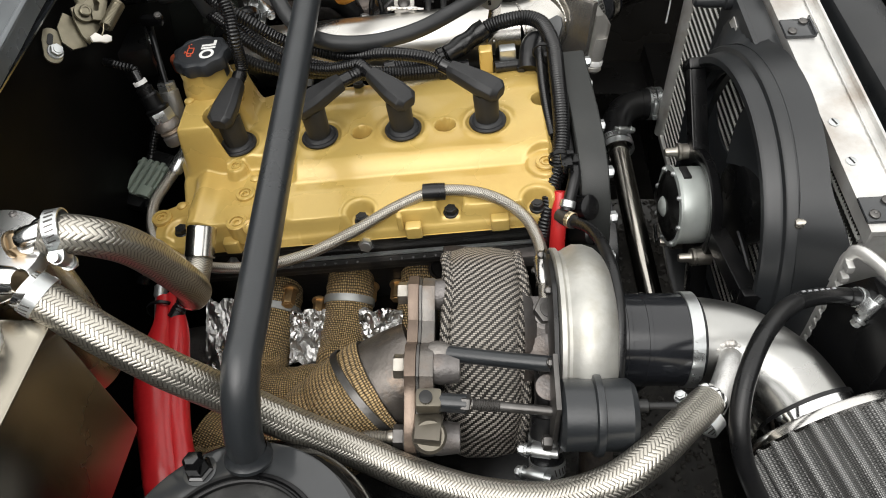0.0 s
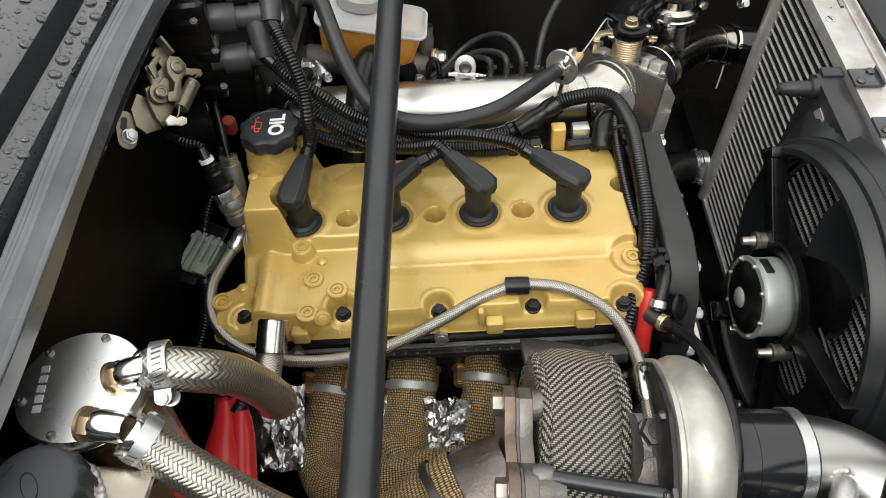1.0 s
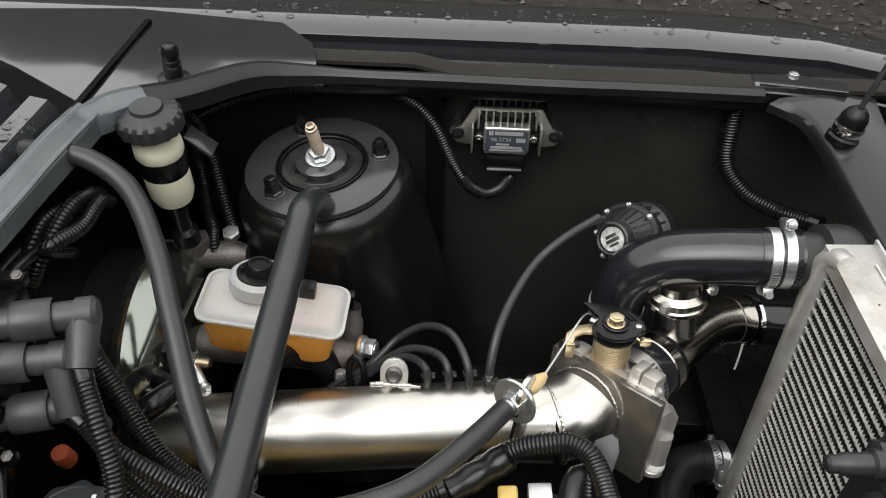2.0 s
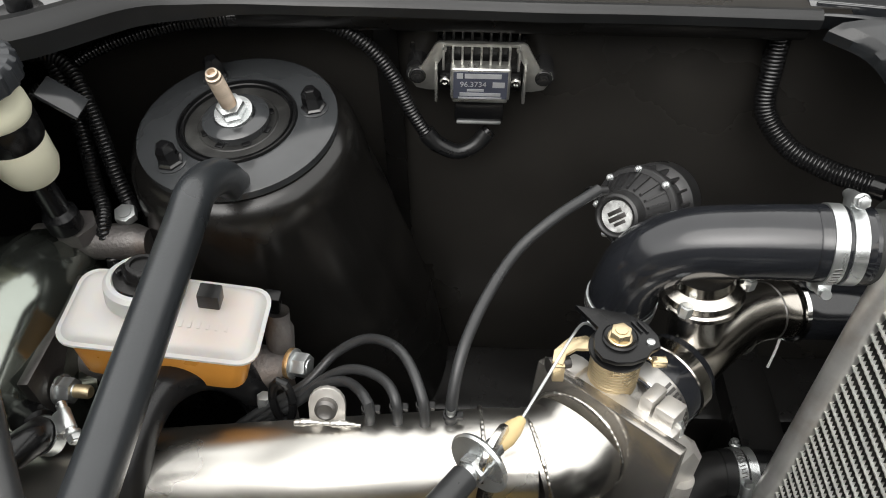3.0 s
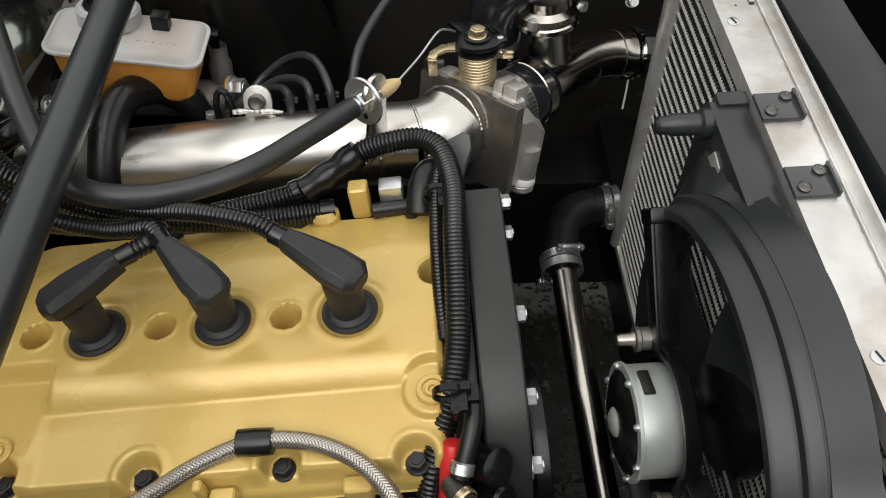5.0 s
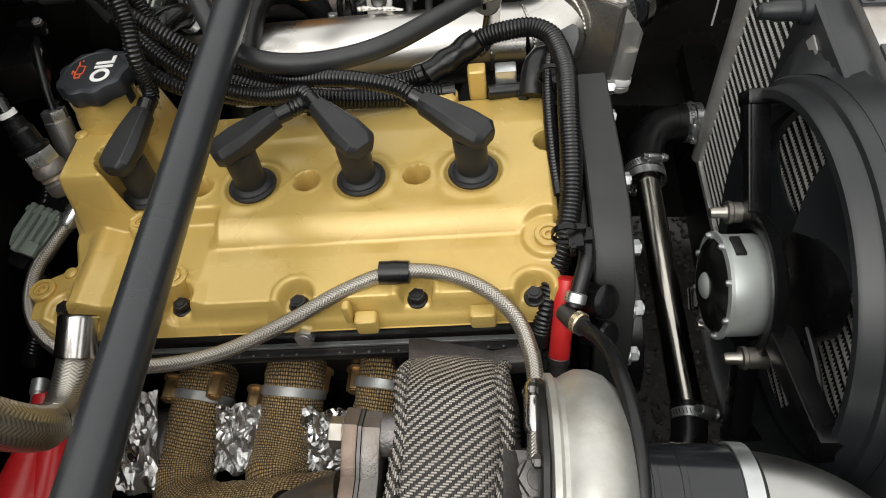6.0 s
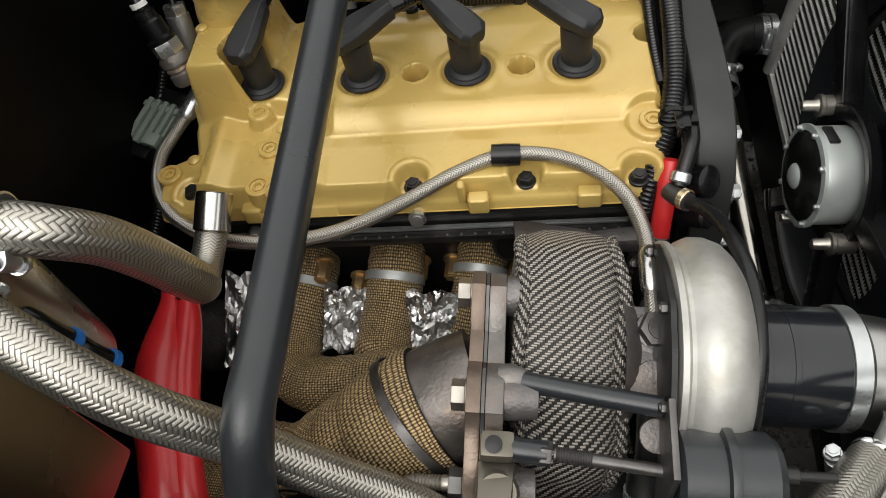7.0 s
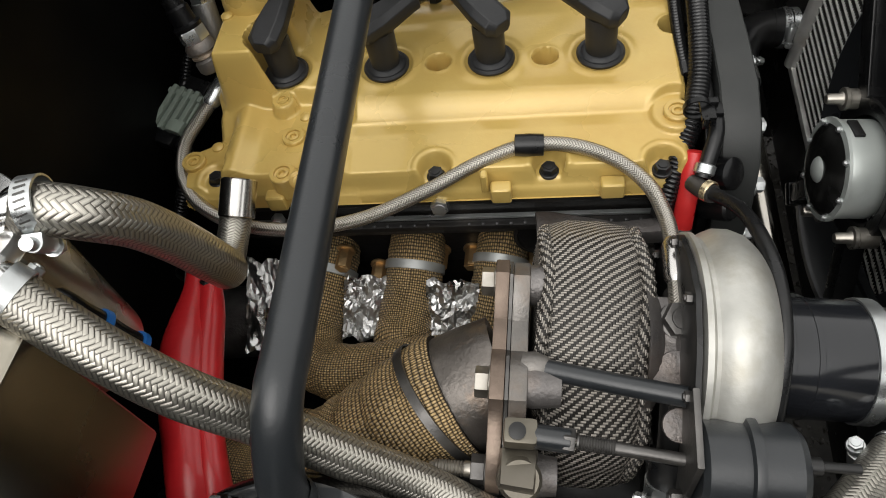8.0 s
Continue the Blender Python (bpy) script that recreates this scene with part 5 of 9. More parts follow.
def throttle_body():
    n = Vector((0.645, 0.71, -0.29)).normalized()
    ux = Vector((0.72, -0.68, 0.145)).normalized()
    uy = ux.cross(n).normalized()
    fm = Matrix.Translation(Vector((0.1365, 0.8005, 0.704))) @ Matrix((ux, uy, n)).transposed().to_4x4()
    t = thing("throttle_assembly", fm.translation, "cast aluminium throttle body with black quadrant and gold spring", "throttle body")
    part("base", box((0.088, 0.078, 0.016), fm @ Matrix.Translation((0.002, 0, 0.014)), 0.004), THROTTLE_ALU, t)
    part("bore", lathe([(0.0335, 0.02), (0.0335, 0.034), (0.031, 0.037), (0.031, 0.050)], fm, 40), THROTTLE_ALU, t)
    # stepped side casting, narrower at its outer end
    part("side_housing", loft([([(-0.020, -0.034), (0.014, -0.036), (0.016, 0.024), (0.004, 0.034), (-0.020, 0.034)], 0.0), ([(-0.020, -0.034), (0.014, -0.036), (0.016, 0.022), (0.004, 0.032), (-0.020, 0.032)], 0.018), ([(-0.018, -0.030), (0.018, -0.030), (0.020, 0.012), (0.010, 0.022), (-0.018, 0.022)], 0.026), ([(-0.014, -0.024), (0.017, -0.024), (0.018, 0.008), (0.010, 0.016), (-0.012, 0.016)], 0.036)], fm @ Matrix.Translation((0.040, 0, 0.008))), THROTTLE_ALU, t)
    part("sensor_nose", lathe([(0.0125, -0.01), (0.0125, 0.014), (0.0115, 0.016), (0.0115, 0.026), (0.0125, 0.027), (0.0125, 0.031), (0.009, 0.034), (0, 0.034)], fm @ Matrix.Translation((0.050, -0.016, 0.030)) @ Matrix.Rotation(radians(90), 4, "X"), 28), THROTTLE_ALU, t)
    part("sensor_label", lathe([(0.0128, 0.018), (0.0131, 0.019), (0.0131, 0.024), (0.0128, 0.025)], fm @ Matrix.Translation((0.050, -0.016, 0.030)) @ Matrix.Rotation(radians(90), 4, "X"), 28), WHITE_INK, t, "small white label")
    part("lever_stop", box((0.015, 0.018, 0.020), fm @ Matrix.Translation((0.034, 0.040, 0.022)), 0.0025), THROTTLE_ALU, t)
    part("lever_stop", box((0.010, 0.016, 0.022), fm @ Matrix.Translation((0.020, 0.042, 0.024)), 0.0025), THROTTLE_ALU, t)
    part("corner_lug", box((0.016, 0.016, 0.022), fm @ Matrix.Translation((-0.036, 0.036, 0.012)), 0.004), THROTTLE_ALU, t)
    for x, y in ((-0.038, 0.034), (0.040, 0.034), (-0.038, -0.034)):
        part("flange_screw", hexagon(0.009, 0.007, fm @ Matrix.Translation((x, y, 0.022)), washer=0.007), ZINC, t)
    # spindle, spring and quadrant on top
    base = Vector((0.1475, 0.839, 0.736))
    sm = Matrix.Translation(base) @ Matrix.Rotation(radians(-4), 4, "X") @ Matrix.Rotation(radians(-2), 4, "Y")
    part("spindle", lathe([(0.006, -0.02), (0.006, 0.040)], sm, 16), STEEL, t)
    part("spring_seat", lathe([(0.019, -0.03), (0.019, -0.012), (0.016, -0.009), (0, -0.009)], sm, 28), THROTTLE_ALU, t)
    pts = []
    for k in range(11 * 16 + 1):
        a = k * 2 * math.pi / 16
        pts.append(sm @ Vector((0.0158 * math.cos(a), 0.0158 * math.sin(a), -0.008 + 0.0335 * k / (11 * 16))))
    pts += [sm @ Vector((0.019, -0.006, 0.0265)), sm @ Vector((0.026, -0.010, 0.024)), sm @ Vector((0.028, -0.006, 0.018))]
    part("return_spring", tube(pts, 0.00145, 8, straight=True), YELLOW_ZINC, t, "gold-coloured return spring")
    q = sm @ Matrix.Translation((0, 0, 0.0335))
    quad = [(-0.026, 0.030), (-0.008, 0.0265), (0.010, 0.022), (0.020, 0.014), (0.0255, 0.003), (0.0255, -0.006), (0.020, -0.009), (0.015, -0.015), (0.006, -0.019), (-0.004, -0.0195), (-0.013, -0.016), (-0.0175, -0.008), (-0.0165, 0.003), (-0.013, 0.010), (-0.018, 0.018)]
    part("cable_quadrant", prism(quad, 0.004, q, 0.0008), PLASTIC, t)
    part("cable_groove", prism(circle(0.0155, 28), 0.004, q @ Matrix.Translation((0, 0, -0.004))), PLASTIC, t)
    part("quadrant_rim", prism(circle(0.0195, 32), 0.003, q @ Matrix.Translation((0, 0, -0.007)), 0.0006), PLASTIC, t)
    part("hub_ring", lathe([(0.0115, 0.004), (0.0118, 0.006), (0.0105, 0.0068), (0.0085, 0.006), (0, 0.006)], q, 28), PLASTIC, t)
    for x in (0.0125, 0.0165):
        part("quadrant_rib", box((0.0012, 0.011, 0.0016), q @ Matrix.Translation((x, 0.010, 0.0045)) @ Matrix.Rotation(radians(30), 4, "Z")), PLASTIC, t)
    part("quadrant_pin", lathe([(0.0028, 0.0), (0.0028, 0.0055), (0.0016, 0.006), (0, 0.006)], q @ Matrix.Translation((0.0195, -0.003, 0)), 14), ZINC, t)
    part("spindle_nut", hexagon(0.0125, 0.007, q @ Matrix.Translation((0, 0, 0.006)) @ Matrix.Rotation(radians(14), 4, "Z"), washer=0.0082), YELLOW_ZINC, t)
    # gold stop arm with its bent finger
    arm = q @ Matrix.Translation((0, 0, -0.0105))
    part("stop_arm", prism([(-0.008, 0.008), (-0.020, 0.013), (-0.032, 0.010), (-0.042, 0.000), (-0.044, -0.010), (-0.037, -0.013), (-0.034, -0.004), (-0.027, 0.001), (-0.018, 0.001), (-0.008, -0.005)], 0.003, arm, 0.0008), YELLOW_ZINC, t)
    part("stop_finger", box((0.008, 0.004, 0.016), arm @ Matrix.Translation((-0.0395, -0.012, -0.006)), 0.001), YELLOW_ZINC, t)
    part("stop_screw", lathe([(0.004, 0.0), (0.004, 0.012), (0.0055, 0.012), (0.0055, 0.016), (0, 0.016)], along((0.116, 0.838, 0.750), (-0.9, -0.3, 0.15)), 16), STEEL, t)
    part("spring_hook", box((0.010, 0.006, 0.006), q @ Matrix.Translation((0.026, -0.009, -0.008)), 0.0015), YELLOW_ZINC, t)


def throttle_cable():
    t = thing("throttle_cable", (0.049, 0.736, 0.788), "black sheathed throttle cable with a plated adjuster", "throttle cable")
    pts = [(-0.335, 0.862, 0.917), (-0.305, 0.852, 0.922), (-0.278, 0.848, 0.920), (-0.246, 0.833, 0.905), (-0.219, 0.795, 0.882), (-0.194, 0.742, 0.854), (-0.170, 0.692, 0.825), (-0.143, 0.652, 0.808), (-0.116, 0.636, 0.802), (-0.084, 0.637, 0.797), (-0.050, 0.647, 0.795), (-0.016, 0.664, 0.796), (0.018, 0.698, 0.794), (0.046, 0.735, 0.787)]
    part("sheath", tube(pts, 0.0082, 18), VAC_RUBBER, t)
    w = Vector((0.62, 0.77, -0.16)).normalized()
    m = along((0.046, 0.735, 0.787), w)
    bm = hexagon(0.015, 0.007, m @ Matrix.Translation((0, 0, 0.004)), dome=False)
    bm = join(bm, lathe([(0.006, 0), (0.006, 0.028), (0.004, 0.03), (0, 0.03)], m, 16))
    part("adjuster", bm, ZINC, t)
    part("adjuster_disc", lathe([(0.0, 0.011), (0.0185, 0.011), (0.0195, 0.0125), (0.0185, 0.0145), (0, 0.0146)], m, 36), ZINC, t)
    part("locknut", hexagon(0.017, 0.006, m @ Matrix.Translation((0, 0, 0.0145)), dome=False), ZINC, t)
    part("end_cap", lathe([(0.0040, 0.028), (0.0058, 0.031), (0.0066, 0.037), (0.0055, 0.046), (0.0030, 0.054), (0, 0.055)], m, 18), PLASTIC_YELLOW, t, "amber nylon cable end cap")
    part("inner_wire", tube([m @ Vector((0, 0, 0.052)), (0.096, 0.806, 0.780), (0.112, 0.832, 0.786), (0.122, 0.852, 0.774), (0.128, 0.858, 0.768)], 0.001, 8), ZINC, t)


def charge_pipes():
    # silicone elbow over the dark stainless pipe
    t = thing("silicone_elbow", (0.29, 0.896, 0.80), "glossy black silicone coolant elbow clamped beside the radiator", "silicone hose")
    part("wall", tube([(0.312, 0.900, 0.808), (0.272, 0.905, 0.804), (0.236, 0.911, 0.797), (0.200, 0.917, 0.786), (0.176, 0.919, 0.766), (0.168, 0.920, 0.738), (0.166, 0.920, 0.70), (0.166, 0.920, 0.65)], 0.0262, 40, 0.0022, shape=lambda s, l: 1 + 0.006 * math.sin(s * 1400) * smooth(0.02, 0.04, s) * (0.35 + 0.65 * smooth(0.09, 0.06, s))), SILICONE, t)
    hose_clamp((0.1668, 0.920, 0.718), (0.02, 0, 1), 0.0265, 0.010, 60, "zinc-plated worm-drive clamp at the lower end of the silicone elbow")
    hose_clamp((0.288, 0.9030, 0.8060), (1, -0.11, 0.08), 0.0265, 0.009, 150, "zinc-plated worm-drive clamp round the silicone elbow")
    hose_clamp((0.2995, 0.9015, 0.8070), (1, -0.11, 0.08), 0.0265, 0.009, 330, "zinc-plated worm-drive clamp round the silicone elbow")
    part("cuff", lathe([(0.0262, -0.003), (0.0268, -0.002), (0.0268, 0.030), (0.0262, 0.031)], along((0.279, 0.904, 0.805), (1, -0.11, 0.08)), 36), SILICONE, t, "thicker hose cuff")
    t2 = thing("radiator_spigot", (0.315, 0.896, 0.79), "matt dark grey radiator outlet on the far side tank", "radiator outlet")
    part("neck", lathe([(0.026, 0.0), (0.026, 0.02), (0.034, 0.022), (0.036, 0.04), (0.034, 0.07), (0.0, 0.072)], along((0.306, 0.901, 0.8065), (1, 0.0, -0.05)), 36), GREY_PLASTIC, t2)
    # charge pipe from the throttle to the intercooler
    t3 = thing("charge_pipe", (0.24, 0.90, 0.65), "dark polished stainless charge pipe with a blow-off branch", "charge pipe")
    n = Vector((0.645, 0.71, -0.29)).normalized()
    p0 = Vector((0.139, 0.802, 0.709)) + n * 0.046
    way = Vector((0.70, 0.70, -0.06)).normalized()
    part("end_hose", tube([(0.322, 0.953, 0.674), (0.335, 0.955, 0.672), (0.37, 0.958, 0.668), (0.41, 0.96, 0.66)], 0.0262, 32, 0.006), SILICONE, t3, "black hose on the pipe's end")
    part("coupler", lathe([(0.0315, 0), (0.0325, 0.002), (0.0325, 0.055), (0.0310, 0.058), (0.024, 0.060)], along(p0, way), 40), SILICONE, t3)
    part("clamp_band", lathe([(0.0328, 0.003), (0.0336, 0.004), (0.0336, 0.019), (0.0328, 0.020)], along(p0, way), 40), BRUSHED, t3, "bright steel clamp band")
    part("clamp_band", lathe([(0.0328, 0.038), (0.0336, 0.039), (0.0336, 0.050), (0.0328, 0.051)], along(p0, way), 40), DARK_STAINLESS, t3, "dark clamp band")
    for k in range(16):
        part("band_slot", box((0.0010, 0.0022, 0.010), along(p0, way, 20 + 7 * k) @ Matrix.Translation((0.0338, 0, 0.0115))), STEEL, t3)
    part("pipe", tube([p0 + way * 0.035, p0 + way * 0.06, (0.244, 0.909, 0.688), (0.272, 0.933, 0.683), (0.300, 0.948, 0.677), (0.326, 0.954, 0.673)], 0.0248, 40, 0.005), DARK_STAINLESS, t3)
    for q, w in (((0.262, 0.925, 0.6814), (0.72, 0.65, -0.1)), ((0.300, 0.948, 0.677), (0.93, 0.35, -0.1))):
        part("weld_ring", lathe([(0.0246, -0.0014), (0.0256, 0), (0.0246, 0.0014)], along(q, w), 40), STEEL, t3)
    part("intercooler_clamp", lathe([(0.0264, -0.003), (0.0280, -0.002), (0.0280, 0.002), (0.0264, 0.003)], along((0.322, 0.953, 0.674), (1, 0.2, -0.1)), 40), CHROME, t3)
    # blow-off branch with its flange
    br = along((0.2200, 0.9005, 0.7265), (-0.13, 0.06, 1))
    part("branch", lathe([(0.0205, -0.032), (0.0205, 0.020), (0.0215, 0.022)], br, 32), BRUSHED, t3)
    part("branch_flange", lathe([(0.0, 0.022), (0.0285, 0.022), (0.0300, 0.024), (0.0300, 0.028), (0.0285, 0.0295), (0.0, 0.0295)], br, 36), DARK_STAINLESS, t3)
    part("valve_flange", lathe([(0.0, 0.0305), (0.0290, 0.0305), (0.0305, 0.033), (0.0290, 0.037), (0.0225, 0.041), (0.0215, 0.050), (0, 0.050)], br, 36), DARK_STAINLESS, t3)
    for a in (20, 140, 260):
        bolt("flange_bolt", br @ Vector((0.0310 * math.cos(radians(a)), 0.0310 * math.sin(radians(a)), 0.031)), (0.05, 0.12, 1), 0.009, 0.009, ZINC, t3)
    # tie hanging from the pipe
    t4 = thing("cable_tie", (0.314, 0.96, 0.655), "loose pale cable tie tail below the charge pipe", "cable tie")
    part("tail", tube([(0.320, 0.940, 0.648), (0.320, 0.937, 0.633), (0.320, 0.935, 0.612)], 0.0012, 6), WHITE_INK, t4)


def blow_off_valve():
    c = Vector((0.158, 0.953, 0.778))
    n = Vector((-0.60, -0.68, 0.42)).normalized()
    m = along(c, n)
    t = thing("blow_off_valve", c, "black finned blow-off valve with a silver badge and ring of bolts", "blow-off valve")
    part("nose", lathe([(0.0190, -0.012), (0.0185, -0.002), (0.0175, 0.003), (0.0155, 0.0042), (0.0140, 0.0036), (0.0132, 0.0010), (0, 0.0010)], m, 40), VALVE_BLACK, t)
    badge = part("badge", lathe([(0.0, 0.0010), (0.0126, 0.0012), (0.0122, 0.0020), (0, 0.0021)], m, 36), BADGE, t, "round silver badge")
    for k, (w, h, y) in enumerate(((0.012, 0.0032, 0.0034), (0.015, 0.0036, -0.0012), (0.010, 0.0026, -0.0056))):
        part("badge_mark", box((w, h, 0.0006), m @ Matrix.Rotation(radians(-38), 4, "Z") @ Matrix.Translation((0, y, 0.0022)), 0.0002), STEEL, badge)
    part("cone", lathe([(0.0315, -0.032), (0.0300, -0.030), (0.0285, -0.028), (0.0205, -0.010), (0.0190, -0.008)], m, 48), VALVE_BLACK, t)
    for k in range(22):
        part("fin", prism([(0.0195, -0.009), (0.0220, -0.0085), (0.0305, -0.027), (0.0285, -0.030)], 0.0017, m @ Matrix.Rotation(radians(360 / 22 * k), 4, "Z") @ Matrix.Rotation(radians(90), 4, "X") @ Matrix.Translation((0, 0, -0.0009))), VALVE_BLACK, t)
    part("clamp_ring", lathe([(0.0315, -0.0375), (0.0340, -0.0370), (0.0350, -0.0350), (0.0345, -0.0310), (0.0335, -0.0295), (0.0300, -0.0290)], m, 56), VALVE_BLACK, t)
    for k in range(8):
        a = radians(45 * k + 20)
        part("ring_bolt", hexagon(0.0042, 0.0036, m @ Matrix.Translation((0.0325 * math.cos(a), 0.0325 * math.sin(a), -0.0295)), washer=0.0031), ZINC, t, "small plated bolt")
    part("body", lathe([(0.0310, -0.036), (0.0275, -0.040), (0.0275, -0.060), (0.0305, -0.062), (0.0335, -0.066), (0.0335, -0.084), (0.0300, -0.090), (0.0, -0.091)], m, 48), VALVE_BLACK, t)
    for k in range(18):
        part("body_fin", box((0.005, 0.0020, 0.024), m @ Matrix.Rotation(radians(20 * k), 4, "Z") @ Matrix.Translation((0.0302, 0, -0.050)), 0.0004), VALVE_BLACK, t)
    part("hose_nipple", lathe([(0.0036, 0), (0.0036, 0.012), (0.0050, 0.013), (0.0050, 0.018)], along((0.146, 0.958, 0.799), (-0.75, -0.5, 0.25)), 16), VALVE_BLACK, t)
    part("outlet", lathe([(0.016, 0), (0.016, -0.07)], along(m @ Vector((0, 0, -0.06)), (0.1, 0.3, 0.95)), 24), VALVE_BLACK, t)
    hose("vacuum_hose", [(0.139, 0.951, 0.806), (0.106, 0.925, 0.801), (0.079, 0.903, 0.788), (0.058, 0.868, 0.778), (0.044, 0.833, 0.769), (0.038, 0.810, 0.750), (0.037, 0.797, 0.728)], 0.0041, "thin black vacuum hose from plenum to blow-off valve", VAC_RUBBER, group="vacuum hoses", category="vacuum hose", seg=12)


def vacuum_lines():
    runs = [[(-0.017, 0.798, 0.722), (-0.0175, 0.804, 0.745), (-0.034, 0.826, 0.734), (-0.054, 0.831, 0.722), (-0.073, 0.829, 0.703), (-0.11, 0.82, 0.675), (-0.14, 0.81, 0.65)],
            [(0.002, 0.796, 0.722), (0.001, 0.805, 0.747), (-0.01, 0.823, 0.745), (-0.032, 0.837, 0.734), (-0.052, 0.839, 0.720), (-0.071, 0.832, 0.707), (-0.11, 0.822, 0.68), (-0.14, 0.812, 0.655)],
            [(0.02, 0.794, 0.722), (0.0185, 0.805, 0.750), (0.003, 0.836, 0.757), (-0.022, 0.857, 0.743), (-0.048, 0.857, 0.724), (-0.07, 0.839, 0.709), (-0.11, 0.825, 0.685), (-0.14, 0.815, 0.66)]]
    for pts in runs:
        e = Vector(pts[1]) - Vector((0, 0.001, 0.006))
        hose("vacuum_hose", pts, 0.0036, "thin black vacuum hose looping from the plenum", VAC_RUBBER, group="vacuum hoses", category="vacuum hose", seg=12)
        tt = thing("hose_tie", e, "small black cable tie round a vacuum hose", "cable tie", "vacuum hose ties")
        part("strap", lathe([(0.0038, -0.002), (0.0047, -0.0018), (0.0047, 0.0018), (0.0038, 0.002)], along(e, (0, 0.1, 1)), 14), PLASTIC, tt)
        part("buckle", box((0.004, 0.005, 0.004), Matrix.Translation(e + Vector((0.006, 0, 0))), 0.0006), PLASTIC, tt)
    tt = thing("hose_tie", (0.037, 0.800, 0.740), "small black cable tie round a vacuum hose", "cable tie", "vacuum hose ties")
    part("strap", lathe([(0.0042, -0.002), (0.0052, -0.0018), (0.0052, 0.0018), (0.0042, 0.002)], along((0.037, 0.800, 0.740), (0, 0.1, 1)), 14), PLASTIC, tt)
    part("buckle", box((0.004, 0.005, 0.004), Matrix.Translation((0.043, 0.800, 0.740)), 0.0006), PLASTIC, tt)
    # knotted loop beside the master cylinder
    t = thing("hose_tie", (-0.083, 0.82, 0.71), "black tape loop holding the vacuum hoses", "cable tie", "vacuum hose ties")
    pts = [(-0.083 + 0.007 * math.cos(a), 0.824 + 0.004 * math.sin(a), 0.71 + 0.02 * math.sin(a)) for a in [k * 2 * math.pi / 16 for k in range(17)]]
    part("strap", tube(pts, 0.0032, 10), RUBBER, t)


def igniter():
    """Finned aluminium ignition module on the far fender, with its plug below."""
    base = Matrix.Translation((0.052, 1.083, 0.8165)) @ Matrix.Rotation(radians(90), 4, "X")
    t = thing("ignition_module", (0.052, 1.1, 0.78), "finned aluminium ignition module with a dark label on the fender", "ignition module")
    wing = [(0.0285, 0.0312), (0.0345, 0.0312), (0.0375, 0.0295), (0.050, 0.007), (0.0595, 0.0035), (0.0610, -0.0015), (0.054, -0.012), (0.044, -0.0142), (0.036, -0.0142), (0.036, 0.010), (0.0285, 0.024)]
    rear = [(x, y + 0.003) for x, y in wing if x > 0.03]
    part("rear_plate", prism(rear[::-1] + [(-x, y) for x, y in rear], 0.003, base @ Matrix.Translation((0, 0.0095, -0.0215)), 0.0006), VALVE_BLACK, t, "black rear mounting plate")
    part("heat_sink", box((0.074, 0.046, 0.022), base @ Matrix.Translation((0, 0.006, -0.009)), 0.0015), VALVE_BLACK, t, "black-painted heat sink")
    part("top_edge", box((0.060, 0.0030, 0.0045), base @ Matrix.Translation((0, 0.0300, 0.0060)), 0.0008), MODULE_ALU, t)
    for sx in (-1, 1):
        part("shoulder", prism([(x * sx, y) for x, y in (wing if sx > 0 else wing[::-1])], 0.0032, base @ Matrix.Translation((0, 0, 0.0035)), 0.0006), MODULE_ALU, t)
        part("side_fin", box((0.0024, 0.032, 0.013), base @ Matrix.Translation((0.0368 * sx, -0.0035, 0.0105)), 0.0008), MODULE_ALU, t)
        ear = part("ear", lathe([(0.0092, -0.021), (0.0092, 0.0032), (0, 0.0034)], base @ Matrix.Translation((0.0535 * sx, -0.001, 0.0005)), 24), VALVE_BLACK, t)
        part("ear_bolt", hexagon(0.0095, 0.0045, base @ Matrix.Translation((0.0528 * sx, -0.0005, 0.0068)), washer=0.0072), BLACK_BOLT, ear)
        part("rivet", lathe([(0.0044, 0), (0.0044, 0.002), (0.0034, 0.0034), (0.0016, 0.0034), (0.0012, 0.0018), (0, 0.0018)], base @ Matrix.Translation((0.0297 * sx, -0.0035, 0.009)), 18), CHROME, t, "bright rivet")
        part("rivet_pad", box((0.010, 0.011, 0.006), base @ Matrix.Translation((0.0290 * sx, -0.0035, 0.006)), 0.0015), VALVE_BLACK, t)
    for k in range(9):
        part("fin", box((0.0019, 0.0145 if 0 < k < 8 else 0.019, 0.011), base @ Matrix.Translation((-0.0308 + 0.0077 * k, 0.0215 if 0 < k < 8 else 0.0195, 0.0090)), 0.0007), MODULE_ALU, t)
        part("rear_fin", box((0.0022, 0.010, 0.018), base @ Matrix.Translation((-0.0308 + 0.0077 * k, 0.034, -0.010)), 0.0006), VALVE_BLACK, t)
    part("module_case", box((0.0495, 0.0305, 0.014), base @ Matrix.Translation((0, 0.0010, 0.014)), 0.0028, seg=3), MODULE_ALU, t)
    part("case_foot", box((0.046, 0.0040, 0.010), base @ Matrix.Translation((0, -0.0162, 0.013)), 0.0008), MODULE_ALU, t)
    lab = base @ Matrix.Translation((0, 0.0010, 0.0213))
    part("label_face", box((0.0445, 0.0255, 0.0006), lab, 0.0), LABEL_DARK, t, "dark printed label")
    letters("label_print", "96.3734", 0.0068, lab @ Matrix.Translation((-0.006, 0.001, 0.0006)), SILVER_INK, t, 0.0001)
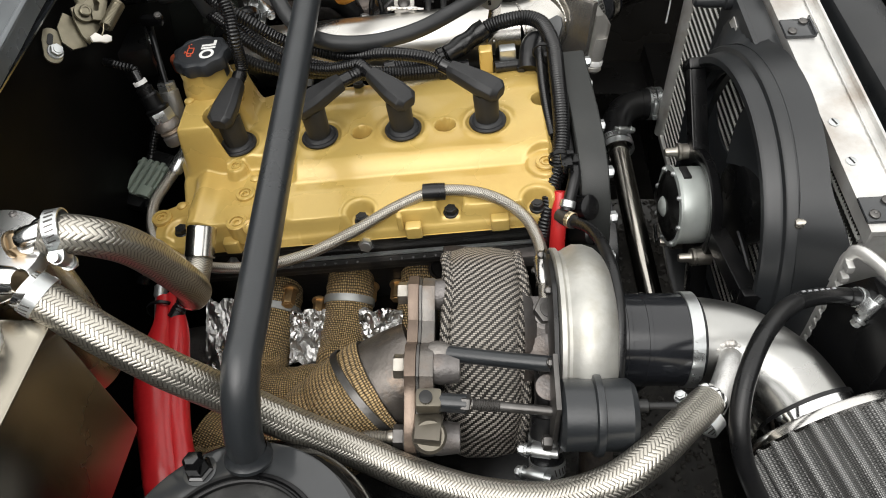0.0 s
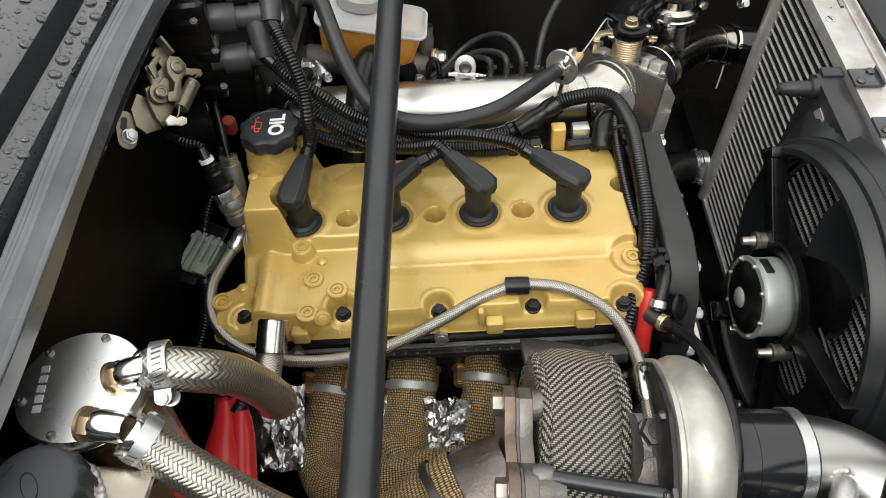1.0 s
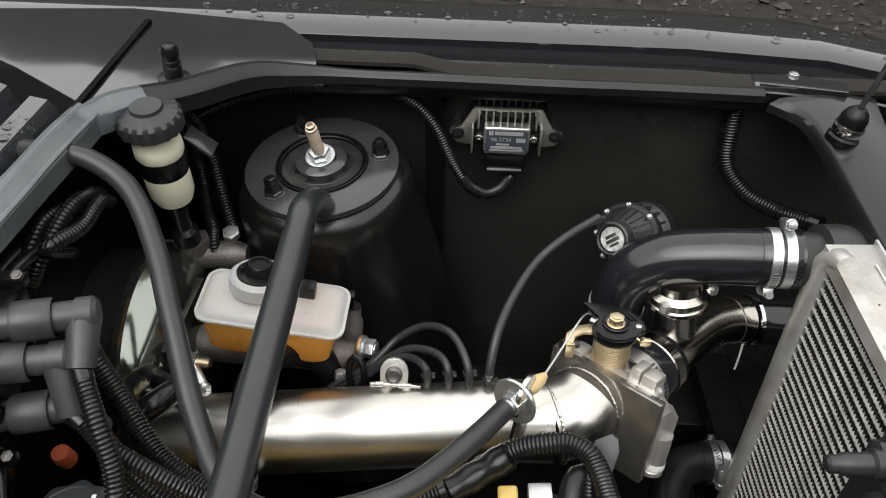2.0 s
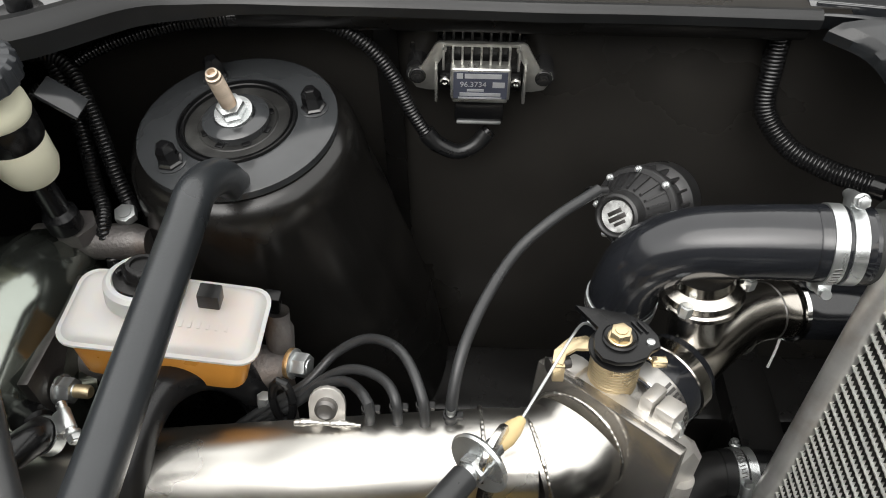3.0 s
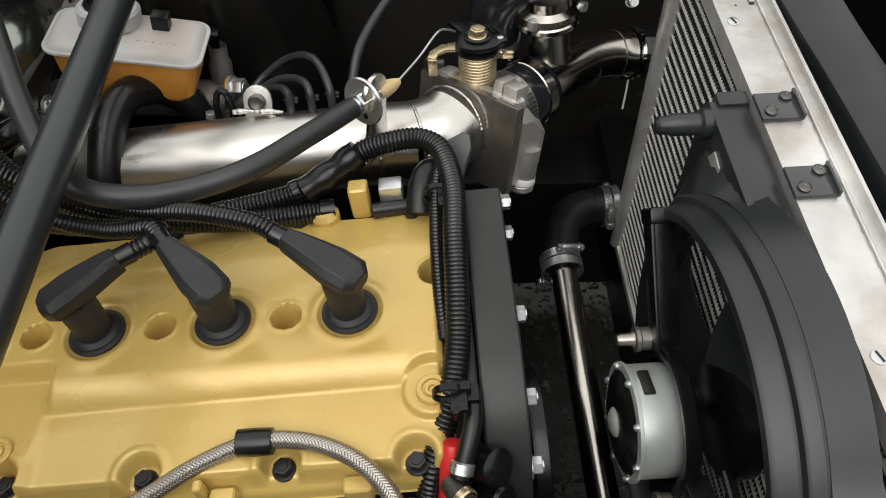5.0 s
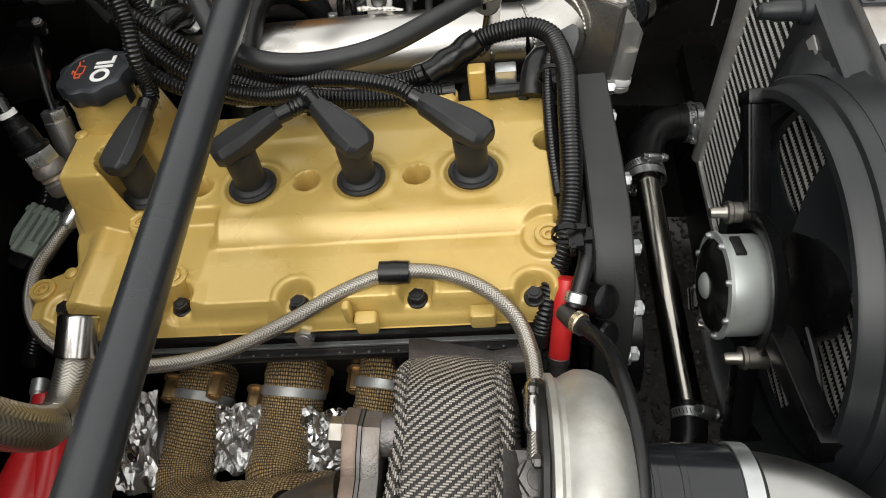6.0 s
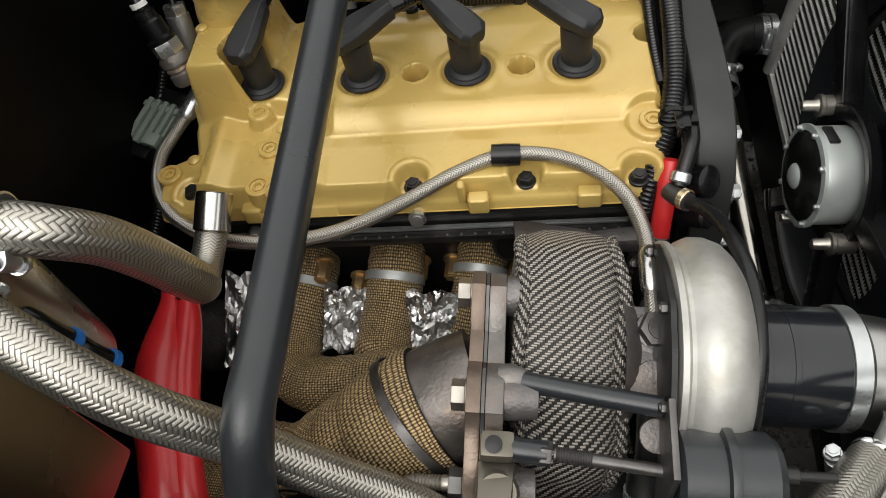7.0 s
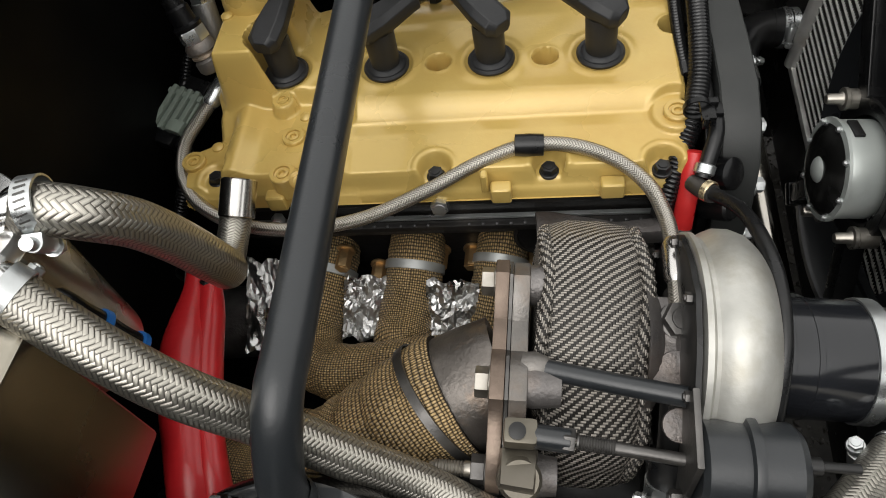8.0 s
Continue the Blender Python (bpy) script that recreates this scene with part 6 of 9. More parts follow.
    for x, y, w, h in ((0.002, 0.009, 0.030, 0.0042), (-0.017, 0.009, 0.005, 0.005), (0.015, 0.001, 0.010, 0.005), (-0.004, -0.0045, 0.014, 0.0022), (0.0, -0.0085, 0.034, 0.003), (0.0, -0.012, 0.036, 0.0016)):
        part("label_bar", box((w, h, 0.0004), lab @ Matrix.Translation((x, y, 0.0005))), SILVER_INK, t, "worn silver print")
    part("plug", box((0.042, 0.020, 0.018), base @ Matrix.Translation((0, -0.0295, 0.010)), 0.003), PLASTIC, t)
    part("plug_lip", box((0.038, 0.0025, 0.020), base @ Matrix.Translation((0, -0.0375, 0.011)), 0.001), ZINC, t, "bright spring clip")
    # its loom, taped where it bends
    cable_conduit("wiring_conduit", [(0.062, 1.072, 0.764), (0.050, 1.066, 0.752), (0.034, 1.062, 0.747), (0.012, 1.064, 0.758), (-0.006, 1.068, 0.785), (-0.022, 1.072, 0.82), (-0.042, 1.074, 0.846), (-0.07, 1.076, 0.862), (-0.11, 1.078, 0.866), (-0.17, 1.074, 0.868), (-0.23, 1.06, 0.87), (-0.30, 1.05, 0.868)], 0.0062, "black corrugated wiring conduit to the ignition module")
    t2 = thing("wiring_tape", (0.034, 1.062, 0.747), "glossy black tape wound round the conduit's bend", "tape")
    part("wrap", tube([(0.060, 1.071, 0.763), (0.050, 1.066, 0.752), (0.034, 1.062, 0.747), (0.016, 1.063, 0.755), (0.006, 1.065, 0.766)], 0.0074, 16, 0.004, shape=lambda s, l: 1 + 0.08 * math.sin(s * 1500)), RUBBER, t2)
    cable_conduit("wiring_conduit", [(-0.14, 1.075, 0.866), (-0.2, 1.07, 0.86), (-0.26, 1.05, 0.846), (-0.31, 1.02, 0.82)], 0.006, "black corrugated wiring conduit beside the far strut tower")
    cable_conduit("wiring_conduit", [(0.12, 1.088, 0.868), (0.2, 1.088, 0.864), (0.27, 1.088, 0.858)], 0.006, "black corrugated wiring conduit under the far fender edge")
    cable_conduit("wiring_conduit", [(0.292, 1.092, 0.868), (0.293, 1.086, 0.83), (0.297, 1.076, 0.79), (0.318, 1.055, 0.768), (0.345, 1.035, 0.762), (0.362, 1.02, 0.764), (0.38, 1.0, 0.77)], 0.0095, "thick black corrugated conduit down the far fender corner", rib=(0.0034, 0.0010))


# ---- brakes and clutch ----
def brake_parts():
    t = thing("brake_booster", (-0.30, 0.86, 0.72), "bright plated round brake booster on the firewall", "brake booster")
    m = along((-0.3135, 0.868, 0.680), (1, 0, 0))
    part("shell", lathe([(0.098, -0.019), (0.100, 0.0), (0.1005, 0.022), (0.1015, 0.024), (0.1065, 0.0265), (0.1065, 0.0315), (0.1025, 0.033), (0.1010, 0.036), (0.0965, 0.046), (0.085, 0.06), (0.06, 0.07), (0.035, 0.074), (0.03, 0.085), (0, 0.085)], m, 72), BOOSTER, t)
    part("check_valve", lathe([(0.012, 0), (0.012, 0.02), (0.009, 0.022), (0.009, 0.04)], along((-0.255, 0.80, 0.72), (0.8, -0.5, 0.2)), 20), PLASTIC, t)
    hose("brake_vacuum_hose", [(-0.232, 0.785, 0.726), (-0.226, 0.772, 0.742), (-0.236, 0.752, 0.748), (-0.255, 0.742, 0.735), (-0.262, 0.738, 0.70), (-0.262, 0.735, 0.65)], 0.011, "thick black rubber vacuum hose at the brake booster")
    hose_clamp((-0.224, 0.778, 0.733), (0.3, 0.4, -0.8), 0.0115, 0.009, 20)
    # fat hose arching in front of the plenum
    arch = hose("breather_hose", [(-0.105, 0.845, 0.64), (-0.115, 0.848, 0.69), (-0.138, 0.840, 0.722), (-0.157, 0.812, 0.740), (-0.165, 0.778, 0.738), (-0.169, 0.748, 0.714), (-0.171, 0.728, 0.688), (-0.173, 0.712, 0.66)], 0.0145, "fat black rubber breather hose arching over the plenum", seg=24)
    part("cuff", tube([(-0.1705, 0.735, 0.698), (-0.171, 0.728, 0.688), (-0.173, 0.712, 0.66)], 0.0149, 24, 0.004), RUBBER, arch, "thicker hose cuff")
    hose_clamp((-0.1714, 0.724, 0.683), (0.06, 0.5, 0.85), 0.0149, 0.010, 200, "bright clamp band round the breather hose")
    # master cylinder and reservoir
    t2 = thing("brake_master_cylinder", (-0.15, 0.862, 0.69), "dark cast brake master cylinder with brass and plated unions", "master cylinder")
    part("bore", lathe([(0.018, 0), (0.018, 0.15), (0.015, 0.165), (0, 0.165)], along((-0.255, 0.862, 0.70), (1, 0, -0.05)), 28), IRON, t2)
    part("end_union", lathe([(0.008, 0), (0.0085, 0.03), (0.006, 0.035), (0.006, 0.06)], along((-0.094, 0.862, 0.693), (0.05, -0.25, -1)), 18), IRON, t2)
    part("port", lathe([(0.010, -0.04), (0.011, 0.0), (0.0085, 0.006), (0.0085, 0.018)], along((-0.094, 0.878, 0.722), (0.05, 0.2, 1)), 20), IRON, t2)
    bolt("union_nut", (-0.080, 0.855, 0.711), (1, -0.25, 0.15), 0.016, 0.012, ZINC, t2, washer=0.0115)
    part("copper_washer", lathe([(0.0115, -0.003), (0.0118, -0.001), (0.0115, 0.0005), (0, 0.0005)], along((-0.081, 0.855, 0.711), (1, -0.25, 0.15)), 24), BRASS, t2)
    bolt("union_nut", (-0.1, 0.834, 0.700), (-0.1, -0.3, -1), 0.010, 0.010, ZINC, t2)
    bolt("mounting_nut", (-0.238, 0.822, 0.718), (1, -0.1, 0.05), 0.016, 0.010, ZINC, t2, washer=0.011)
    part("mounting_stud", lathe([(0.005, 0), (0.005, 0.02), (0.004, 0.022), (0, 0.022)], along((-0.238, 0.822, 0.718), (1, -0.1, 0.05)), 14), YELLOW_ZINC, t2)
    part("mounting_flange", prism([(-0.03, -0.05), (0.03, -0.05), (0.035, 0.05), (-0.035, 0.05)], 0.008, along((-0.25, 0.855, 0.715), (1, 0, 0)), 0.002), STEEL, t2)
    rz = Matrix.Translation((-0.157, 0.8505, 0.768)) @ Matrix.Rotation(radians(8.3), 4, "Y") @ Matrix.Rotation(radians(2), 4, "X")
    t3 = thing("brake_fluid_reservoir", (-0.156, 0.866, 0.72), "milky plastic brake fluid reservoir half full of amber fluid", "fluid reservoir")

    def rounded(w, d, r):
        pts = []
        for cx, cy, a in ((w - r, d - r, 0), (-w + r, d - r, 90), (-w + r, -d + r, 180), (w - r, -d + r, 270)):
            pts += circle(r, 6, cx, cy, a, a + 90)
        return pts
    part("lid", loft([(rounded(0.0645, 0.031, 0.012), 0.0), (rounded(0.0655, 0.032, 0.013), 0.001), (rounded(0.0655, 0.032, 0.013), 0.0032), (rounded(0.0628, 0.0293, 0.0115), 0.0036), (rounded(0.0608, 0.0275, 0.0115), 0.0062), (rounded(0.0585, 0.0255, 0.0115), 0.0082), (rounded(0.055, 0.0225, 0.0115), 0.0095), (rounded(0.047, 0.016, 0.0115), 0.0100)], rz), WAX, t3)
    part("fluid_body", loft([(rounded(0.048, 0.024, 0.010), -0.044), (rounded(0.055, 0.028, 0.010), -0.036), (rounded(0.0585, 0.0285, 0.010), -0.012), (rounded(0.0595, 0.0292, 0.010), -0.0005)], rz), FLUID, t3, "amber fluid seen through the lower half")
    part("fluid_level", loft([(rounded(0.026, 0.0225, 0.010), 0.002), (rounded(0.026, 0.0225, 0.010), 0.0055), (rounded(0.022, 0.019, 0.010), 0.0068)], rz @ Matrix.Translation((0.029, 0.0, 0.0))), FLUID, t3, "amber fluid showing through the lid")
    cm = rz @ Matrix.Translation((-0.017, 0.012, 0.0085)) @ Matrix.Rotation(radians(-10), 4, "X")
    part("neck", lathe([(0.026, 0.0), (0.026, 0.012), (0.0235, 0.0145), (0.0205, 0.015), (0.020, 0.013), (0, 0.013)], cm, 40), WAX, t3)
    part("float_cap", lathe([(0.0195, 0.013), (0.0195, 0.016), (0.013, 0.0165), (0.012, 0.024), (0.0105, 0.026), (0.008, 0.026), (0.0075, 0.024), (0, 0.024)], cm, 36), PLASTIC, t3, "black cap insert")
    part("terminal", lathe([(0.0017, 0.016), (0.0017, 0.021), (0, 0.0212)], cm @ Matrix.Translation((-0.015, -0.003, 0)), 10), PLASTIC, t3)
    part("clip", box((0.015, 0.012, 0.014), rz @ Matrix.Translation((0.027, 0.010, 0.0165)), 0.0015), PLASTIC, t3, "black square clip")
    part("clip", box((0.012, 0.010, 0.018), rz @ Matrix.Translation((0.062, 0.038, -0.02)), 0.0015), PLASTIC, t3, "black clip")
    for x, w in ((0.016, 0.004), (0.022, 0.003), (0.028, 0.003), (0.034, 0.003), (0.040, 0.003), (0.046, 0.003)):
        part("embossed_mark", box((w * 0.7, 0.005, 0.0006), rz @ Matrix.Translation((x - 0.004, -0.010, 0.0102))), WAX, t3)
    # clutch reservoir
    ax = Vector((-0.02, 0.10, -1))
    m = along((-0.262, 0.925, 0.912), ax)
    t4 = thing("clutch_fluid_reservoir", (-0.268, 0.955, 0.80), "cream plastic clutch fluid reservoir with a black ribbed cap and strap", "fluid reservoir")

    def knurl(a, r):
        return r * (1 + 0.02 * (1 if math.sin(18 * a) > 0 else -1)) if r > 0.0255 else r
    part("cap", lathe([(0.0, -0.012), (0.013, -0.012), (0.014, -0.009), (0.016, -0.008), (0.025, -0.006), (0.0275, -0.003), (0.0275, 0.009), (0.025, 0.011), (0, 0.011)], m, 108, wave=knurl), CAP_PLASTIC, t4)
    part("neck", lathe([(0.0185, 0.010), (0.0185, 0.022), (0.021, 0.026), (0.0215, 0.035), (0.0195, 0.040)], m, 36), CREAM, t4)
    part("strap", lathe([(0.0205, 0.038), (0.0212, 0.040), (0.0212, 0.056), (0.0205, 0.058)], m, 36), PLASTIC, t4)
    part("bowl", lathe([(0.0195, 0.055), (0.0205, 0.058), (0.0205, 0.082), (0.017, 0.092), (0.010, 0.095), (0, 0.095)], m, 36), CREAM, t4)
    part("outlet_hose", lathe([(0.009, 0.093), (0.009, 0.13), (0.013, 0.135), (0.013, 0.15)], m, 24), RUBBER, t4)
    part("bracket", box((0.03, 0.022, 0.003), Matrix.Translation((-0.238, 0.962, 0.866)) @ Matrix.Rotation(radians(40), 4, "Y"), 0.001), PLATE_PAINT, t4)
    t5 = thing("clutch_master_cylinder", (-0.262, 0.95, 0.73), "dark cast clutch master cylinder beside the booster", "master cylinder")
    part("bore", lathe([(0.014, 0), (0.015, 0.08), (0.011, 0.09), (0, 0.09)], along((-0.30, 0.946, 0.738), (1, 0.02, 0)), 24), IRON, t5)
    part("port", lathe([(0.017, 0.0), (0.017, 0.012), (0, 0.012)], along((-0.262, 0.945, 0.748), (0, 0, 1)), 6), IRON, t5)
    bolt("union_nut", (-0.228, 0.962, 0.752), (0, -0.3, 1), 0.016, 0.008, ZINC, t5)
    cable_conduit("wiring_conduit", [(-0.30, 1.03, 0.86), (-0.27, 1.03, 0.85), (-0.252, 1.01, 0.82), (-0.238, 0.985, 0.78), (-0.226, 0.968, 0.752)], 0.0062, "black corrugated conduit to the clutch cylinder")
    cable_conduit("wiring_conduit", [(-0.31, 1.04, 0.868), (-0.285, 1.035, 0.856), (-0.266, 1.01, 0.81), (-0.255, 0.98, 0.77), (-0.247, 0.965, 0.758), (-0.242, 0.945, 0.75), (-0.238, 0.935, 0.72)], 0.0062, "black corrugated conduit beside the clutch cylinder")


def loft(sections, m):
    """A skin over stacked outlines, each (outline, height)."""
    bm = bmesh.new()
    rings = [[bm.verts.new(m @ Vector((x, y, h))) for x, y in o] for o, h in sections]
    for a, b in zip(rings, rings[1:]):
        for k in range(len(a)):
            j = (k + 1) % len(a)
            bm.faces.new((a[k], a[j], b[j], b[k]))
    bm.faces.new(list(reversed(rings[0])))
    bm.faces.new(rings[-1])
    return bm


# ---- ignition coils, latch and sensors by the firewall ----
def firewall_things():
    t = thing("ignition_coil_pack", (-0.31, 0.71, 0.80), "black plastic ignition coil pack with grey rubber boots on the firewall", "ignition coil")
    part("case", box((0.05, 0.085, 0.075), Matrix.Translation((-0.318, 0.705, 0.862)) @ Matrix.Rotation(radians(12), 4, "Z"), 0.008, seg=3), PLASTIC, t)
    part("case_step", box((0.022, 0.03, 0.022), Matrix.Translation((-0.293, 0.722, 0.884)), 0.004), PLASTIC, t)
    part("case_step", box((0.022, 0.03, 0.022), Matrix.Translation((-0.297, 0.69, 0.866)), 0.004), PLASTIC, t)
    for k, (a, b, dn) in enumerate((((-0.2885, 0.702, 0.892), (-0.2365, 0.718, 0.889), (-0.2335, 0.690, 0.867)), ((-0.302, 0.684, 0.872), (-0.250, 0.696, 0.870), (-0.2405, 0.675, 0.840)), ((-0.292, 0.672, 0.836), (-0.246, 0.684, 0.836), (-0.242, 0.692, 0.80)))):
        a, b, dn = Vector(a), Vector(b), Vector(dn)
        bt = part("boot", tube([a, a.lerp(b, 0.4), b], 0.0100, 22, 0.005), COIL_BOOT, t, "grey rubber coil boot")
        part("boot_collar", lathe([(0.0128, -0.004), (0.0135, -0.002), (0.0135, 0.018), (0.0125, 0.02)], along(a.lerp(b, 0.32), b - a), 26), COIL_BOOT, bt)
        part("boot_end", lathe([(0.0115, -0.004), (0.0115, 0.006), (0.009, 0.009), (0, 0.009)], along(b, b - a), 24), COIL_BOOT, bt)
        part("boot_leg", tube([b, b.lerp(dn, 0.5), dn], 0.0108, 20, 0.005, shape=lambda s, l: 1.0 - 0.15 * s / l), COIL_BOOT, bt)
    for p in ((-0.302, 0.662, 0.880), (-0.292, 0.668, 0.845), (-0.29, 0.735, 0.90), (-0.288, 0.655, 0.815)):
        part("terminal", box((0.022, 0.010, 0.010), Matrix.Translation(p), 0.003), PLASTIC, t)
        bolt("terminal_nut", Vector(p) + Vector((0.008, -0.002, 0.005)), (0.2, -0.3, 1), 0.007, 0.004, STEEL, t)
    # plug leads in corrugated sleeves
    L = "black corrugated plug lead sleeve from coil pack to plug boot"
    t1, t2, t3, t4 = TIPS
    def lead(pts):
        cable_conduit("plug_lead", pts, 0.0066, L, group="plug leads", category="plug lead")
    lead([t1, t1 + Vector((0.003, 0.016, 0.006)), (-0.199, 0.624, 0.812), (-0.203, 0.640, 0.832), (-0.213, 0.657, 0.852), (-0.2235, 0.674, 0.861), (-0.2335, 0.690, 0.868)])
    lead([t4, t4 + Vector((-0.022, 0.010, 0.006)), (-0.050, 0.626, 0.793), (-0.094, 0.640, 0.780), (-0.128, 0.646, 0.784), (-0.160, 0.648, 0.795), (-0.190, 0.652, 0.815), (-0.216, 0.660, 0.827), (-0.230, 0.669, 0.834), (-0.2405, 0.675, 0.841)])
    lead([t3, t3 + Vector((-0.012, 0.014, 0.001)), (-0.085, 0.622, 0.782), (-0.118, 0.632, 0.770), (-0.155, 0.640, 0.772), (-0.190, 0.652, 0.785), (-0.220, 0.672, 0.796), (-0.242, 0.69, 0.80)])
    lead([t2, t2 + Vector((0.012, 0.008, 0.001)), (-0.080, 0.612, 0.780), (-0.080, 0.630, 0.770), (-0.10, 0.643, 0.758), (-0.15, 0.648, 0.754), (-0.195, 0.652, 0.762), (-0.235, 0.67, 0.775)])
    tb = thing("loom_bracket", (0.126, 0.728, 0.735), "dark grey plastic bracket beside the loom on the plenum", "bracket")
    tn = Vector((-0.30, -0.62, 0.72)).normalized()
    tx = Vector((0.90, -0.42, 0.0)).normalized()
    tx = (tx - tn * tx.dot(tn)).normalized()
    tbm = Matrix.Translation((0.1265, 0.7285, 0.752)) @ Matrix((tx, tn.cross(tx), tn)).transposed().to_4x4()
    part("plate", prism([(-0.009, -0.034), (0.011, -0.034), (0.011, 0.002), (0.007, 0.011), (0.001, 0.0125), (-0.009, 0.003)], 0.007, tbm @ Matrix.Translation((0, 0, -0.004)), 0.0015), COIL_BOOT, tb)
    part("rib", box((0.003, 0.026, 0.004), tbm @ Matrix.Translation((-0.004, -0.016, 0.004)), 0.001), COIL_BOOT, tb)
    # main looms
    W = "black corrugated wiring loom behind the valve cover"
    cable_conduit("wiring_loom", [(-0.26, 0.735, 0.84), (-0.235, 0.715, 0.80), (-0.205, 0.69, 0.768), (-0.16, 0.672, 0.752), (-0.11, 0.665, 0.742), (-0.04, 0.668, 0.735), (0.03, 0.68, 0.733)], 0.0085, W)
    cable_conduit("wiring_loom", [(-0.06, 0.676, 0.734), (-0.005, 0.691, 0.738), (0.018, 0.702, 0.742), (0.035, 0.710, 0.750), (0.055, 0.718, 0.760), (0.075, 0.720, 0.766), (0.095, 0.720, 0.769), (0.109, 0.712, 0.769), (0.115, 0.700, 0.768), (0.119, 0.682, 0.768), (0.121, 0.66, 0.769), (0.1205, 0.62, 0.768), (0.121, 0.575, 0.760), (0.120, 0.546, 0.751), (0.1155, 0.518, 0.741), (0.109, 0.498, 0.728), (0.103, 0.478, 0.713), (0.100, 0.466, 0.69)], 0.0085, "black corrugated wiring loom over the plenum and along the belt cover")
    hose("elbow_hose", [(0.114, 0.702, 0.750), (0.108, 0.703, 0.752), (0.101, 0.698, 0.752), (0.097, 0.685, 0.748), (0.096, 0.668, 0.738)], 0.0105, "short black rubber elbow hose under the loom", seg=20)
    tape = thing("loom_tape", (0.03, 0.705, 0.745), "glossy black tape wound unevenly round the wiring loom", "tape")
    part("wrap", tube([(-0.002, 0.6925, 0.7385), (0.018, 0.702, 0.742), (0.035, 0.710, 0.750), (0.050, 0.7165, 0.758)], 0.0092, 18, 0.0015, shape=lambda s, l: 1 + 0.05 * math.sin(s * 520) + 0.03 * math.sin(s * 1310 + 1)), CONDUIT, tape)
    cable_conduit("wiring_loom", [(0.112, 0.705, 0.758), (0.1085, 0.68, 0.756), (0.108, 0.64, 0.752), (0.110, 0.59, 0.748), (0.113, 0.555, 0.746)], 0.0052, "thin black corrugated loom beside the thick one")
    tp = thing("wiring_tape", (0.03, 0.70, 0.75), "wrinkled glossy black tape on the loom's branch", "tape")
    part("wrap", tube([(0.008, 0.692, 0.742), (0.03, 0.702, 0.752), (0.05, 0.710, 0.764)], 0.0108, 18, 0.004, shape=lambda s, l: 1 + 0.07 * math.sin(s * 1300)), RUBBER, tp)
    part("wrap", tube([(0.060, 0.675, 0.737), (0.095, 0.682, 0.737), (0.112, 0.69, 0.742)], 0.006, 14, 0.005), CONDUIT, tp)
    # cluster of lines on the firewall's far side
    for k, (x, y, r, rib) in enumerate(((-0.312, 0.79, 0.0062, (0.0042, 0.0013)), (-0.302, 0.81, 0.0062, (0.0042, 0.0013)), (-0.318, 0.765, 0.0042, None), (-0.306, 0.775, 0.0042, None), (-0.290, 0.80, 0.006, (0.0042, 0.0013)))):
        pts = [(x - 0.02, y - 0.05 + 0.02 * k, 0.84), (x, y - 0.02, 0.872 + 0.004 * k), (x + 0.004, y + 0.02, 0.888 - 0.003 * k), (x, y + 0.06, 0.870), (x - 0.015, y + 0.10, 0.84)]
        if rib:
            cable_conduit("wiring_conduit", pts, r, "black corrugated conduit looping beside the firewall", rib=rib)
        else:
            hose("fuel_hose", pts, r, "thin black rubber line looping beside the firewall", seg=12)
    # bonnet latch
    t5 = thing("bonnet_latch", (-0.325, 0.585, 0.83), "dull olive-plated bonnet latch with hook, rivets and coil spring", "bonnet latch")
    lu, lv = Vector((0.682, 0.0, -0.731)), Vector((0.205, 0.960, 0.1915))
    lm = Matrix.Translation((-0.2955, 0.5655, 0.868)) @ Matrix((lu, lv, lu.cross(lv))).transposed().to_4x4()

    def level(w):
        return lm @ Matrix.Translation((0, 0, w))
    part("rear_plate", prism([(-0.026, 0.0475), (-0.020, 0.046), (-0.008, 0.040), (-0.003, 0.034), (0.003, 0.018), (0.0025, -0.015), (-0.006, -0.012), (-0.016, -0.004), (-0.024, 0.005), (-0.021, 0.011), (-0.0315, 0.021), (-0.030, 0.027), (-0.0225, 0.021), (-0.020, 0.031), (-0.032, 0.035), (-0.0315, 0.043)], 0.0028, level(-0.006), 0.0007), DULL_ZINC, t5)
    part("claw", prism([(-0.021, 0.039), (-0.014, 0.044), (-0.006, 0.042), (-0.003, 0.035), (-0.004, 0.027), (0.001, 0.016), (0.0005, 0.007), (-0.0055, 0.003), (-0.0095, 0.009), (-0.0055, 0.014), (-0.0075, 0.021), (-0.016, 0.025), (-0.0205, 0.032)], 0.0030, level(0.001), 0.0007), DULL_ZINC, t5)
    part("pawl", prism(circle(0.0085, 12, -0.0137, 0.0058, 150, 390) + [(-0.0095, 0.016), (-0.013, 0.022), (-0.0165, 0.020), (-0.018, 0.012)], 0.0030, level(-0.001), 0.0007), DULL_ZINC, t5)
    part("guide_horn", prism([(-0.0315, 0.019), (-0.0225, 0.013), (-0.0205, 0.017), (-0.026, 0.023), (-0.026, 0.033), (-0.030, 0.033)], 0.0025, level(0.002), 0.0006), DULL_ZINC, t5)
    part("folded_top", box((0.016, 0.0025, 0.011), level(0.0) @ Matrix.Translation((-0.0265, 0.0465, 0.0)) @ Matrix.Rotation(radians(-20), 4, "Z"), 0.0007), DULL_ZINC, t5)
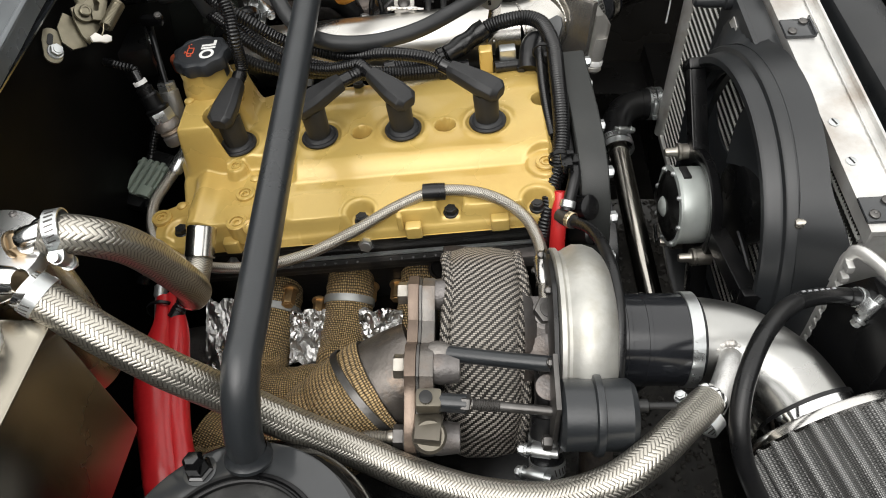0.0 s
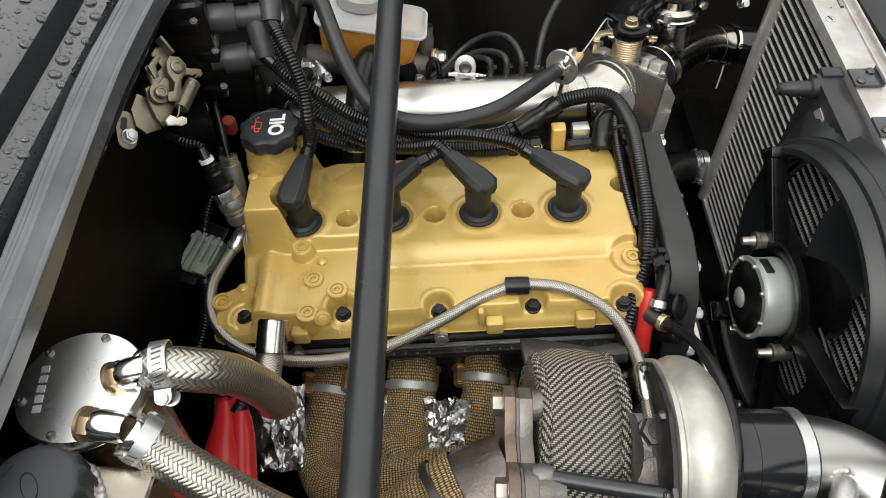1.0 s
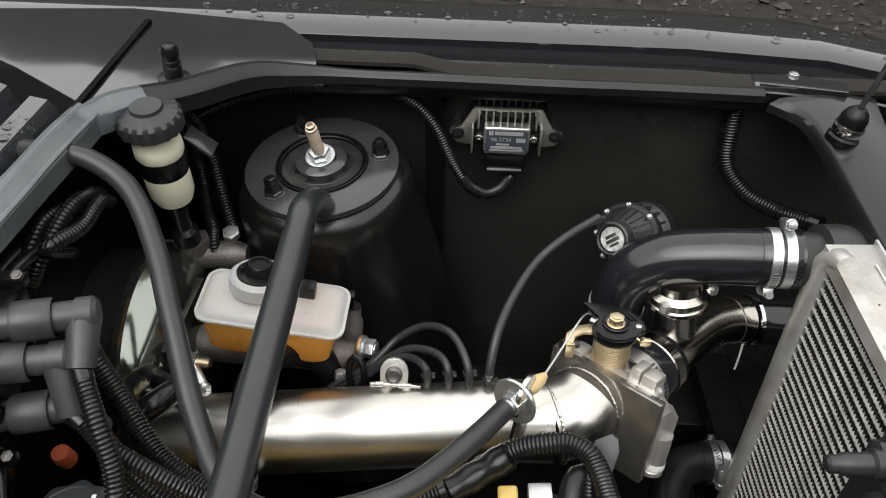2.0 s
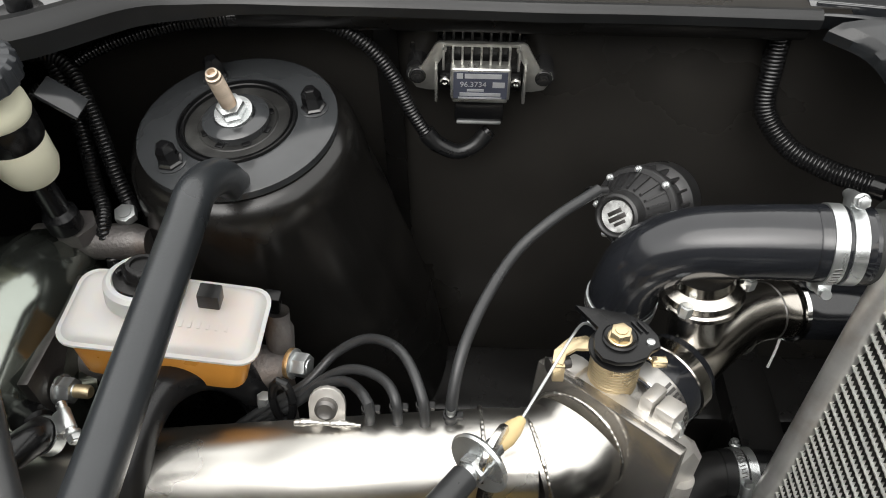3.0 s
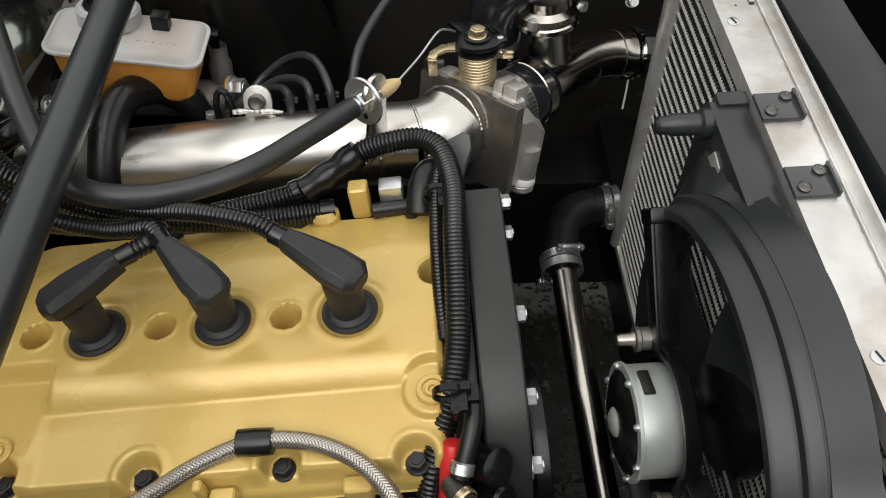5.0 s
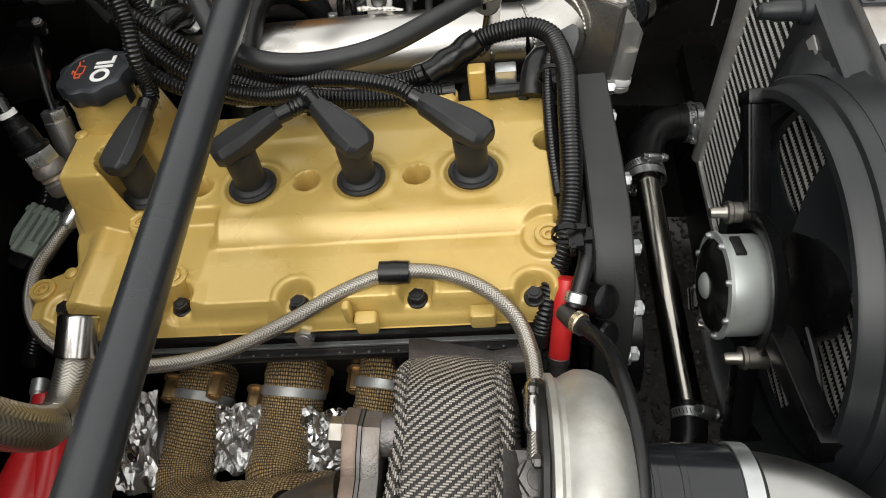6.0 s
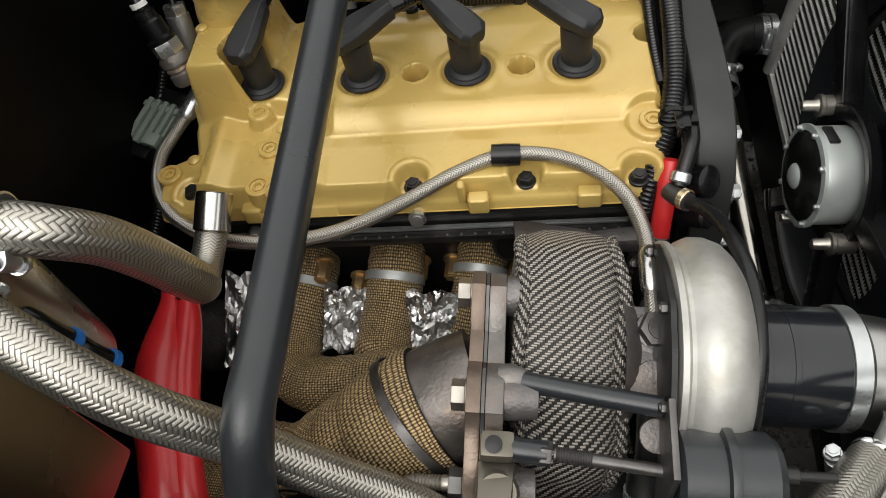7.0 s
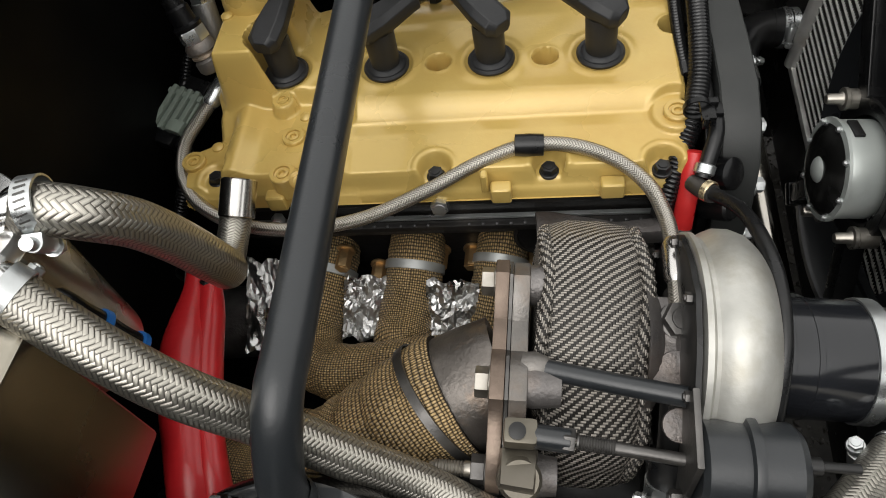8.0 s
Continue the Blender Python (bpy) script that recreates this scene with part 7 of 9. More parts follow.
    for x, y, r in ((-0.0119, 0.0346, 0.0058), (-0.0137, 0.0058, 0.0052)):
        part("rivet", lathe([(r, 0), (r, 0.0018), (r * 0.8, 0.0026), (r * 0.55, 0.0026), (r * 0.5, 0.0018), (0, 0.0018)], level(0.004) @ Matrix.Translation((x, y, 0)), 22), DULL_ZINC, t5)
    part("lever", prism([(-0.008, 0.031), (-0.004, 0.033), (0.001, 0.0385), (0.0035, 0.0385), (0.0045, 0.0415), (0.0095, 0.0425), (0.0105, 0.0465), (0.007, 0.0495), (0.0025, 0.0465), (-0.001, 0.0435), (-0.007, 0.041)], 0.0032, level(-0.003), 0.0008), DULL_ZINC, t5)
    sp, ep = lm @ Vector((0.0055, 0.0405, 0.003)), lm @ Vector((0.0060, -0.0035, 0.003))
    ax = ep - sp
    fmx = along(sp, ax)
    part("coil_spring", tube([fmx @ Vector((0.0052 * math.cos(k * 0.55), 0.0052 * math.sin(k * 0.55), 0.008 + (ax.length - 0.016) * k / 230)) for k in range(231)], 0.00085, 6, straight=True), DULL_ZINC, t5)
    part("spring_end", tube([fmx @ Vector((0.004, 0, 0.008)), fmx @ Vector((0, 0, 0.003)), fmx @ Vector((-0.002, 0, -0.001))], 0.0008, 8), DULL_ZINC, t5)
    part("spring_end", tube([fmx @ Vector((0.004, 0, ax.length - 0.008)), fmx @ Vector((0, 0, ax.length - 0.003)), fmx @ Vector((-0.001, 0, ax.length + 0.002))], 0.0008, 8), DULL_ZINC, t5)
    part("spring_lug", prism([(-0.001, -0.0125), (0.003, -0.0155), (0.009, -0.0105), (0.0125, -0.009), (0.0155, -0.004), (0.0135, 0.0), (0.0095, -0.001), (0.006, -0.005), (0.001, -0.006)], 0.003, level(0.0), 0.001), SPRING_LUG, t5, "bright plated spring lug")
    base = part("base_bracket", prism([(-0.027, -0.001), (-0.014, 0.002), (-0.004, -0.008), (0.002, -0.016), (-0.006, -0.027), (-0.016, -0.026), (-0.025, -0.016)], 0.003, level(-0.010), 0.0008), DULL_ZINC, t5)
    part("slotted_ear", prism(circle(0.0085, 10, -0.0245, -0.0265, 60, 200) + circle(0.0078, 10, -0.0165, -0.0395, 200, 380), 0.003, level(-0.012), 0.0008), DULL_ZINC, base)
    part("ear_slot", prism(circle(0.0024, 8, -0.0255, -0.0265, 0, 180) + circle(0.0024, 8, -0.0235, -0.032, 180, 360), 0.0006, level(-0.0086)), BLACK_BOLT, base)
    part("mounting_bolt", hexagon(0.0095, 0.006, level(-0.009) @ Matrix.Translation((-0.0165, -0.0365, 0)), washer=0.0068), ZINC, base)
    # oil pressure sender and tee at the back of the head
    t6 = thing("oil_pressure_sender", (-0.27, 0.575, 0.72), "dark oil pressure sender with a plated hex tee behind the head", "sensor")
    w = Vector((-0.35, 0.30, 0.85)).normalized()
    m = along((-0.258, 0.556, 0.728), w)
    part("tee", lathe([(0.0, 0.010), (0.0095, 0.010), (0.0115, 0.013), (0.0115, 0.020), (0.0095, 0.022), (0.0095, 0.026), (0.0125, 0.028), (0.0125, 0.033), (0.0105, 0.036)], m, 24), DULL_CAST, t6)
    part("thread_ring", lathe([(0.0098, 0.0225), (0.0112, 0.0235), (0.0112, 0.0255), (0.0098, 0.0265)], m, 24), STUD, t6, "copper sealing ring")
    part("hex", hexagon(0.0205, 0.011, m @ Matrix.Translation((0, 0, 0.036)), dome=False), ZINC, t6)
    part("sender", lathe([(0.0115, 0.047), (0.012, 0.050), (0.0095, 0.052), (0.0095, 0.064), (0.008, 0.066), (0.008, 0.072), (0.0055, 0.074), (0.0055, 0.078), (0, 0.078)], m, 24), PLASTIC, t6)
    part("collar", lathe([(0.0066, 0.076), (0.0066, 0.080), (0, 0.080)], m, 18), WHITE_INK, t6, "white collar")
    m2 = along((-0.2755, 0.604, 0.742), (-0.15, 0.40, 0.9))
    part("second_sender", lathe([(0.008, -0.02), (0.010, 0.0), (0.010, 0.02), (0.007, 0.022), (0.007, 0.026)], m2, 20), CAST, t6)
    part("second_hex", hexagon(0.017, 0.009, m2 @ Matrix.Translation((0, 0, 0.02)), dome=False), ZINC, t6)
    hose("sensor_lead", [m2 @ Vector((0, 0, 0.026)), (-0.284, 0.628, 0.782), (-0.290, 0.645, 0.795), (-0.298, 0.668, 0.806)], 0.0030, "thin black sleeved lead to the sender", group="sensor leads", category="wire", seg=12)
    cable_conduit("wiring_conduit", [m @ Vector((0, 0, 0.079)), (-0.292, 0.588, 0.806), (-0.302, 0.588, 0.81), (-0.318, 0.592, 0.812)], 0.0045, "thin black corrugated conduit to the sender", rib=(0.003, 0.0009))
    # grey-green connector
    t7 = thing("wiring_connector", (-0.312, 0.56, 0.66), "grey-green multi-way wiring connector hanging by the firewall", "connector")
    cmx = Matrix.Translation((-0.313, 0.560, 0.678)) @ Matrix.Rotation(radians(-20), 4, "Z") @ Matrix.Rotation(radians(12), 4, "X")
    part("shell", box((0.034, 0.042, 0.018), cmx, 0.002), GREEN_PLASTIC, t7)
    part("black_half", box((0.030, 0.018, 0.017), cmx @ Matrix.Translation((0, 0.028, -0.001)), 0.003), PLASTIC, t7, "black mating half")
    part("collar", box((0.037, 0.006, 0.021), cmx @ Matrix.Translation((0, 0.016, 0.001)), 0.002), GREEN_PLASTIC, t7)
    part("black_tail", box((0.028, 0.014, 0.015), cmx @ Matrix.Translation((-0.003, -0.026, 0)), 0.003), PLASTIC, t7, "black wire seal")
    for k in range(4):
        part("rib", box((0.005, 0.044, 0.006), cmx @ Matrix.Translation((-0.012 + 0.008 * k, 0, 0.010)), 0.0014), GREEN_PLASTIC, t7)
    part("latch", box((0.014, 0.012, 0.008), cmx @ Matrix.Translation((0.012, -0.016, 0.012)), 0.0015), GREEN_PLASTIC, t7)
    cable_conduit("wiring_conduit", [(-0.316, 0.582, 0.682), (-0.312, 0.605, 0.70), (-0.30, 0.625, 0.725), (-0.295, 0.645, 0.75)], 0.005, "black corrugated conduit to the grey-green connector", rib=(0.0034, 0.001))
    cable_conduit("wiring_conduit", [(-0.308, 0.54, 0.674), (-0.302, 0.52, 0.665), (-0.305, 0.495, 0.645), (-0.315, 0.47, 0.62)], 0.007, "black corrugated conduit below the connector")
    t8 = thing("terminal_cap", (-0.31, 0.722, 0.71), "orange rubber terminal cap by the firewall", "terminal cap")
    part("cap", lathe([(0.008, -0.01), (0.008, 0.007), (0.0065, 0.010), (0, 0.011)], along((-0.31, 0.722, 0.712), (0.1, -0.3, 1)), 24), ORANGE, t8)
    t9 = thing("fuse_box", (-0.33, 0.675, 0.74), "small black fuse box behind the latch", "fuse box")
    fb = Matrix.Translation((-0.325, 0.665, 0.77)) @ Matrix.Rotation(radians(20), 4, "Z")
    part("case", box((0.035, 0.05, 0.035), fb, 0.003), PLASTIC, t9)
    letters("rating", "30", 0.008, fb @ Matrix.Translation((0.0176, 0.008, 0.004)) @ Matrix.Rotation(radians(90), 4, "Z") @ Matrix.Rotation(radians(90), 4, "X"), WHITE_INK, t9, 0.0001)


plenum()
throttle_body()
throttle_cable()
charge_pipes()
blow_off_valve()
vacuum_lines()
igniter()
brake_parts()
firewall_things()


# ---- radiator and fan ----
RA = Vector((0.045, -0.995, -0.087)).normalized()
RU = Vector((-0.017, 0.07, 0.997)).normalized()
RF = RA.cross(RU).normalized()
if RF.x < 0:
    RF = -RF
RAT = Vector((0.3186, 0.878, 0.8378))
RM = Matrix.Translation(RAT) @ Matrix((RA, RF, RU)).transposed().to_4x4()
# the fan's own square frame in the radiator's plane
FA = RU.cross(RF).normalized()
if FA.y > 0:
    FA = -FA
FM = Matrix.Translation(RAT) @ Matrix((FA, RF, RU)).transposed().to_4x4()
SLOPE = RA.dot(RU)


def R(s, d, h):
    """Along the radiator from its far end, forwards through it, and up from its top."""
    return RM @ Vector((s, d, h))


def radiator():
    t = thing("radiator", R(0.23, 0.02, -0.36), "bare aluminium radiator with fine fins and a scuffed top rail", "radiator")
    W, D, HH = 0.487, 0.042, 0.366
    sect = [(0.0, -0.012), (0.003, -0.012), (0.003, -0.003), (0.039, -0.003), (0.039, -0.004), (0.0435, -0.004), (0.0435, 0.008), (0.041, 0.008), (0.041, 0.0025), (0.0, 0.0025)]
    part("top_rail", prism(sect, W + 0.01, RM @ Matrix(((0, 0, 1, -0.005), (1, 0, 0, 0), (0, 1, 0, 0), (0, 0, 0, 1))), 0.0004), BARE_ALU, t)
    part("weld_seam", tube([R(0.02, 0.0330, 0.0035), R(0.15, 0.0335, 0.0035), R(0.3, 0.0328, 0.0035), R(0.45, 0.0332, 0.0035)], 0.0012, 8, 0.004, shape=lambda s, l: 1 + 0.35 * math.sin(s * 2100)), BARE_ALU, t)
    part("bottom_rail", box((W, 0.046, 0.010), RM @ Matrix.Translation((W / 2, 0.022, -HH)), 0.002), BARE_ALU, t)
    part("side_channel", tube([R(-0.002, 0.004, -HH), R(-0.002, 0.004, -0.2), R(-0.002, 0.004, -0.03), R(0.0, 0.006, -0.010), R(0.008, 0.008, -0.002), R(0.02, 0.010, 0.000)], 0.0102, 18, 0.01), BARE_ALU, t, "rounded aluminium edge channel")
    part("core_side_plate", box((0.004, D, HH - 0.02), RM @ Matrix.Translation((W - 0.002, 0.022, -HH / 2)), 0.001), BARE_ALU, t)
    # flat tubes across the core, their front edges crimped by the fin folds
    n = 31
    pitch = (HH - 0.014) / n
    bm = bmesh.new()
    m = 200
    rings = []
    for k in range(m + 1):
        s = 0.008 + k * (W - 0.016) / m
        w = 0.00035 * (1 if k % 2 else -1)
        rings.append([bm.verts.new(R(s, d, h + (w if d < 0.006 else 0))) for d, h in ((0.005, 0.0011), (0.0030, 0.0007), (0.0030, -0.0007), (0.005, -0.0011), (0.036, -0.0013), (0.036, 0.0013))])
    for a, b in zip(rings, rings[1:]):
        for q in range(6):
            bm.faces.new((a[q], a[(q + 1) % 6], b[(q + 1) % 6], b[q]))
    bm.faces.new(rings[0])
    bm.faces.new(rings[-1])
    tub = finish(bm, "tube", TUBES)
    for k in range(n + 1):
        ob = new("tube", tub)
        ob.parent = t
        ob.matrix_parent_inverse = t.matrix_basis.inverted()
        ob.matrix_basis = Matrix.Translation(RU * (-0.012 - k * pitch))
    # folded fins between the tubes
    verts, faces = [], []
    for k in range(n):
        h0, h1 = -0.012 - k * pitch - 0.0011, -0.012 - (k + 1) * pitch + 0.0011
        m = int((W - 0.02) / 0.0018)
        for j in range(m + 1):
            s = 0.010 + j * 0.0018
            h = h0 if j % 2 else h1
            verts += [R(s, 0.0042, h), R(s, 0.034, h)]
            if j:
                b = len(verts)
                faces.append((b - 4, b - 3, b - 1, b - 2))
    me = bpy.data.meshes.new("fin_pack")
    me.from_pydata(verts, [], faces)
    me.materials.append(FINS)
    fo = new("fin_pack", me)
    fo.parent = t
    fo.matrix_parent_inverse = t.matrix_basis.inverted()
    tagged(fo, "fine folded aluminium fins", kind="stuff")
    # fixings on the rail
    for s in (0.104, 0.378, 0.4215):
        part("slot_screw", lathe([(0.0045, 0.0), (0.0045, 0.0012), (0.003, 0.0016), (0, 0.0016)], RM @ Matrix.Translation((s, 0.0085, 0.0025)), 18), ZINC, t)
        part("screw_slot", box((0.007, 0.0012, 0.0008), RM @ Matrix.Translation((s, 0.0085, 0.0041)) @ Matrix.Rotation(radians(20), 4, "Z")), BLACK_BOLT, t)
    for s, d in ((0.062, 0.018), (0.06, 0.028), (0.085, 0.016)):
        part("drill_hole", lathe([(0.0009, 0.0), (0.0009, 0.0003), (0, 0.0003)], RM @ Matrix.Translation((s, d, 0.0026)), 12), STEEL, t)
    part("rail_slot", box((0.030, 0.004, 0.0008), RM @ Matrix.Translation((0.070, 0.0285, 0.0028))), BLACK_BOLT, t)
    for k in range(9):
        part("slot_tooth", box((0.0012, 0.004, 0.002), RM @ Matrix.Translation((0.057 + 0.0032 * k, 0.0285, 0.0032))), ZINC, t)
    for s in (0.194, 0.259, 0.473):
        c = RM @ Matrix.Translation((s, 0.0125, 0.0045))
        cl = part("retaining_clip", box((0.024, 0.028, 0.003), c, 0.0008), PLATE_PAINT, t, "black steel clip plate")
        for a, b in ((-0.007, 0.007), (0.006, -0.007)):
            part("rivet", lathe([(0.0042, 0), (0.0042, 0.0016), (0.003, 0.0024), (0.0012, 0.0024), (0, 0.001)], c @ Matrix.Translation((a, b, 0.0016)), 16), STEEL, cl)
        part("clip_edge", box((0.025, 0.002, 0.005), c @ Matrix.Translation((0, 0.0135, 0.002)), 0.0006), PLATE_PAINT, cl)
    # near side tank with crimped tabs
    part("side_tank", loft([([(-0.02, -0.04), (0.05, -0.04), (0.05, 0.04), (-0.02, 0.04)], -HH), ([(-0.02, -0.045), (0.055, -0.04), (0.055, 0.045), (-0.02, 0.045)], -0.2), ([(-0.02, -0.045), (0.055, -0.038), (0.055, 0.045), (-0.02, 0.045)], -0.03), ([(-0.01, -0.03), (0.045, -0.03), (0.045, 0.035), (-0.01, 0.035)], -0.006)], RM @ Matrix.Translation((W + 0.040, 0.03, -0.012))), PLASTIC, t, "black plastic side tank")
    for h in range(27):
        part("crimp_tab", box((0.0075, 0.006, 0.0072), RM @ Matrix.Translation((W + 0.0175, -0.0125, -0.022 - 0.0124 * h)), 0.0012), BARE_ALU, t)
    part("crimp_strip", box((0.0125, 0.006, HH - 0.03), RM @ Matrix.Translation((W + 0.0085, -0.0115, -HH / 2 - 0.004)), 0.0015), BARE_ALU, t)
    part("corner_bracket", tube([R(W + 0.009, -0.0105, -0.05), R(W + 0.009, -0.0105, -0.022), R(W + 0.011, -0.008, -0.012), R(W + 0.019, -0.003, -0.0085), R(W + 0.035, 0.006, -0.008), R(W + 0.06, 0.02, -0.008)], 0.0062, 12, 0.004, flat=0.7), BARE_ALU, t)


FS, FH, FR = 0.327, -0.195, 0.147


def fan():
    t = thing("cooling_fan", R(FS, -0.06, -0.36), "black plastic electric radiator fan with a plated motor in its shroud", "cooling fan")
    ax = FM @ Matrix.Translation((FS, 0, FH)) @ Matrix.Rotation(radians(90), 4, "X")
    # ring, stepped like the moulding
    lip = [(FR - 0.005, 0.058), (FR - 0.003, 0.062), (FR + 0.003, 0.062), (FR + 0.005, 0.059), (FR + 0.006, 0.050), (FR + 0.0075, 0.048), (FR + 0.0115, 0.047), (FR + 0.0130, 0.045), (FR + 0.0138, 0.030), (FR + 0.0138, 0.024), (FR - 0.006, 0.024), (FR - 0.006, 0.046)]
    bm = bmesh.new()
    rings = [[bm.verts.new(ax @ Vector((r * math.cos(a), r * math.sin(a), z))) for r, z in lip] for a in [radians(-124 + 263 * k / 90) for k in range(91)]]
    for p, q in zip(rings, rings[1:]):
        for k in range(len(lip)):
            j = (k + 1) % len(lip)
            bm.faces.new((p[k], p[j], q[j], q[k]))
    bm.faces.new(rings[0])
    bm.faces.new(rings[-1])
    part("shroud_ring", bm, SHROUD, t)
    part("shroud_skirt", lathe([(FR + 0.009, 0.040), (FR + 0.0135, 0.038), (FR + 0.0137, 0.012), (FR - 0.006, 0.012), (FR - 0.006, 0.020), (FR + 0.009, 0.022), (FR + 0.009, 0.040)], ax, 96), SHROUD, t)
    # plate between ring and radiator
    bm = bmesh.new()
    inner, outer = [], []
    for k in range(96):
        a = 2 * math.pi * k / 96
        c, s = math.cos(a), math.sin(a)
        r = FR + 0.012
        up, across = s + -SLOPE * c, c
        lim = [(0.487 - FS) / across if across > 1e-6 else 9, (-FR - 0.020) / across if across < -1e-6 else 9,
               (SLOPE * FS - 0.008 - FH) / up if up > 1e-6 else 9, (SLOPE * FS - 0.36 - FH) / up if up < -1e-6 else 9]
        ro = max(r + 0.002, min(lim))
        ri = min(r, ro - 0.003)
        inner.append(bm.verts.new(FM @ Vector((FS + ri * c, -0.036, FH + ri * s))))
        outer.append(bm.verts.new(FM @ Vector((FS + ro * c, -0.012, FH + ro * s))))
    for k in range(96):
        j = (k + 1) % 96
        bm.faces.new((inner[k], inner[j], outer[j], outer[k]))
    bmesh.ops.recalc_face_normals(bm, faces=bm.faces)
    bmesh.ops.solidify(bm, geom=bm.faces[:], thickness=0.003)
    part("shroud_plate", bm, SHROUD, t)
    # triangular ear with its pin
    ear = [(0.168, -0.104), (0.171, -0.044), (0.169, -0.012), (0.178, -0.003), (0.34, -0.003), (0.33, -0.018), (0.28, -0.030), (0.24, -0.052), (0.208, -0.088), (0.190, -0.122)]
    em = RM @ Matrix(((1, 0, 0, 0), (0, 0, 1, -0.0285), (0, 1, 0, 0), (0, 0, 0, 1)))
    part("mounting_ear", prism(ear, 0.005, em, 0.001), SHROUD, t)
    part("ear_flange", box((0.16, 0.024, 0.003), RM @ Matrix.Translation((0.258, -0.0145, -0.005)), 0.001), SHROUD, t)
    part("mounting_ear_edge", box((0.012, 0.022, 0.035), RM @ Matrix.Translation((0.176, -0.012, -0.018)) @ Matrix.Rotation(radians(4), 4, "Y"), 0.002), SHROUD, t)
    part("mounting_pin", lathe([(0.010, 0.0), (0.010, 0.006), (0.0075, 0.008), (0.0075, 0.026), (0.006, 0.030), (0.006, 0.036), (0.004, 0.038), (0, 0.038)], RM @ Matrix.Translation((0.188, -0.0285, -0.012)) @ Matrix.Rotation(radians(90), 4, "X"), 20), SHROUD, t)
    rng = random.Random(2)
    part("glue_patch", prism([(-0.011, -0.014), (0.004, -0.016), (0.012, -0.004), (0.009, 0.012), (-0.004, 0.014), (-0.010, 0.004)], 0.0012, RM @ Matrix(((1, 0, 0, 0.214), (0, 0, -1, -0.0288), (0, 1, 0, -0.030), (0, 0, 0, 1)))), BARE_ALU, t, "torn grey sticker remnant")
    part("glue_patch", prism([(-0.004, -0.02), (0.005, -0.018), (0.006, 0.01), (0.002, 0.02), (-0.005, 0.016)], 0.0012, RM @ Matrix(((1, 0, 0, 0.418), (0, 0, -1, -0.0258), (0, 1, 0, -0.044), (0, 0, 0, 1)))), BARE_ALU, t, "torn grey sticker remnant")
    m2 = RM @ Matrix.Translation((0.459, -0.017, -0.024)) @ Matrix.Rotation(radians(90), 4, "X")
    part("stud_washer", lathe([(0.012, 0), (0.012, 0.002), (0, 0.002)], m2, 24), BRASS, t)
    part("stud", hexagon(0.011, 0.010, m2), PLATED, t)
    part("stud_tip", lathe([(0.0045, 0.012), (0.0045, 0.022), (0.003, 0.024), (0, 0.024)], m2, 14), PLATED, t)
    # blades
    hub = part("fan_hub", lathe([(0.0, 0.030), (0.040, 0.030), (0.045, 0.027), (0.045, 0.012), (0, 0.012)], ax, 40), PLASTIC, t)
    for k in range(3):
        bl = bmesh.new()
        rows = []
        for i in range(8):
            f = i / 7
            r = 0.043 + f * (FR - 0.054)
            w = 0.030 + 0.024 * f
            sweep = -0.5 * f * f + 0.25 * f
            row = []
            for j in range(7):
                q = j / 6 - 0.5
                a = 2 * math.pi * k / 3 - 0.62 + sweep + q * w * 2 / r
                row.append(ax @ Vector((r * math.cos(a), r * math.sin(a), 0.024 + q * 0.026 * (1 - 0.3 * f) - 0.006 * math.cos(q * 3))))
            rows.append(row)
        part("blade", sheet(rows, 0.0022, bl), SHROUD, t)
    # motor, arms
    ax = ax @ Matrix.Translation((0, 0, -0.005))
    mx = ax @ Matrix.Diagonal((0.93, 0.93, 1, 1))
    mot = part("motor", lathe([(0.0, 0.066), (0.041, 0.066), (0.0435, 0.070), (0.0435, 0.0955), (0.0430, 0.0975), (0.0460, 0.0985), (0.0460, 0.1010), (0.041, 0.1015), (0.037, 0.102), (0.0345, 0.1040), (0.029, 0.1055), (0.012, 0.1065), (0.0105, 0.1085), (0.007, 0.1105), (0, 0.1110)], mx, 56), MOTOR_GREY, t, "pale grey plated fan motor")
    for k in range(8):
        a = radians(45 * k + 10)
        part("motor_screw", lathe([(0.0030, 0.1005), (0.0030, 0.1030), (0.0018, 0.1045), (0, 0.1045)], mx @ Matrix.Translation((0.0425 * math.cos(a), 0.0425 * math.sin(a), 0)), 12), ZINC, mot)
    part("motor_face", lathe([(0.0125, 0.1070), (0.0290, 0.1060), (0.0350, 0.1045), (0.0400, 0.1023), (0.0405, 0.1018)], mx, 56), MOTOR_FACE, mot, "dark glossy dished motor face")
    part("motor_slot", box((0.003, 0.022, 0.008), mx @ Matrix.Rotation(radians(100), 4, "Z") @ Matrix.Translation((0.0435, 0, 0.090)), 0.001), BLACK_BOLT, mot)
    for k, (a, r1) in enumerate(((137, FR + 0.004), (8, FR), (238, FR), (-62, FR))):
        am = ax @ Matrix.Rotation(radians(a), 4, "Z")
        long = r1 - 0.052
        mid = 0.052 + long / 2
        arm = part("arm", box((long, 0.018, 0.004), am @ Matrix.Translation((mid, 0, 0.074)), 0.0012), PLASTIC, t)
        for y in (0.0075, -0.0075):
            part("arm_flange", box((long, 0.003, 0.016), am @ Matrix.Translation((mid, y, 0.067)), 0.0010), PLASTIC, arm)
        part("arm_end", box((0.012, 0.024, 0.030), am @ Matrix.Translation((FR - 0.001, 0, 0.062)), 0.003), PLASTIC, t)
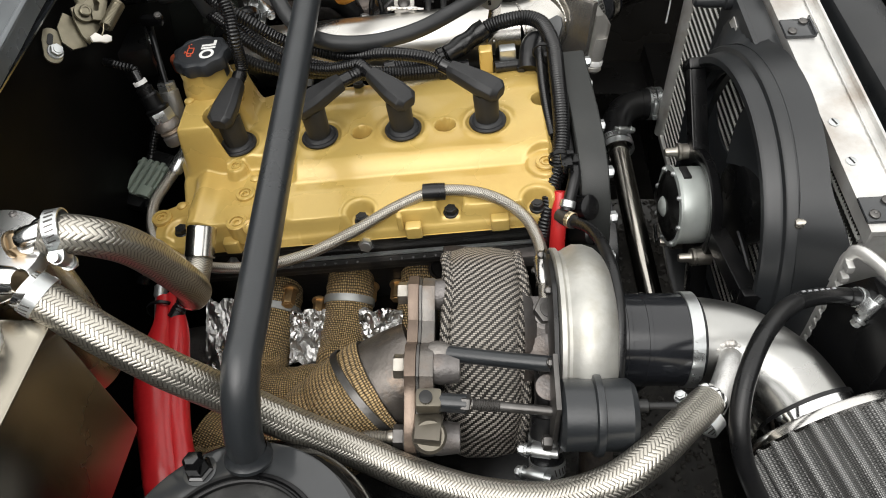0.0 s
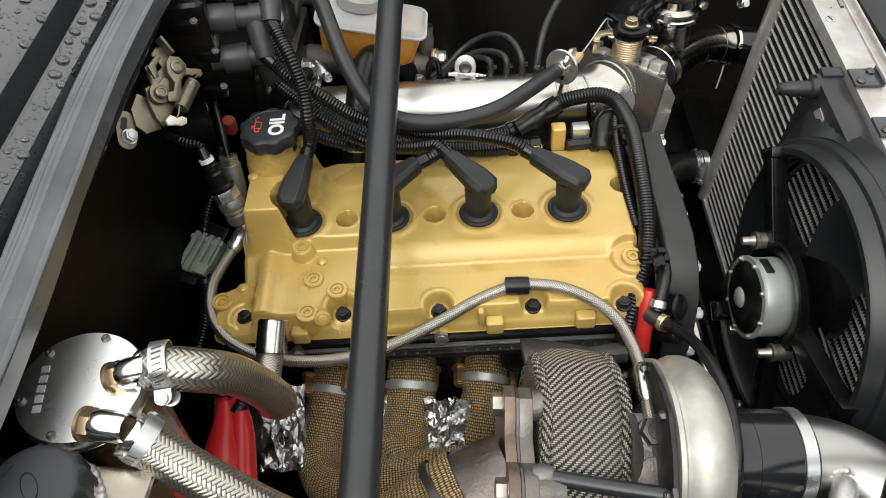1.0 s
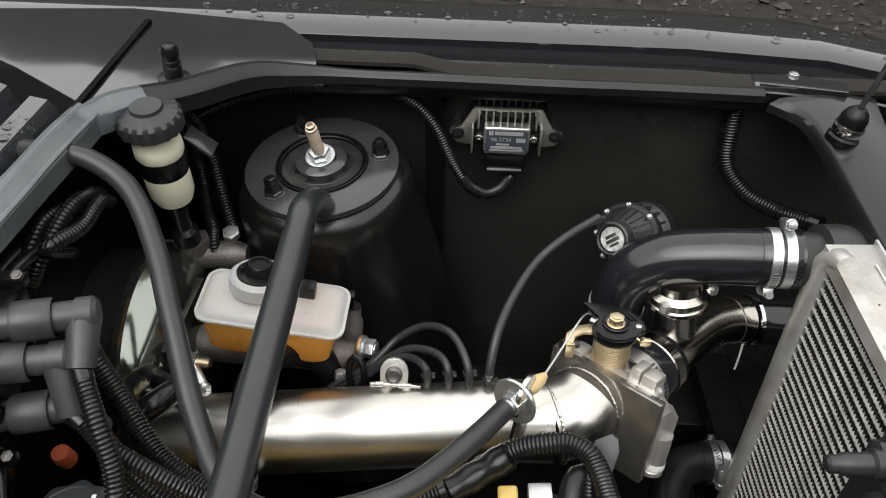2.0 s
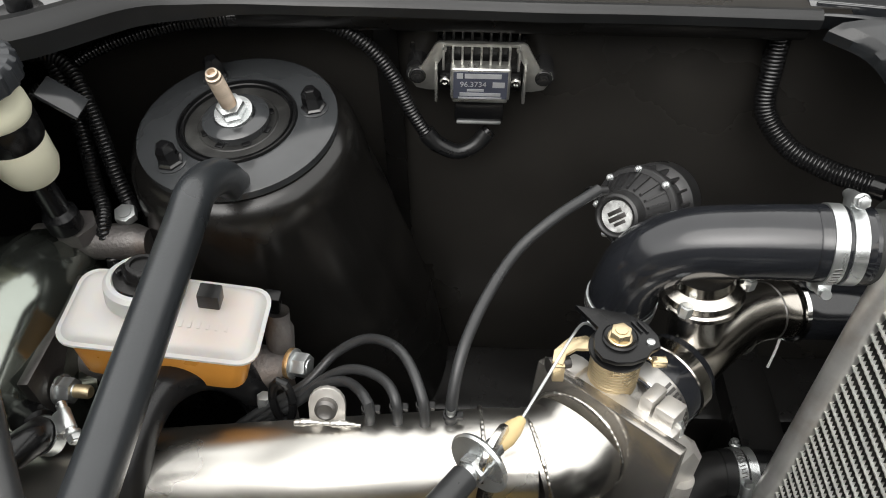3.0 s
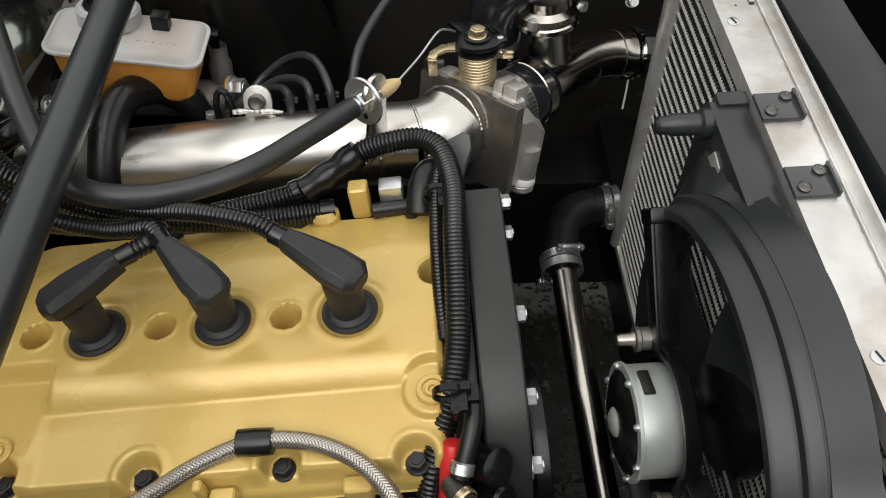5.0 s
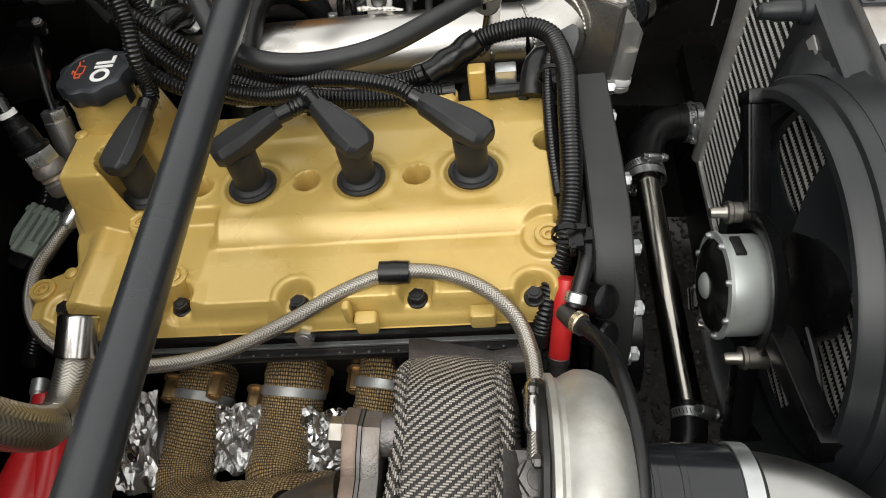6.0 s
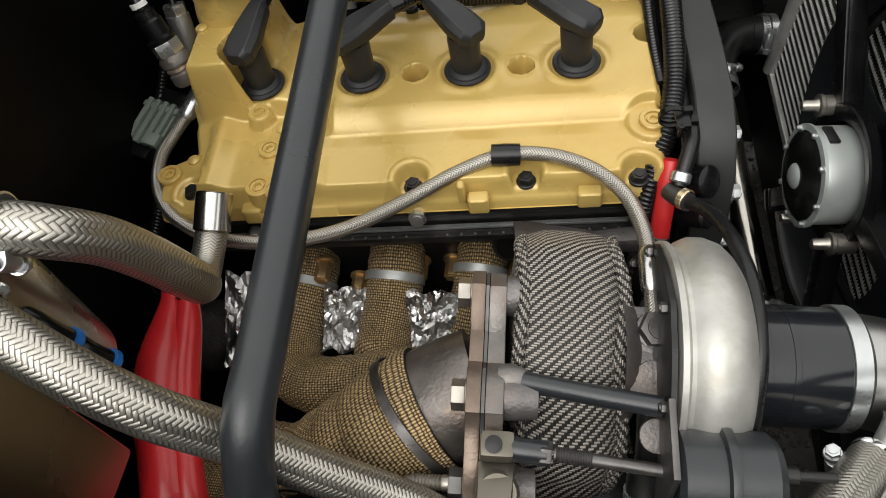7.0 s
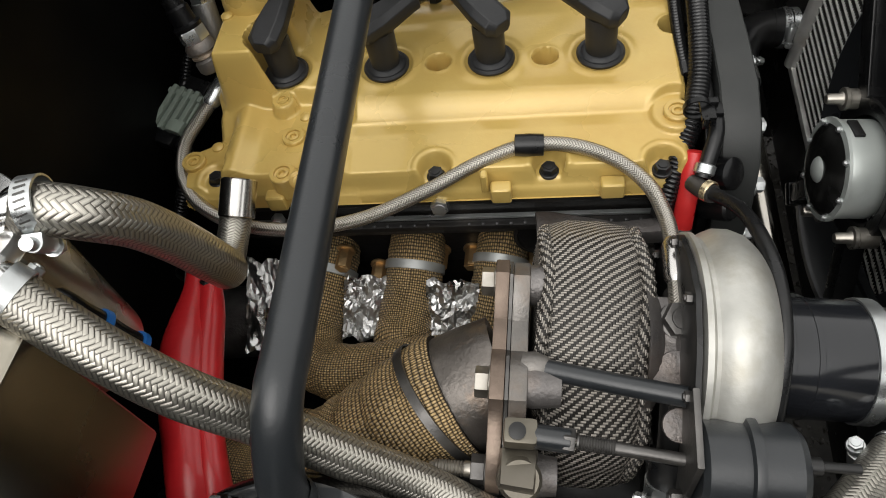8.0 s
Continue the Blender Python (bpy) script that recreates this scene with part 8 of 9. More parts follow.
        for q in range(4):
            part("arm_rib", box((0.002, 0.013, 0.010), am @ Matrix.Translation((0.066 + 0.018 * q, 0, 0.069)), 0.0004), PLASTIC, arm)
    part("motor_plate", lathe([(0.042, 0.066), (0.0575, 0.066), (0.0590, 0.068), (0.0590, 0.075), (0.0575, 0.0765), (0.052, 0.0765), (0.044, 0.073)], ax, 48), PLASTIC, t)
    for a, r in ((146, 0.058), (-22, 0.058), (268, 0.058)):
        lug = ax @ Matrix.Rotation(radians(a), 4, "Z") @ Matrix.Translation((r, 0.0, 0.078))
        part("motor_lug", lathe([(0.0085, -0.010), (0.0085, 0.005), (0.0095, 0.006), (0.0095, 0.009), (0.0062, 0.0095), (0.0048, 0.012), (0.0046, 0.020), (0.0036, 0.022), (0, 0.022)], lug, 20), PLATED, t)


def coolant_pipes():
    lower = hose("lower_radiator_hose", [(0.345, 0.886, 0.505), (0.325, 0.8855, 0.505), (0.300, 0.884, 0.505), (0.278, 0.878, 0.504), (0.262, 0.862, 0.501), (0.254, 0.838, 0.497), (0.251, 0.812, 0.494)], 0.0225, "black rubber lower radiator elbow hose", seg=26)
    part("cuff", lathe([(0.0226, -0.004), (0.0234, -0.003), (0.0234, 0.026), (0.0226, 0.027)], along((0.298, 0.884, 0.505), (1, 0.06, 0)), 30), RUBBER, lower, "thicker hose cuff")
    hose_clamp((0.310, 0.8847, 0.505), (1, 0.06, 0), 0.0236, 0.009, 62)
    hose_clamp((0.3205, 0.8853, 0.505), (1, 0.06, 0), 0.0236, 0.009, -115)
    hose_clamp((0.251, 0.812, 0.494), (-0.05, 0.95, 0.1), 0.0228, 0.010, 10)
    hose_clamp((0.2515, 0.800, 0.4935), (-0.05, 0.95, 0.1), 0.0228, 0.010, 195)
    t = thing("coolant_pipe", (0.25, 0.6, 0.47), "dark polished metal coolant pipe between engine and radiator", "coolant pipe")
    part("pipe", tube([(0.251, 0.82, 0.497), (0.2535, 0.76, 0.492), (0.2565, 0.66, 0.486), (0.2595, 0.56, 0.482), (0.262, 0.50, 0.48)], 0.0150, 28), DARK_STAINLESS, t)
    hose("coolant_hose", [(0.2615, 0.515, 0.481), (0.258, 0.48, 0.478), (0.24, 0.45, 0.47), (0.20, 0.43, 0.45)], 0.017, "black rubber hose on the coolant pipe's end", seg=24)
    hose_clamp((0.2618, 0.503, 0.480), (0.1, 1, 0.05), 0.0174, 0.010, 30)
    # small hose from the radiator's tank
    t2 = hose("overflow_hose", [(0.342, 0.352, 0.757), (0.333, 0.3515, 0.762), (0.320, 0.350, 0.7665), (0.292, 0.341, 0.779), (0.264, 0.326, 0.790), (0.240, 0.303, 0.797), (0.222, 0.278, 0.799), (0.211, 0.254, 0.791), (0.208, 0.234, 0.778), (0.213, 0.218, 0.760), (0.225, 0.204, 0.738), (0.245, 0.188, 0.705)], 0.0068, "black rubber overflow hose from the radiator tank", seg=22)
    part("cuff", tube([(0.342, 0.352, 0.757), (0.333, 0.3515, 0.762), (0.322, 0.350, 0.7658)], 0.0071, 20, 0.003), RUBBER, t2, "swollen hose end")
    for k in range(6):
        part("print_bar", box((0.0040, 0.0015, 0.0006), Matrix.Translation((0.306 - 0.0062 * k, 0.3475 - 0.0024 * k + 0.0004, 0.7800 + 0.0026 * k)) @ Matrix.Rotation(radians(24), 4, "Z") @ Matrix.Rotation(radians(24), 4, "Y")), SILVER_INK, t2, "worn pale print")
    hose_clamp((0.3345, 0.3515, 0.7612), (0.85, 0.05, -0.5), 0.0070, 0.010, 75, "yellowed worm-drive clamp on the overflow hose")
    t3 = thing("tank_spigot", (0.345, 0.352, 0.75), "yellowed plastic spigot of the radiator tank", "spigot")
    part("tube", tube([(0.336, 0.3515, 0.760), (0.346, 0.353, 0.754), (0.352, 0.356, 0.744), (0.354, 0.358, 0.73)], 0.0062, 18), WAX, t3)


# ---- turbocharger and exhaust ----
TY, TZ = 0.344, 0.712


def X(x):
    return along((x, TY, TZ), (1, 0, 0))


def turbo():
    t = thing("turbocharger", (0.09, TY, 0.62), "turbocharger with bare cast compressor cover and wrapped turbine", "turbocharger")
    # compressor cover
    part("compressor_cover", lathe([(0.045, 0.0955), (0.0705, 0.0955), (0.0745, 0.097), (0.0745, 0.1005), (0.0720, 0.1025), (0.0718, 0.105), (0.0745, 0.109), (0.0772, 0.115), (0.0772, 0.123), (0.0745, 0.131), (0.068, 0.1385), (0.059, 0.1425), (0.050, 0.1425), (0.0445, 0.1415), (0.0425, 0.1440), (0.0415, 0.1480), (0.0375, 0.1490), (0.036, 0.155)], Matrix.Translation((0, TY, TZ)) @ Matrix.Rotation(radians(90), 4, "Y"), 80, wave=lambda a, r: r * (1 + 0.035 * math.sin(a * 0.5 + 0.8)) if r > 0.04 else r), COMPRESSOR, t)
    part("compressor_backplate", lathe([(0.040, 0.0905), (0.072, 0.0905), (0.0740, 0.0913), (0.0740, 0.0945), (0.072, 0.0953), (0.04, 0.0953)], Matrix.Translation((0, TY, TZ)) @ Matrix.Rotation(radians(90), 4, "Y"), 96, wave=lambda a, r: r * (1 + 0.035 * max(0.0, math.cos(8 * a)) ** 3) if r > 0.071 else r), BLACK_BOLT, t)
    for k in range(8):
        aa = radians(45 * k)
        part("cover_bolt", hexagon(0.0065, 0.004, along((0.0905, TY + 0.0715 * math.sin(aa), TZ - 0.0715 * math.cos(aa)), (-1, 0, 0))), STEEL, t)
    part("bearing_housing", lathe([(0.045, 0.072), (0.040, 0.080), (0.032, 0.084), (0.032, 0.088), (0.045, 0.092)], Matrix.Translation((0, TY, TZ)) @ Matrix.Rotation(radians(90), 4, "Y"), 40), IRON, t)
    part("oil_boss", box((0.030, 0.062, 0.024), Matrix.Translation((0.089, 0.335, 0.733)) @ Matrix.Rotation(radians(8), 4, "X"), 0.005), IRON, t)
    part("oil_pad", lathe([(0.015, 0.0), (0.016, 0.004), (0.013, 0.006), (0, 0.006)], along((0.0905, 0.348, 0.741), (0.05, -0.1, 1)), 24), IRON, t)
    bolt("banjo_bolt", (0.0905, 0.347, 0.749), (0.1, -0.3, 1), 0.0195, 0.009, STEEL, t, washer=0.0115)
    part("banjo_ring", lathe([(0.0105, -0.011), (0.0115, -0.009), (0.0115, -0.001), (0.0105, 0.0)], along((0.0905, 0.347, 0.749), (0.1, -0.3, 1)), 24), BLACK_BOLT, t)
    for y, z in ((0.30, 0.752), (0.265, 0.752)):
        part("vband_tab", prism(circle(0.010, 12, 0, 0, 0, 180) + [(-0.01, -0.012), (0.01, -0.012)], 0.004, along((0.088, y + 0.02, z - 0.012), (0, -0.4, 1)), 0.001), IRON, t)
    # turbine housing under cloth
    prof = [(0.040, 0.004), (0.064, 0.006), (0.073, 0.014), (0.0765, 0.026), (0.0765, 0.050), (0.0740, 0.066), (0.066, 0.078), (0.045, 0.084)]

    def folds(a, r):
        sag = max(0.0, math.cos(a + radians(62))) ** 2
        return r * (1 + 0.40 * sag + 0.012 * math.sin(3 * a + 1) + (0.008 + 0.022 * sag) * math.sin(11 * a + 40 * r) + 0.012 * sag * math.sin(23 * a + 90 * r))
    body = Matrix.Translation((0, TY, TZ)) @ Matrix.Rotation(radians(90), 4, "Y")
    scroll = Matrix.Translation((0, 0.372, 0.676)) @ Matrix.Rotation(radians(90), 4, "Y")
    fine = []
    for (r0, h0), (r1, h1) in zip(prof, prof[1:]):
        for k in range(4):
            fine.append((r0 + (r1 - r0) * k / 4, h0 + (h1 - h0) * k / 4))
    fine.append(prof[-1])
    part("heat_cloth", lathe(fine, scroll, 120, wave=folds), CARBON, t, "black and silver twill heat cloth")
    # gathered edges of the cloth, following its sag towards the near side
    def bulge(a):
        return 1 + 0.01 * math.sin(7 * a) + 0.40 * max(0.0, math.cos(a - radians(208))) ** 2
    for x, r in ((0.011, 0.0705), (0.073, 0.0715)):
        pts = [(x + 0.002 * math.sin(5 * a), 0.372 + r * bulge(a) * math.cos(a), 0.676 + r * bulge(a) * math.sin(a)) for a in [2 * math.pi * k / 72 for k in range(73)]]
        part("cloth_seam", tube(pts, 0.0042, 12, 0.002, shape=lambda q, l: 1 + 0.16 * math.sin(q * 1250)), CARBON, t, "gathered seam of the heat cloth")
    # inlet coupler and its clamp
    t2 = thing("silicone_coupler", (0.19, TY, 0.69), "black silicone coupler clamped on the compressor inlet", "silicone hose")
    part("wall", lathe([(0.0360, 0.150), (0.0385, 0.152), (0.0385, 0.2145), (0.0365, 0.2165)], body, 48), SILICONE, t2)
    for x in (0.156, 0.172):
        part("ply_edge", lathe([(0.0384, x - 0.002), (0.0389, x - 0.0016), (0.0389, x + 0.0016), (0.0384, x + 0.002)], body, 48), SILICONE, t2)
    hose_clamp((0.2085, TY, TZ), (1, 0, 0), 0.0388, 0.010, 200, "bright worm-drive clamp on the inlet coupler")
    # elbow and filter
    t3 = thing("intake_elbow", (0.27, 0.3, 0.69), "bare aluminium intake elbow with a welded spigot", "intake pipe")
    part("bend", tube([(0.196, TY, TZ), (0.225, 0.343, TZ), (0.252, 0.334, 0.711), (0.276, 0.314, 0.709), (0.2875, 0.296, 0.7068), (0.2940, 0.278, 0.7050)], 0.0352, 44, 0.005), ELBOW_ALU, t3)
    sp = Vector((0.232, 0.309, 0.735))
    part("spigot", tube([sp + Vector((0.004, 0.012, -0.010)), sp, (0.224, 0.292, 0.727), (0.216, 0.278, 0.717)], 0.0095, 18), CAST, t3)
    weld_ring(along(sp + Vector((0.002, 0.006, -0.003)), (-0.2, -0.65, 0.6)), 0.0115, 0.0034, t3)
    t4 = thing("air_filter", (0.303, 0.17, 0.64), "cone air filter with pleated grey gauze and a bright rim", "air filter")
    fm = along((0.2925, 0.2845, 0.7055), (0.30, -0.95, -0.10))
    part("neck_seal", lathe([(0.0345, -0.001), (0.0372, 0.0), (0.0372, 0.0028), (0.0345, 0.0036)], fm, 44), RUBBER, t4, "black rubber neck seal")
    part("neck", lathe([(0.0345, 0.002), (0.0364, 0.003), (0.0364, 0.0125), (0.036, 0.014)], fm, 44), CHROME, t4)
    part("rim", lathe([(0.0355, 0.0125), (0.056, 0.013), (0.0615, 0.0145), (0.0630, 0.017), (0.0630, 0.021), (0.0615, 0.023), (0.05, 0.023)], fm, 64), BRUSHED, t4)

    def pleat(a, r):
        return r * (0.985 + 0.075 * math.sin(25 * a) + 0.012 * math.cos(50 * a))
    part("gauze", lathe([(0.0605, 0.021), (0.0605, 0.05), (0.059, 0.08), (0.056, 0.12), (0.052, 0.155), (0.03, 0.16), (0, 0.16)], fm, 300, wave=lambda a, r: pleat(a, r) if r > 0.045 else r), FILTER, t4, angle=20)


def wastegate():
    t = thing("wastegate_actuator", (0.12, 0.262, 0.71), "black wastegate actuator can with rod beside the turbo", "wastegate actuator")
    m = along((0.094, 0.262, 0.741), (1, 0.0, 0.02))
    part("can", lathe([(0.0, 0.0), (0.023, 0.0), (0.0265, 0.003), (0.0265, 0.024), (0.0300, 0.025), (0.0305, 0.0275), (0.0300, 0.030), (0.0265, 0.031), (0.0265, 0.050), (0.023, 0.0545), (0, 0.0555)], m, 52), BAR_PAINT, t)
    part("can_tip", lathe([(0.005, 0.053), (0.005, 0.062), (0.0028, 0.063), (0.0028, 0.082), (0, 0.082)], m @ Matrix.Translation((0.014, 0, 0)), 16), BLACK_BOLT, t)
    part("bracket", prism([(-0.02, -0.035), (0.022, -0.03), (0.03, 0.01), (0.028, 0.045), (0.012, 0.062), (-0.004, 0.05), (-0.018, 0.02)], 0.004, along((0.089, 0.275, 0.738), (1, 0, 0), 90), 0.0008), STEEL, t)
    for y, z in ((0.298, 0.744), (0.246, 0.728)):
        bolt("bracket_bolt", (0.089, y, z), (-1, 0, 0.05), 0.010, 0.007, STEEL, t)
    part("upper_strut", tube([(0.006, 0.314, 0.742), (0.05, 0.304, 0.7495), (0.090, 0.296, 0.756)], 0.0062, 18), BAR_PAINT, t)
    part("strut_weld", lathe([(0.0085, 0.0), (0.0095, 0.006), (0.0075, 0.014), (0.0062, 0.016)], along((-0.002, 0.315, 0.740), (1, -0.1, 0.15)), 18), DULL_CAST, t)
    part("rod", tube([(0.030, 0.2705, 0.741), (0.06, 0.2675, 0.7415), (0.094, 0.264, 0.742)], 0.0038, 14), STEEL, t)
    prof = [(0.0046, 0.0)]
    for k in range(14):
        prof += [(0.0047, 0.001 + k * 0.0015), (0.0041, 0.00175 + k * 0.0015)]
    part("rod_thread", lathe(prof, along((0.030, 0.2705, 0.741), (1, -0.09, 0.01)), 16), STEEL, t)
    part("rod_collar", lathe([(0.0068, 0), (0.0072, 0.003), (0.0072, 0.022), (0.0055, 0.024)], along((0.004, 0.2725, 0.7405), (1, -0.08, 0.01)), 20), BAR_PAINT, t)
    part("rod_nut", hexagon(0.013, 0.007, along((0.022, 0.271, 0.741), (1, -0.09, 0.01)), dome=False), STEEL, t)
    part("clevis", box((0.020, 0.016, 0.014), Matrix.Translation((-0.002, 0.273, 0.741)), 0.0035), CLEVIS, t)
    part("pivot", lathe([(0.005, 0), (0.005, 0.004), (0.003, 0.0045), (0, 0.0045)], along((-0.004, 0.272, 0.748), (0, -0.2, 1)), 18), BLACK_BOLT, t)
    part("lever", prism([(-0.010, -0.010), (0.010, -0.012), (0.012, 0.014), (-0.010, 0.014)], 0.009, Matrix.Translation((-0.003, 0.252, 0.728)) @ Matrix.Rotation(radians(-12), 4, "X"), 0.004), CLEVIS, t)
    part("lever_end", lathe([(0.013, 0), (0.013, 0.008), (0.011, 0.010), (0, 0.010)], along((-0.002, 0.252, 0.724), (0.1, -0.35, 1)), 24), CLEVIS, t)
    # oil drain below
    h = hose("oil_drain_hose", [(0.088, 0.274, 0.718), (0.088, 0.258, 0.700), (0.09, 0.238, 0.675), (0.094, 0.218, 0.645), (0.10, 0.20, 0.60)], 0.0128, "black rubber oil drain hose under the turbo", seg=22)
    hose_clamp((0.0885, 0.259, 0.701), (0.02, -0.65, -0.75), 0.0132, 0.010, 20)
    hose_clamp((0.0895, 0.246, 0.685), (0.04, -0.65, -0.75), 0.0132, 0.010, 35)
    t2 = thing("oil_drain_pipe", (0.088, 0.275, 0.70), "black oil drain pipe beneath the turbo", "pipe")
    part("pipe", tube([(0.088, 0.305, 0.74), (0.088, 0.288, 0.732), (0.088, 0.272, 0.718)], 0.0095, 20), PLASTIC, t2)
    # heat shield pipe behind the actuator
    t3 = thing("down_tube", (0.135, 0.27, 0.62), "dull metal tube dropping behind the actuator", "pipe")
    part("pipe", tube([(0.135, 0.30, 0.68), (0.135, 0.275, 0.66), (0.135, 0.255, 0.62), (0.135, 0.245, 0.55)], 0.014, 24), RUSTED, t3)
    # boost hose round the compressor cover
    hose("boost_hose", [(0.119, 0.458, 0.733), (0.127, 0.446, 0.742), (0.135, 0.426, 0.756), (0.140, 0.396, 0.769), (0.1425, 0.362, 0.776), (0.143, 0.325, 0.768), (0.142, 0.295, 0.744), (0.140, 0.275, 0.72)], 0.0048, "thin black boost hose hugging the compressor cover", group="vacuum hoses", category="vacuum hose", seg=14)
    t4 = thing("boost_tee", (0.117, 0.462, 0.72), "small plated tee with clamp at the belt cover's foot", "fitting")
    part("tee", tube([(0.114, 0.468, 0.728), (0.119, 0.458, 0.733), (0.124, 0.451, 0.738)], 0.0065, 16), STEEL, t4)
    part("clip", lathe([(0.0068, -0.003), (0.0078, -0.002), (0.0078, 0.002), (0.0068, 0.003)], along((0.122, 0.455, 0.736), (0.6, -0.7, 0.4)), 18), YELLOW_ZINC, t4)
    hose("boost_hose", [(0.128, 0.515, 0.752), (0.128, 0.497, 0.750), (0.124, 0.482, 0.742), (0.120, 0.470, 0.732)], 0.0058, "short black boost hose with a plated clip", group="vacuum hoses", category="vacuum hose", seg=14)
    part("clip", lathe([(0.006, -0.004), (0.0075, -0.003), (0.0075, 0.003), (0.006, 0.004)], along((0.121, 0.474, 0.736), (0.2, 0.7, 0.5)), 18), ZINC, t4)
    t5 = thing("oil_filter", (0.105, 0.44, 0.66), "slim red cylindrical canister beside the belt cover", "canister")
    part("can", lathe([(0.0065, 0.022), (0.0075, 0.025), (0.0075, 0.082), (0.006, 0.086), (0, 0.087)], along((0.1125, 0.438, 0.668), (0.04, 0.60, 0.80)), 30), RED_PLASTIC, t5)
    part("base_collar", lathe([(0.0050, -0.006), (0.0068, -0.004), (0.0068, 0.022), (0.0080, 0.023), (0.0080, 0.027), (0.0070, 0.028)], along((0.1125, 0.438, 0.668), (0.04, 0.60, 0.80)), 24), STEEL, t5, "dark steel collar")


def exhaust():
    t = thing("exhaust_flange", (-0.012, 0.31, 0.63), "heat-stained steel turbine outlet flange with hex bolts", "exhaust flange")
    out = [(0.392, 0.728), (0.388, 0.742), (0.374, 0.750), (0.358, 0.744), (0.348, 0.736), (0.326, 0.738), (0.318, 0.748), (0.304, 0.752), (0.290, 0.748), (0.284, 0.738), (0.276, 0.734), (0.266, 0.728), (0.254, 0.722), (0.246, 0.708), (0.248, 0.694), (0.258, 0.676), (0.28, 0.645), (0.33, 0.63), (0.375, 0.645), (0.395, 0.68)]
    m = Matrix(((0, 0, 1, 0), (1, 0, 0, 0), (0, 1, 0, 0), (0, 0, 0, 1)))
    part("outer_plate", prism(out, 0.009, Matrix.Translation((-0.0215, 0, 0)) @ m, 0.0012), BROWN_PLATE, t)
    part("gasket", prism([(0.31 + (y - 0.31) * 0.99, 0.69 + (z - 0.69) * 0.99) for y, z in out], 0.002, Matrix.Translation((-0.0122, 0, 0)) @ m), STEEL, t)
    part("inner_plate", prism([(0.31 + (y - 0.31) * 0.985, 0.69 + (z - 0.69) * 0.985) for y, z in out], 0.011, Matrix.Translation((-0.010, 0, 0)) @ m, 0.0015), DULL_CAST, t)
    for y, z, L in ((0.374, 0.737, 0.014), (0.304, 0.738, 0.012), (0.259, 0.708, 0.008)):
        part("bolt_head", hexagon(0.0165, 0.009, along((-0.0215, y, z), (-1, 0, 0), 10), washer=0.0105, dome=False), PLATED if L > 0.009 else STEEL, t)
        part("bolt_boss", lathe([(0.013, 0), (0.0135, 0.004), (0.0115, 0.02), (0, 0.021)], along((0.001, y, z - 0.002), (1, 0, 0)), 22), IRON, t)
    prof = [(0.0062, 0.0)]
    for k in range(10):
        prof += [(0.0063, 0.004 + k * 0.002), (0.0055, 0.005 + k * 0.002)]
    prof += [(0.004, 0.026), (0, 0.0262)]
    part("stud", lathe([(q * 0.8, h) for q, h in prof], along((-0.030, 0.259, 0.708), (-1, 0, 0)), 16), PLATED, t)
    # bare elbow then wrapped downpipe
    t2 = thing("downpipe", (-0.12, 0.31, 0.5), "downpipe, bare heat-stained elbow then brown basalt wrap", "exhaust pipe")
    path = [(-0.012, 0.3255, 0.695), (-0.034, 0.3175, 0.690), (-0.055, 0.3075, 0.682), (-0.078, 0.2955, 0.669), (-0.101, 0.284, 0.650), (-0.126, 0.276, 0.626), (-0.150, 0.267, 0.596), (-0.19, 0.262, 0.57), (-0.24, 0.262, 0.56)]
    part("bare_elbow", tube(path, 0.0415, 44, 0.006), RUSTED, t2)

    def lumps(s, l):
        return 1 + 0.02 * math.sin(s * 240) + 0.012 * math.sin(s * 610 + 1)
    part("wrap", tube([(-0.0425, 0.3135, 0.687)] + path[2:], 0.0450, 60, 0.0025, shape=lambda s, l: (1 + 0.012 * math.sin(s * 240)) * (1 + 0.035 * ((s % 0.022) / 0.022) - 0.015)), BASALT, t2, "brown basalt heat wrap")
    way = Vector((-0.80, -0.55, -0.42))
    part("wrap_band", lathe([(0.0468, -0.0034), (0.0480, -0.0031), (0.0480, 0.0031), (0.0468, 0.0034)], along((-0.0545, 0.3075, 0.682), way), 56), STEEL, t2, "dark steel strap")
    # runners
    t3 = thing("exhaust_manifold", (-0.10, 0.43, 0.5), "tubular exhaust manifold bound in brown basalt wrap", "exhaust manifold")
    R1 = [(-0.178, 0.510, 0.585), (-0.180, 0.474, 0.576), (-0.184, 0.440, 0.566), (-0.188, 0.410, 0.556), (-0.182, 0.385, 0.555), (-0.163, 0.372, 0.562), (-0.135, 0.368, 0.574), (-0.105, 0.368, 0.586), (-0.075, 0.37, 0.595), (-0.04, 0.372, 0.60)]
    R2 = [(-0.098, 0.510, 0.602), (-0.0985, 0.474, 0.592), (-0.100, 0.446, 0.580), (-0.103, 0.418, 0.572), (-0.103, 0.392, 0.572), (-0.09, 0.372, 0.575)]
    R3 = [(-0.020, 0.505, 0.60), (-0.021, 0.482, 0.596), (-0.024, 0.452, 0.584), (-0.028, 0.425, 0.57), (-0.03, 0.4, 0.55)]
    R4 = [(-0.24, 0.33, 0.55), (-0.21, 0.318, 0.545), (-0.17, 0.312, 0.54), (-0.12, 0.31, 0.52)]
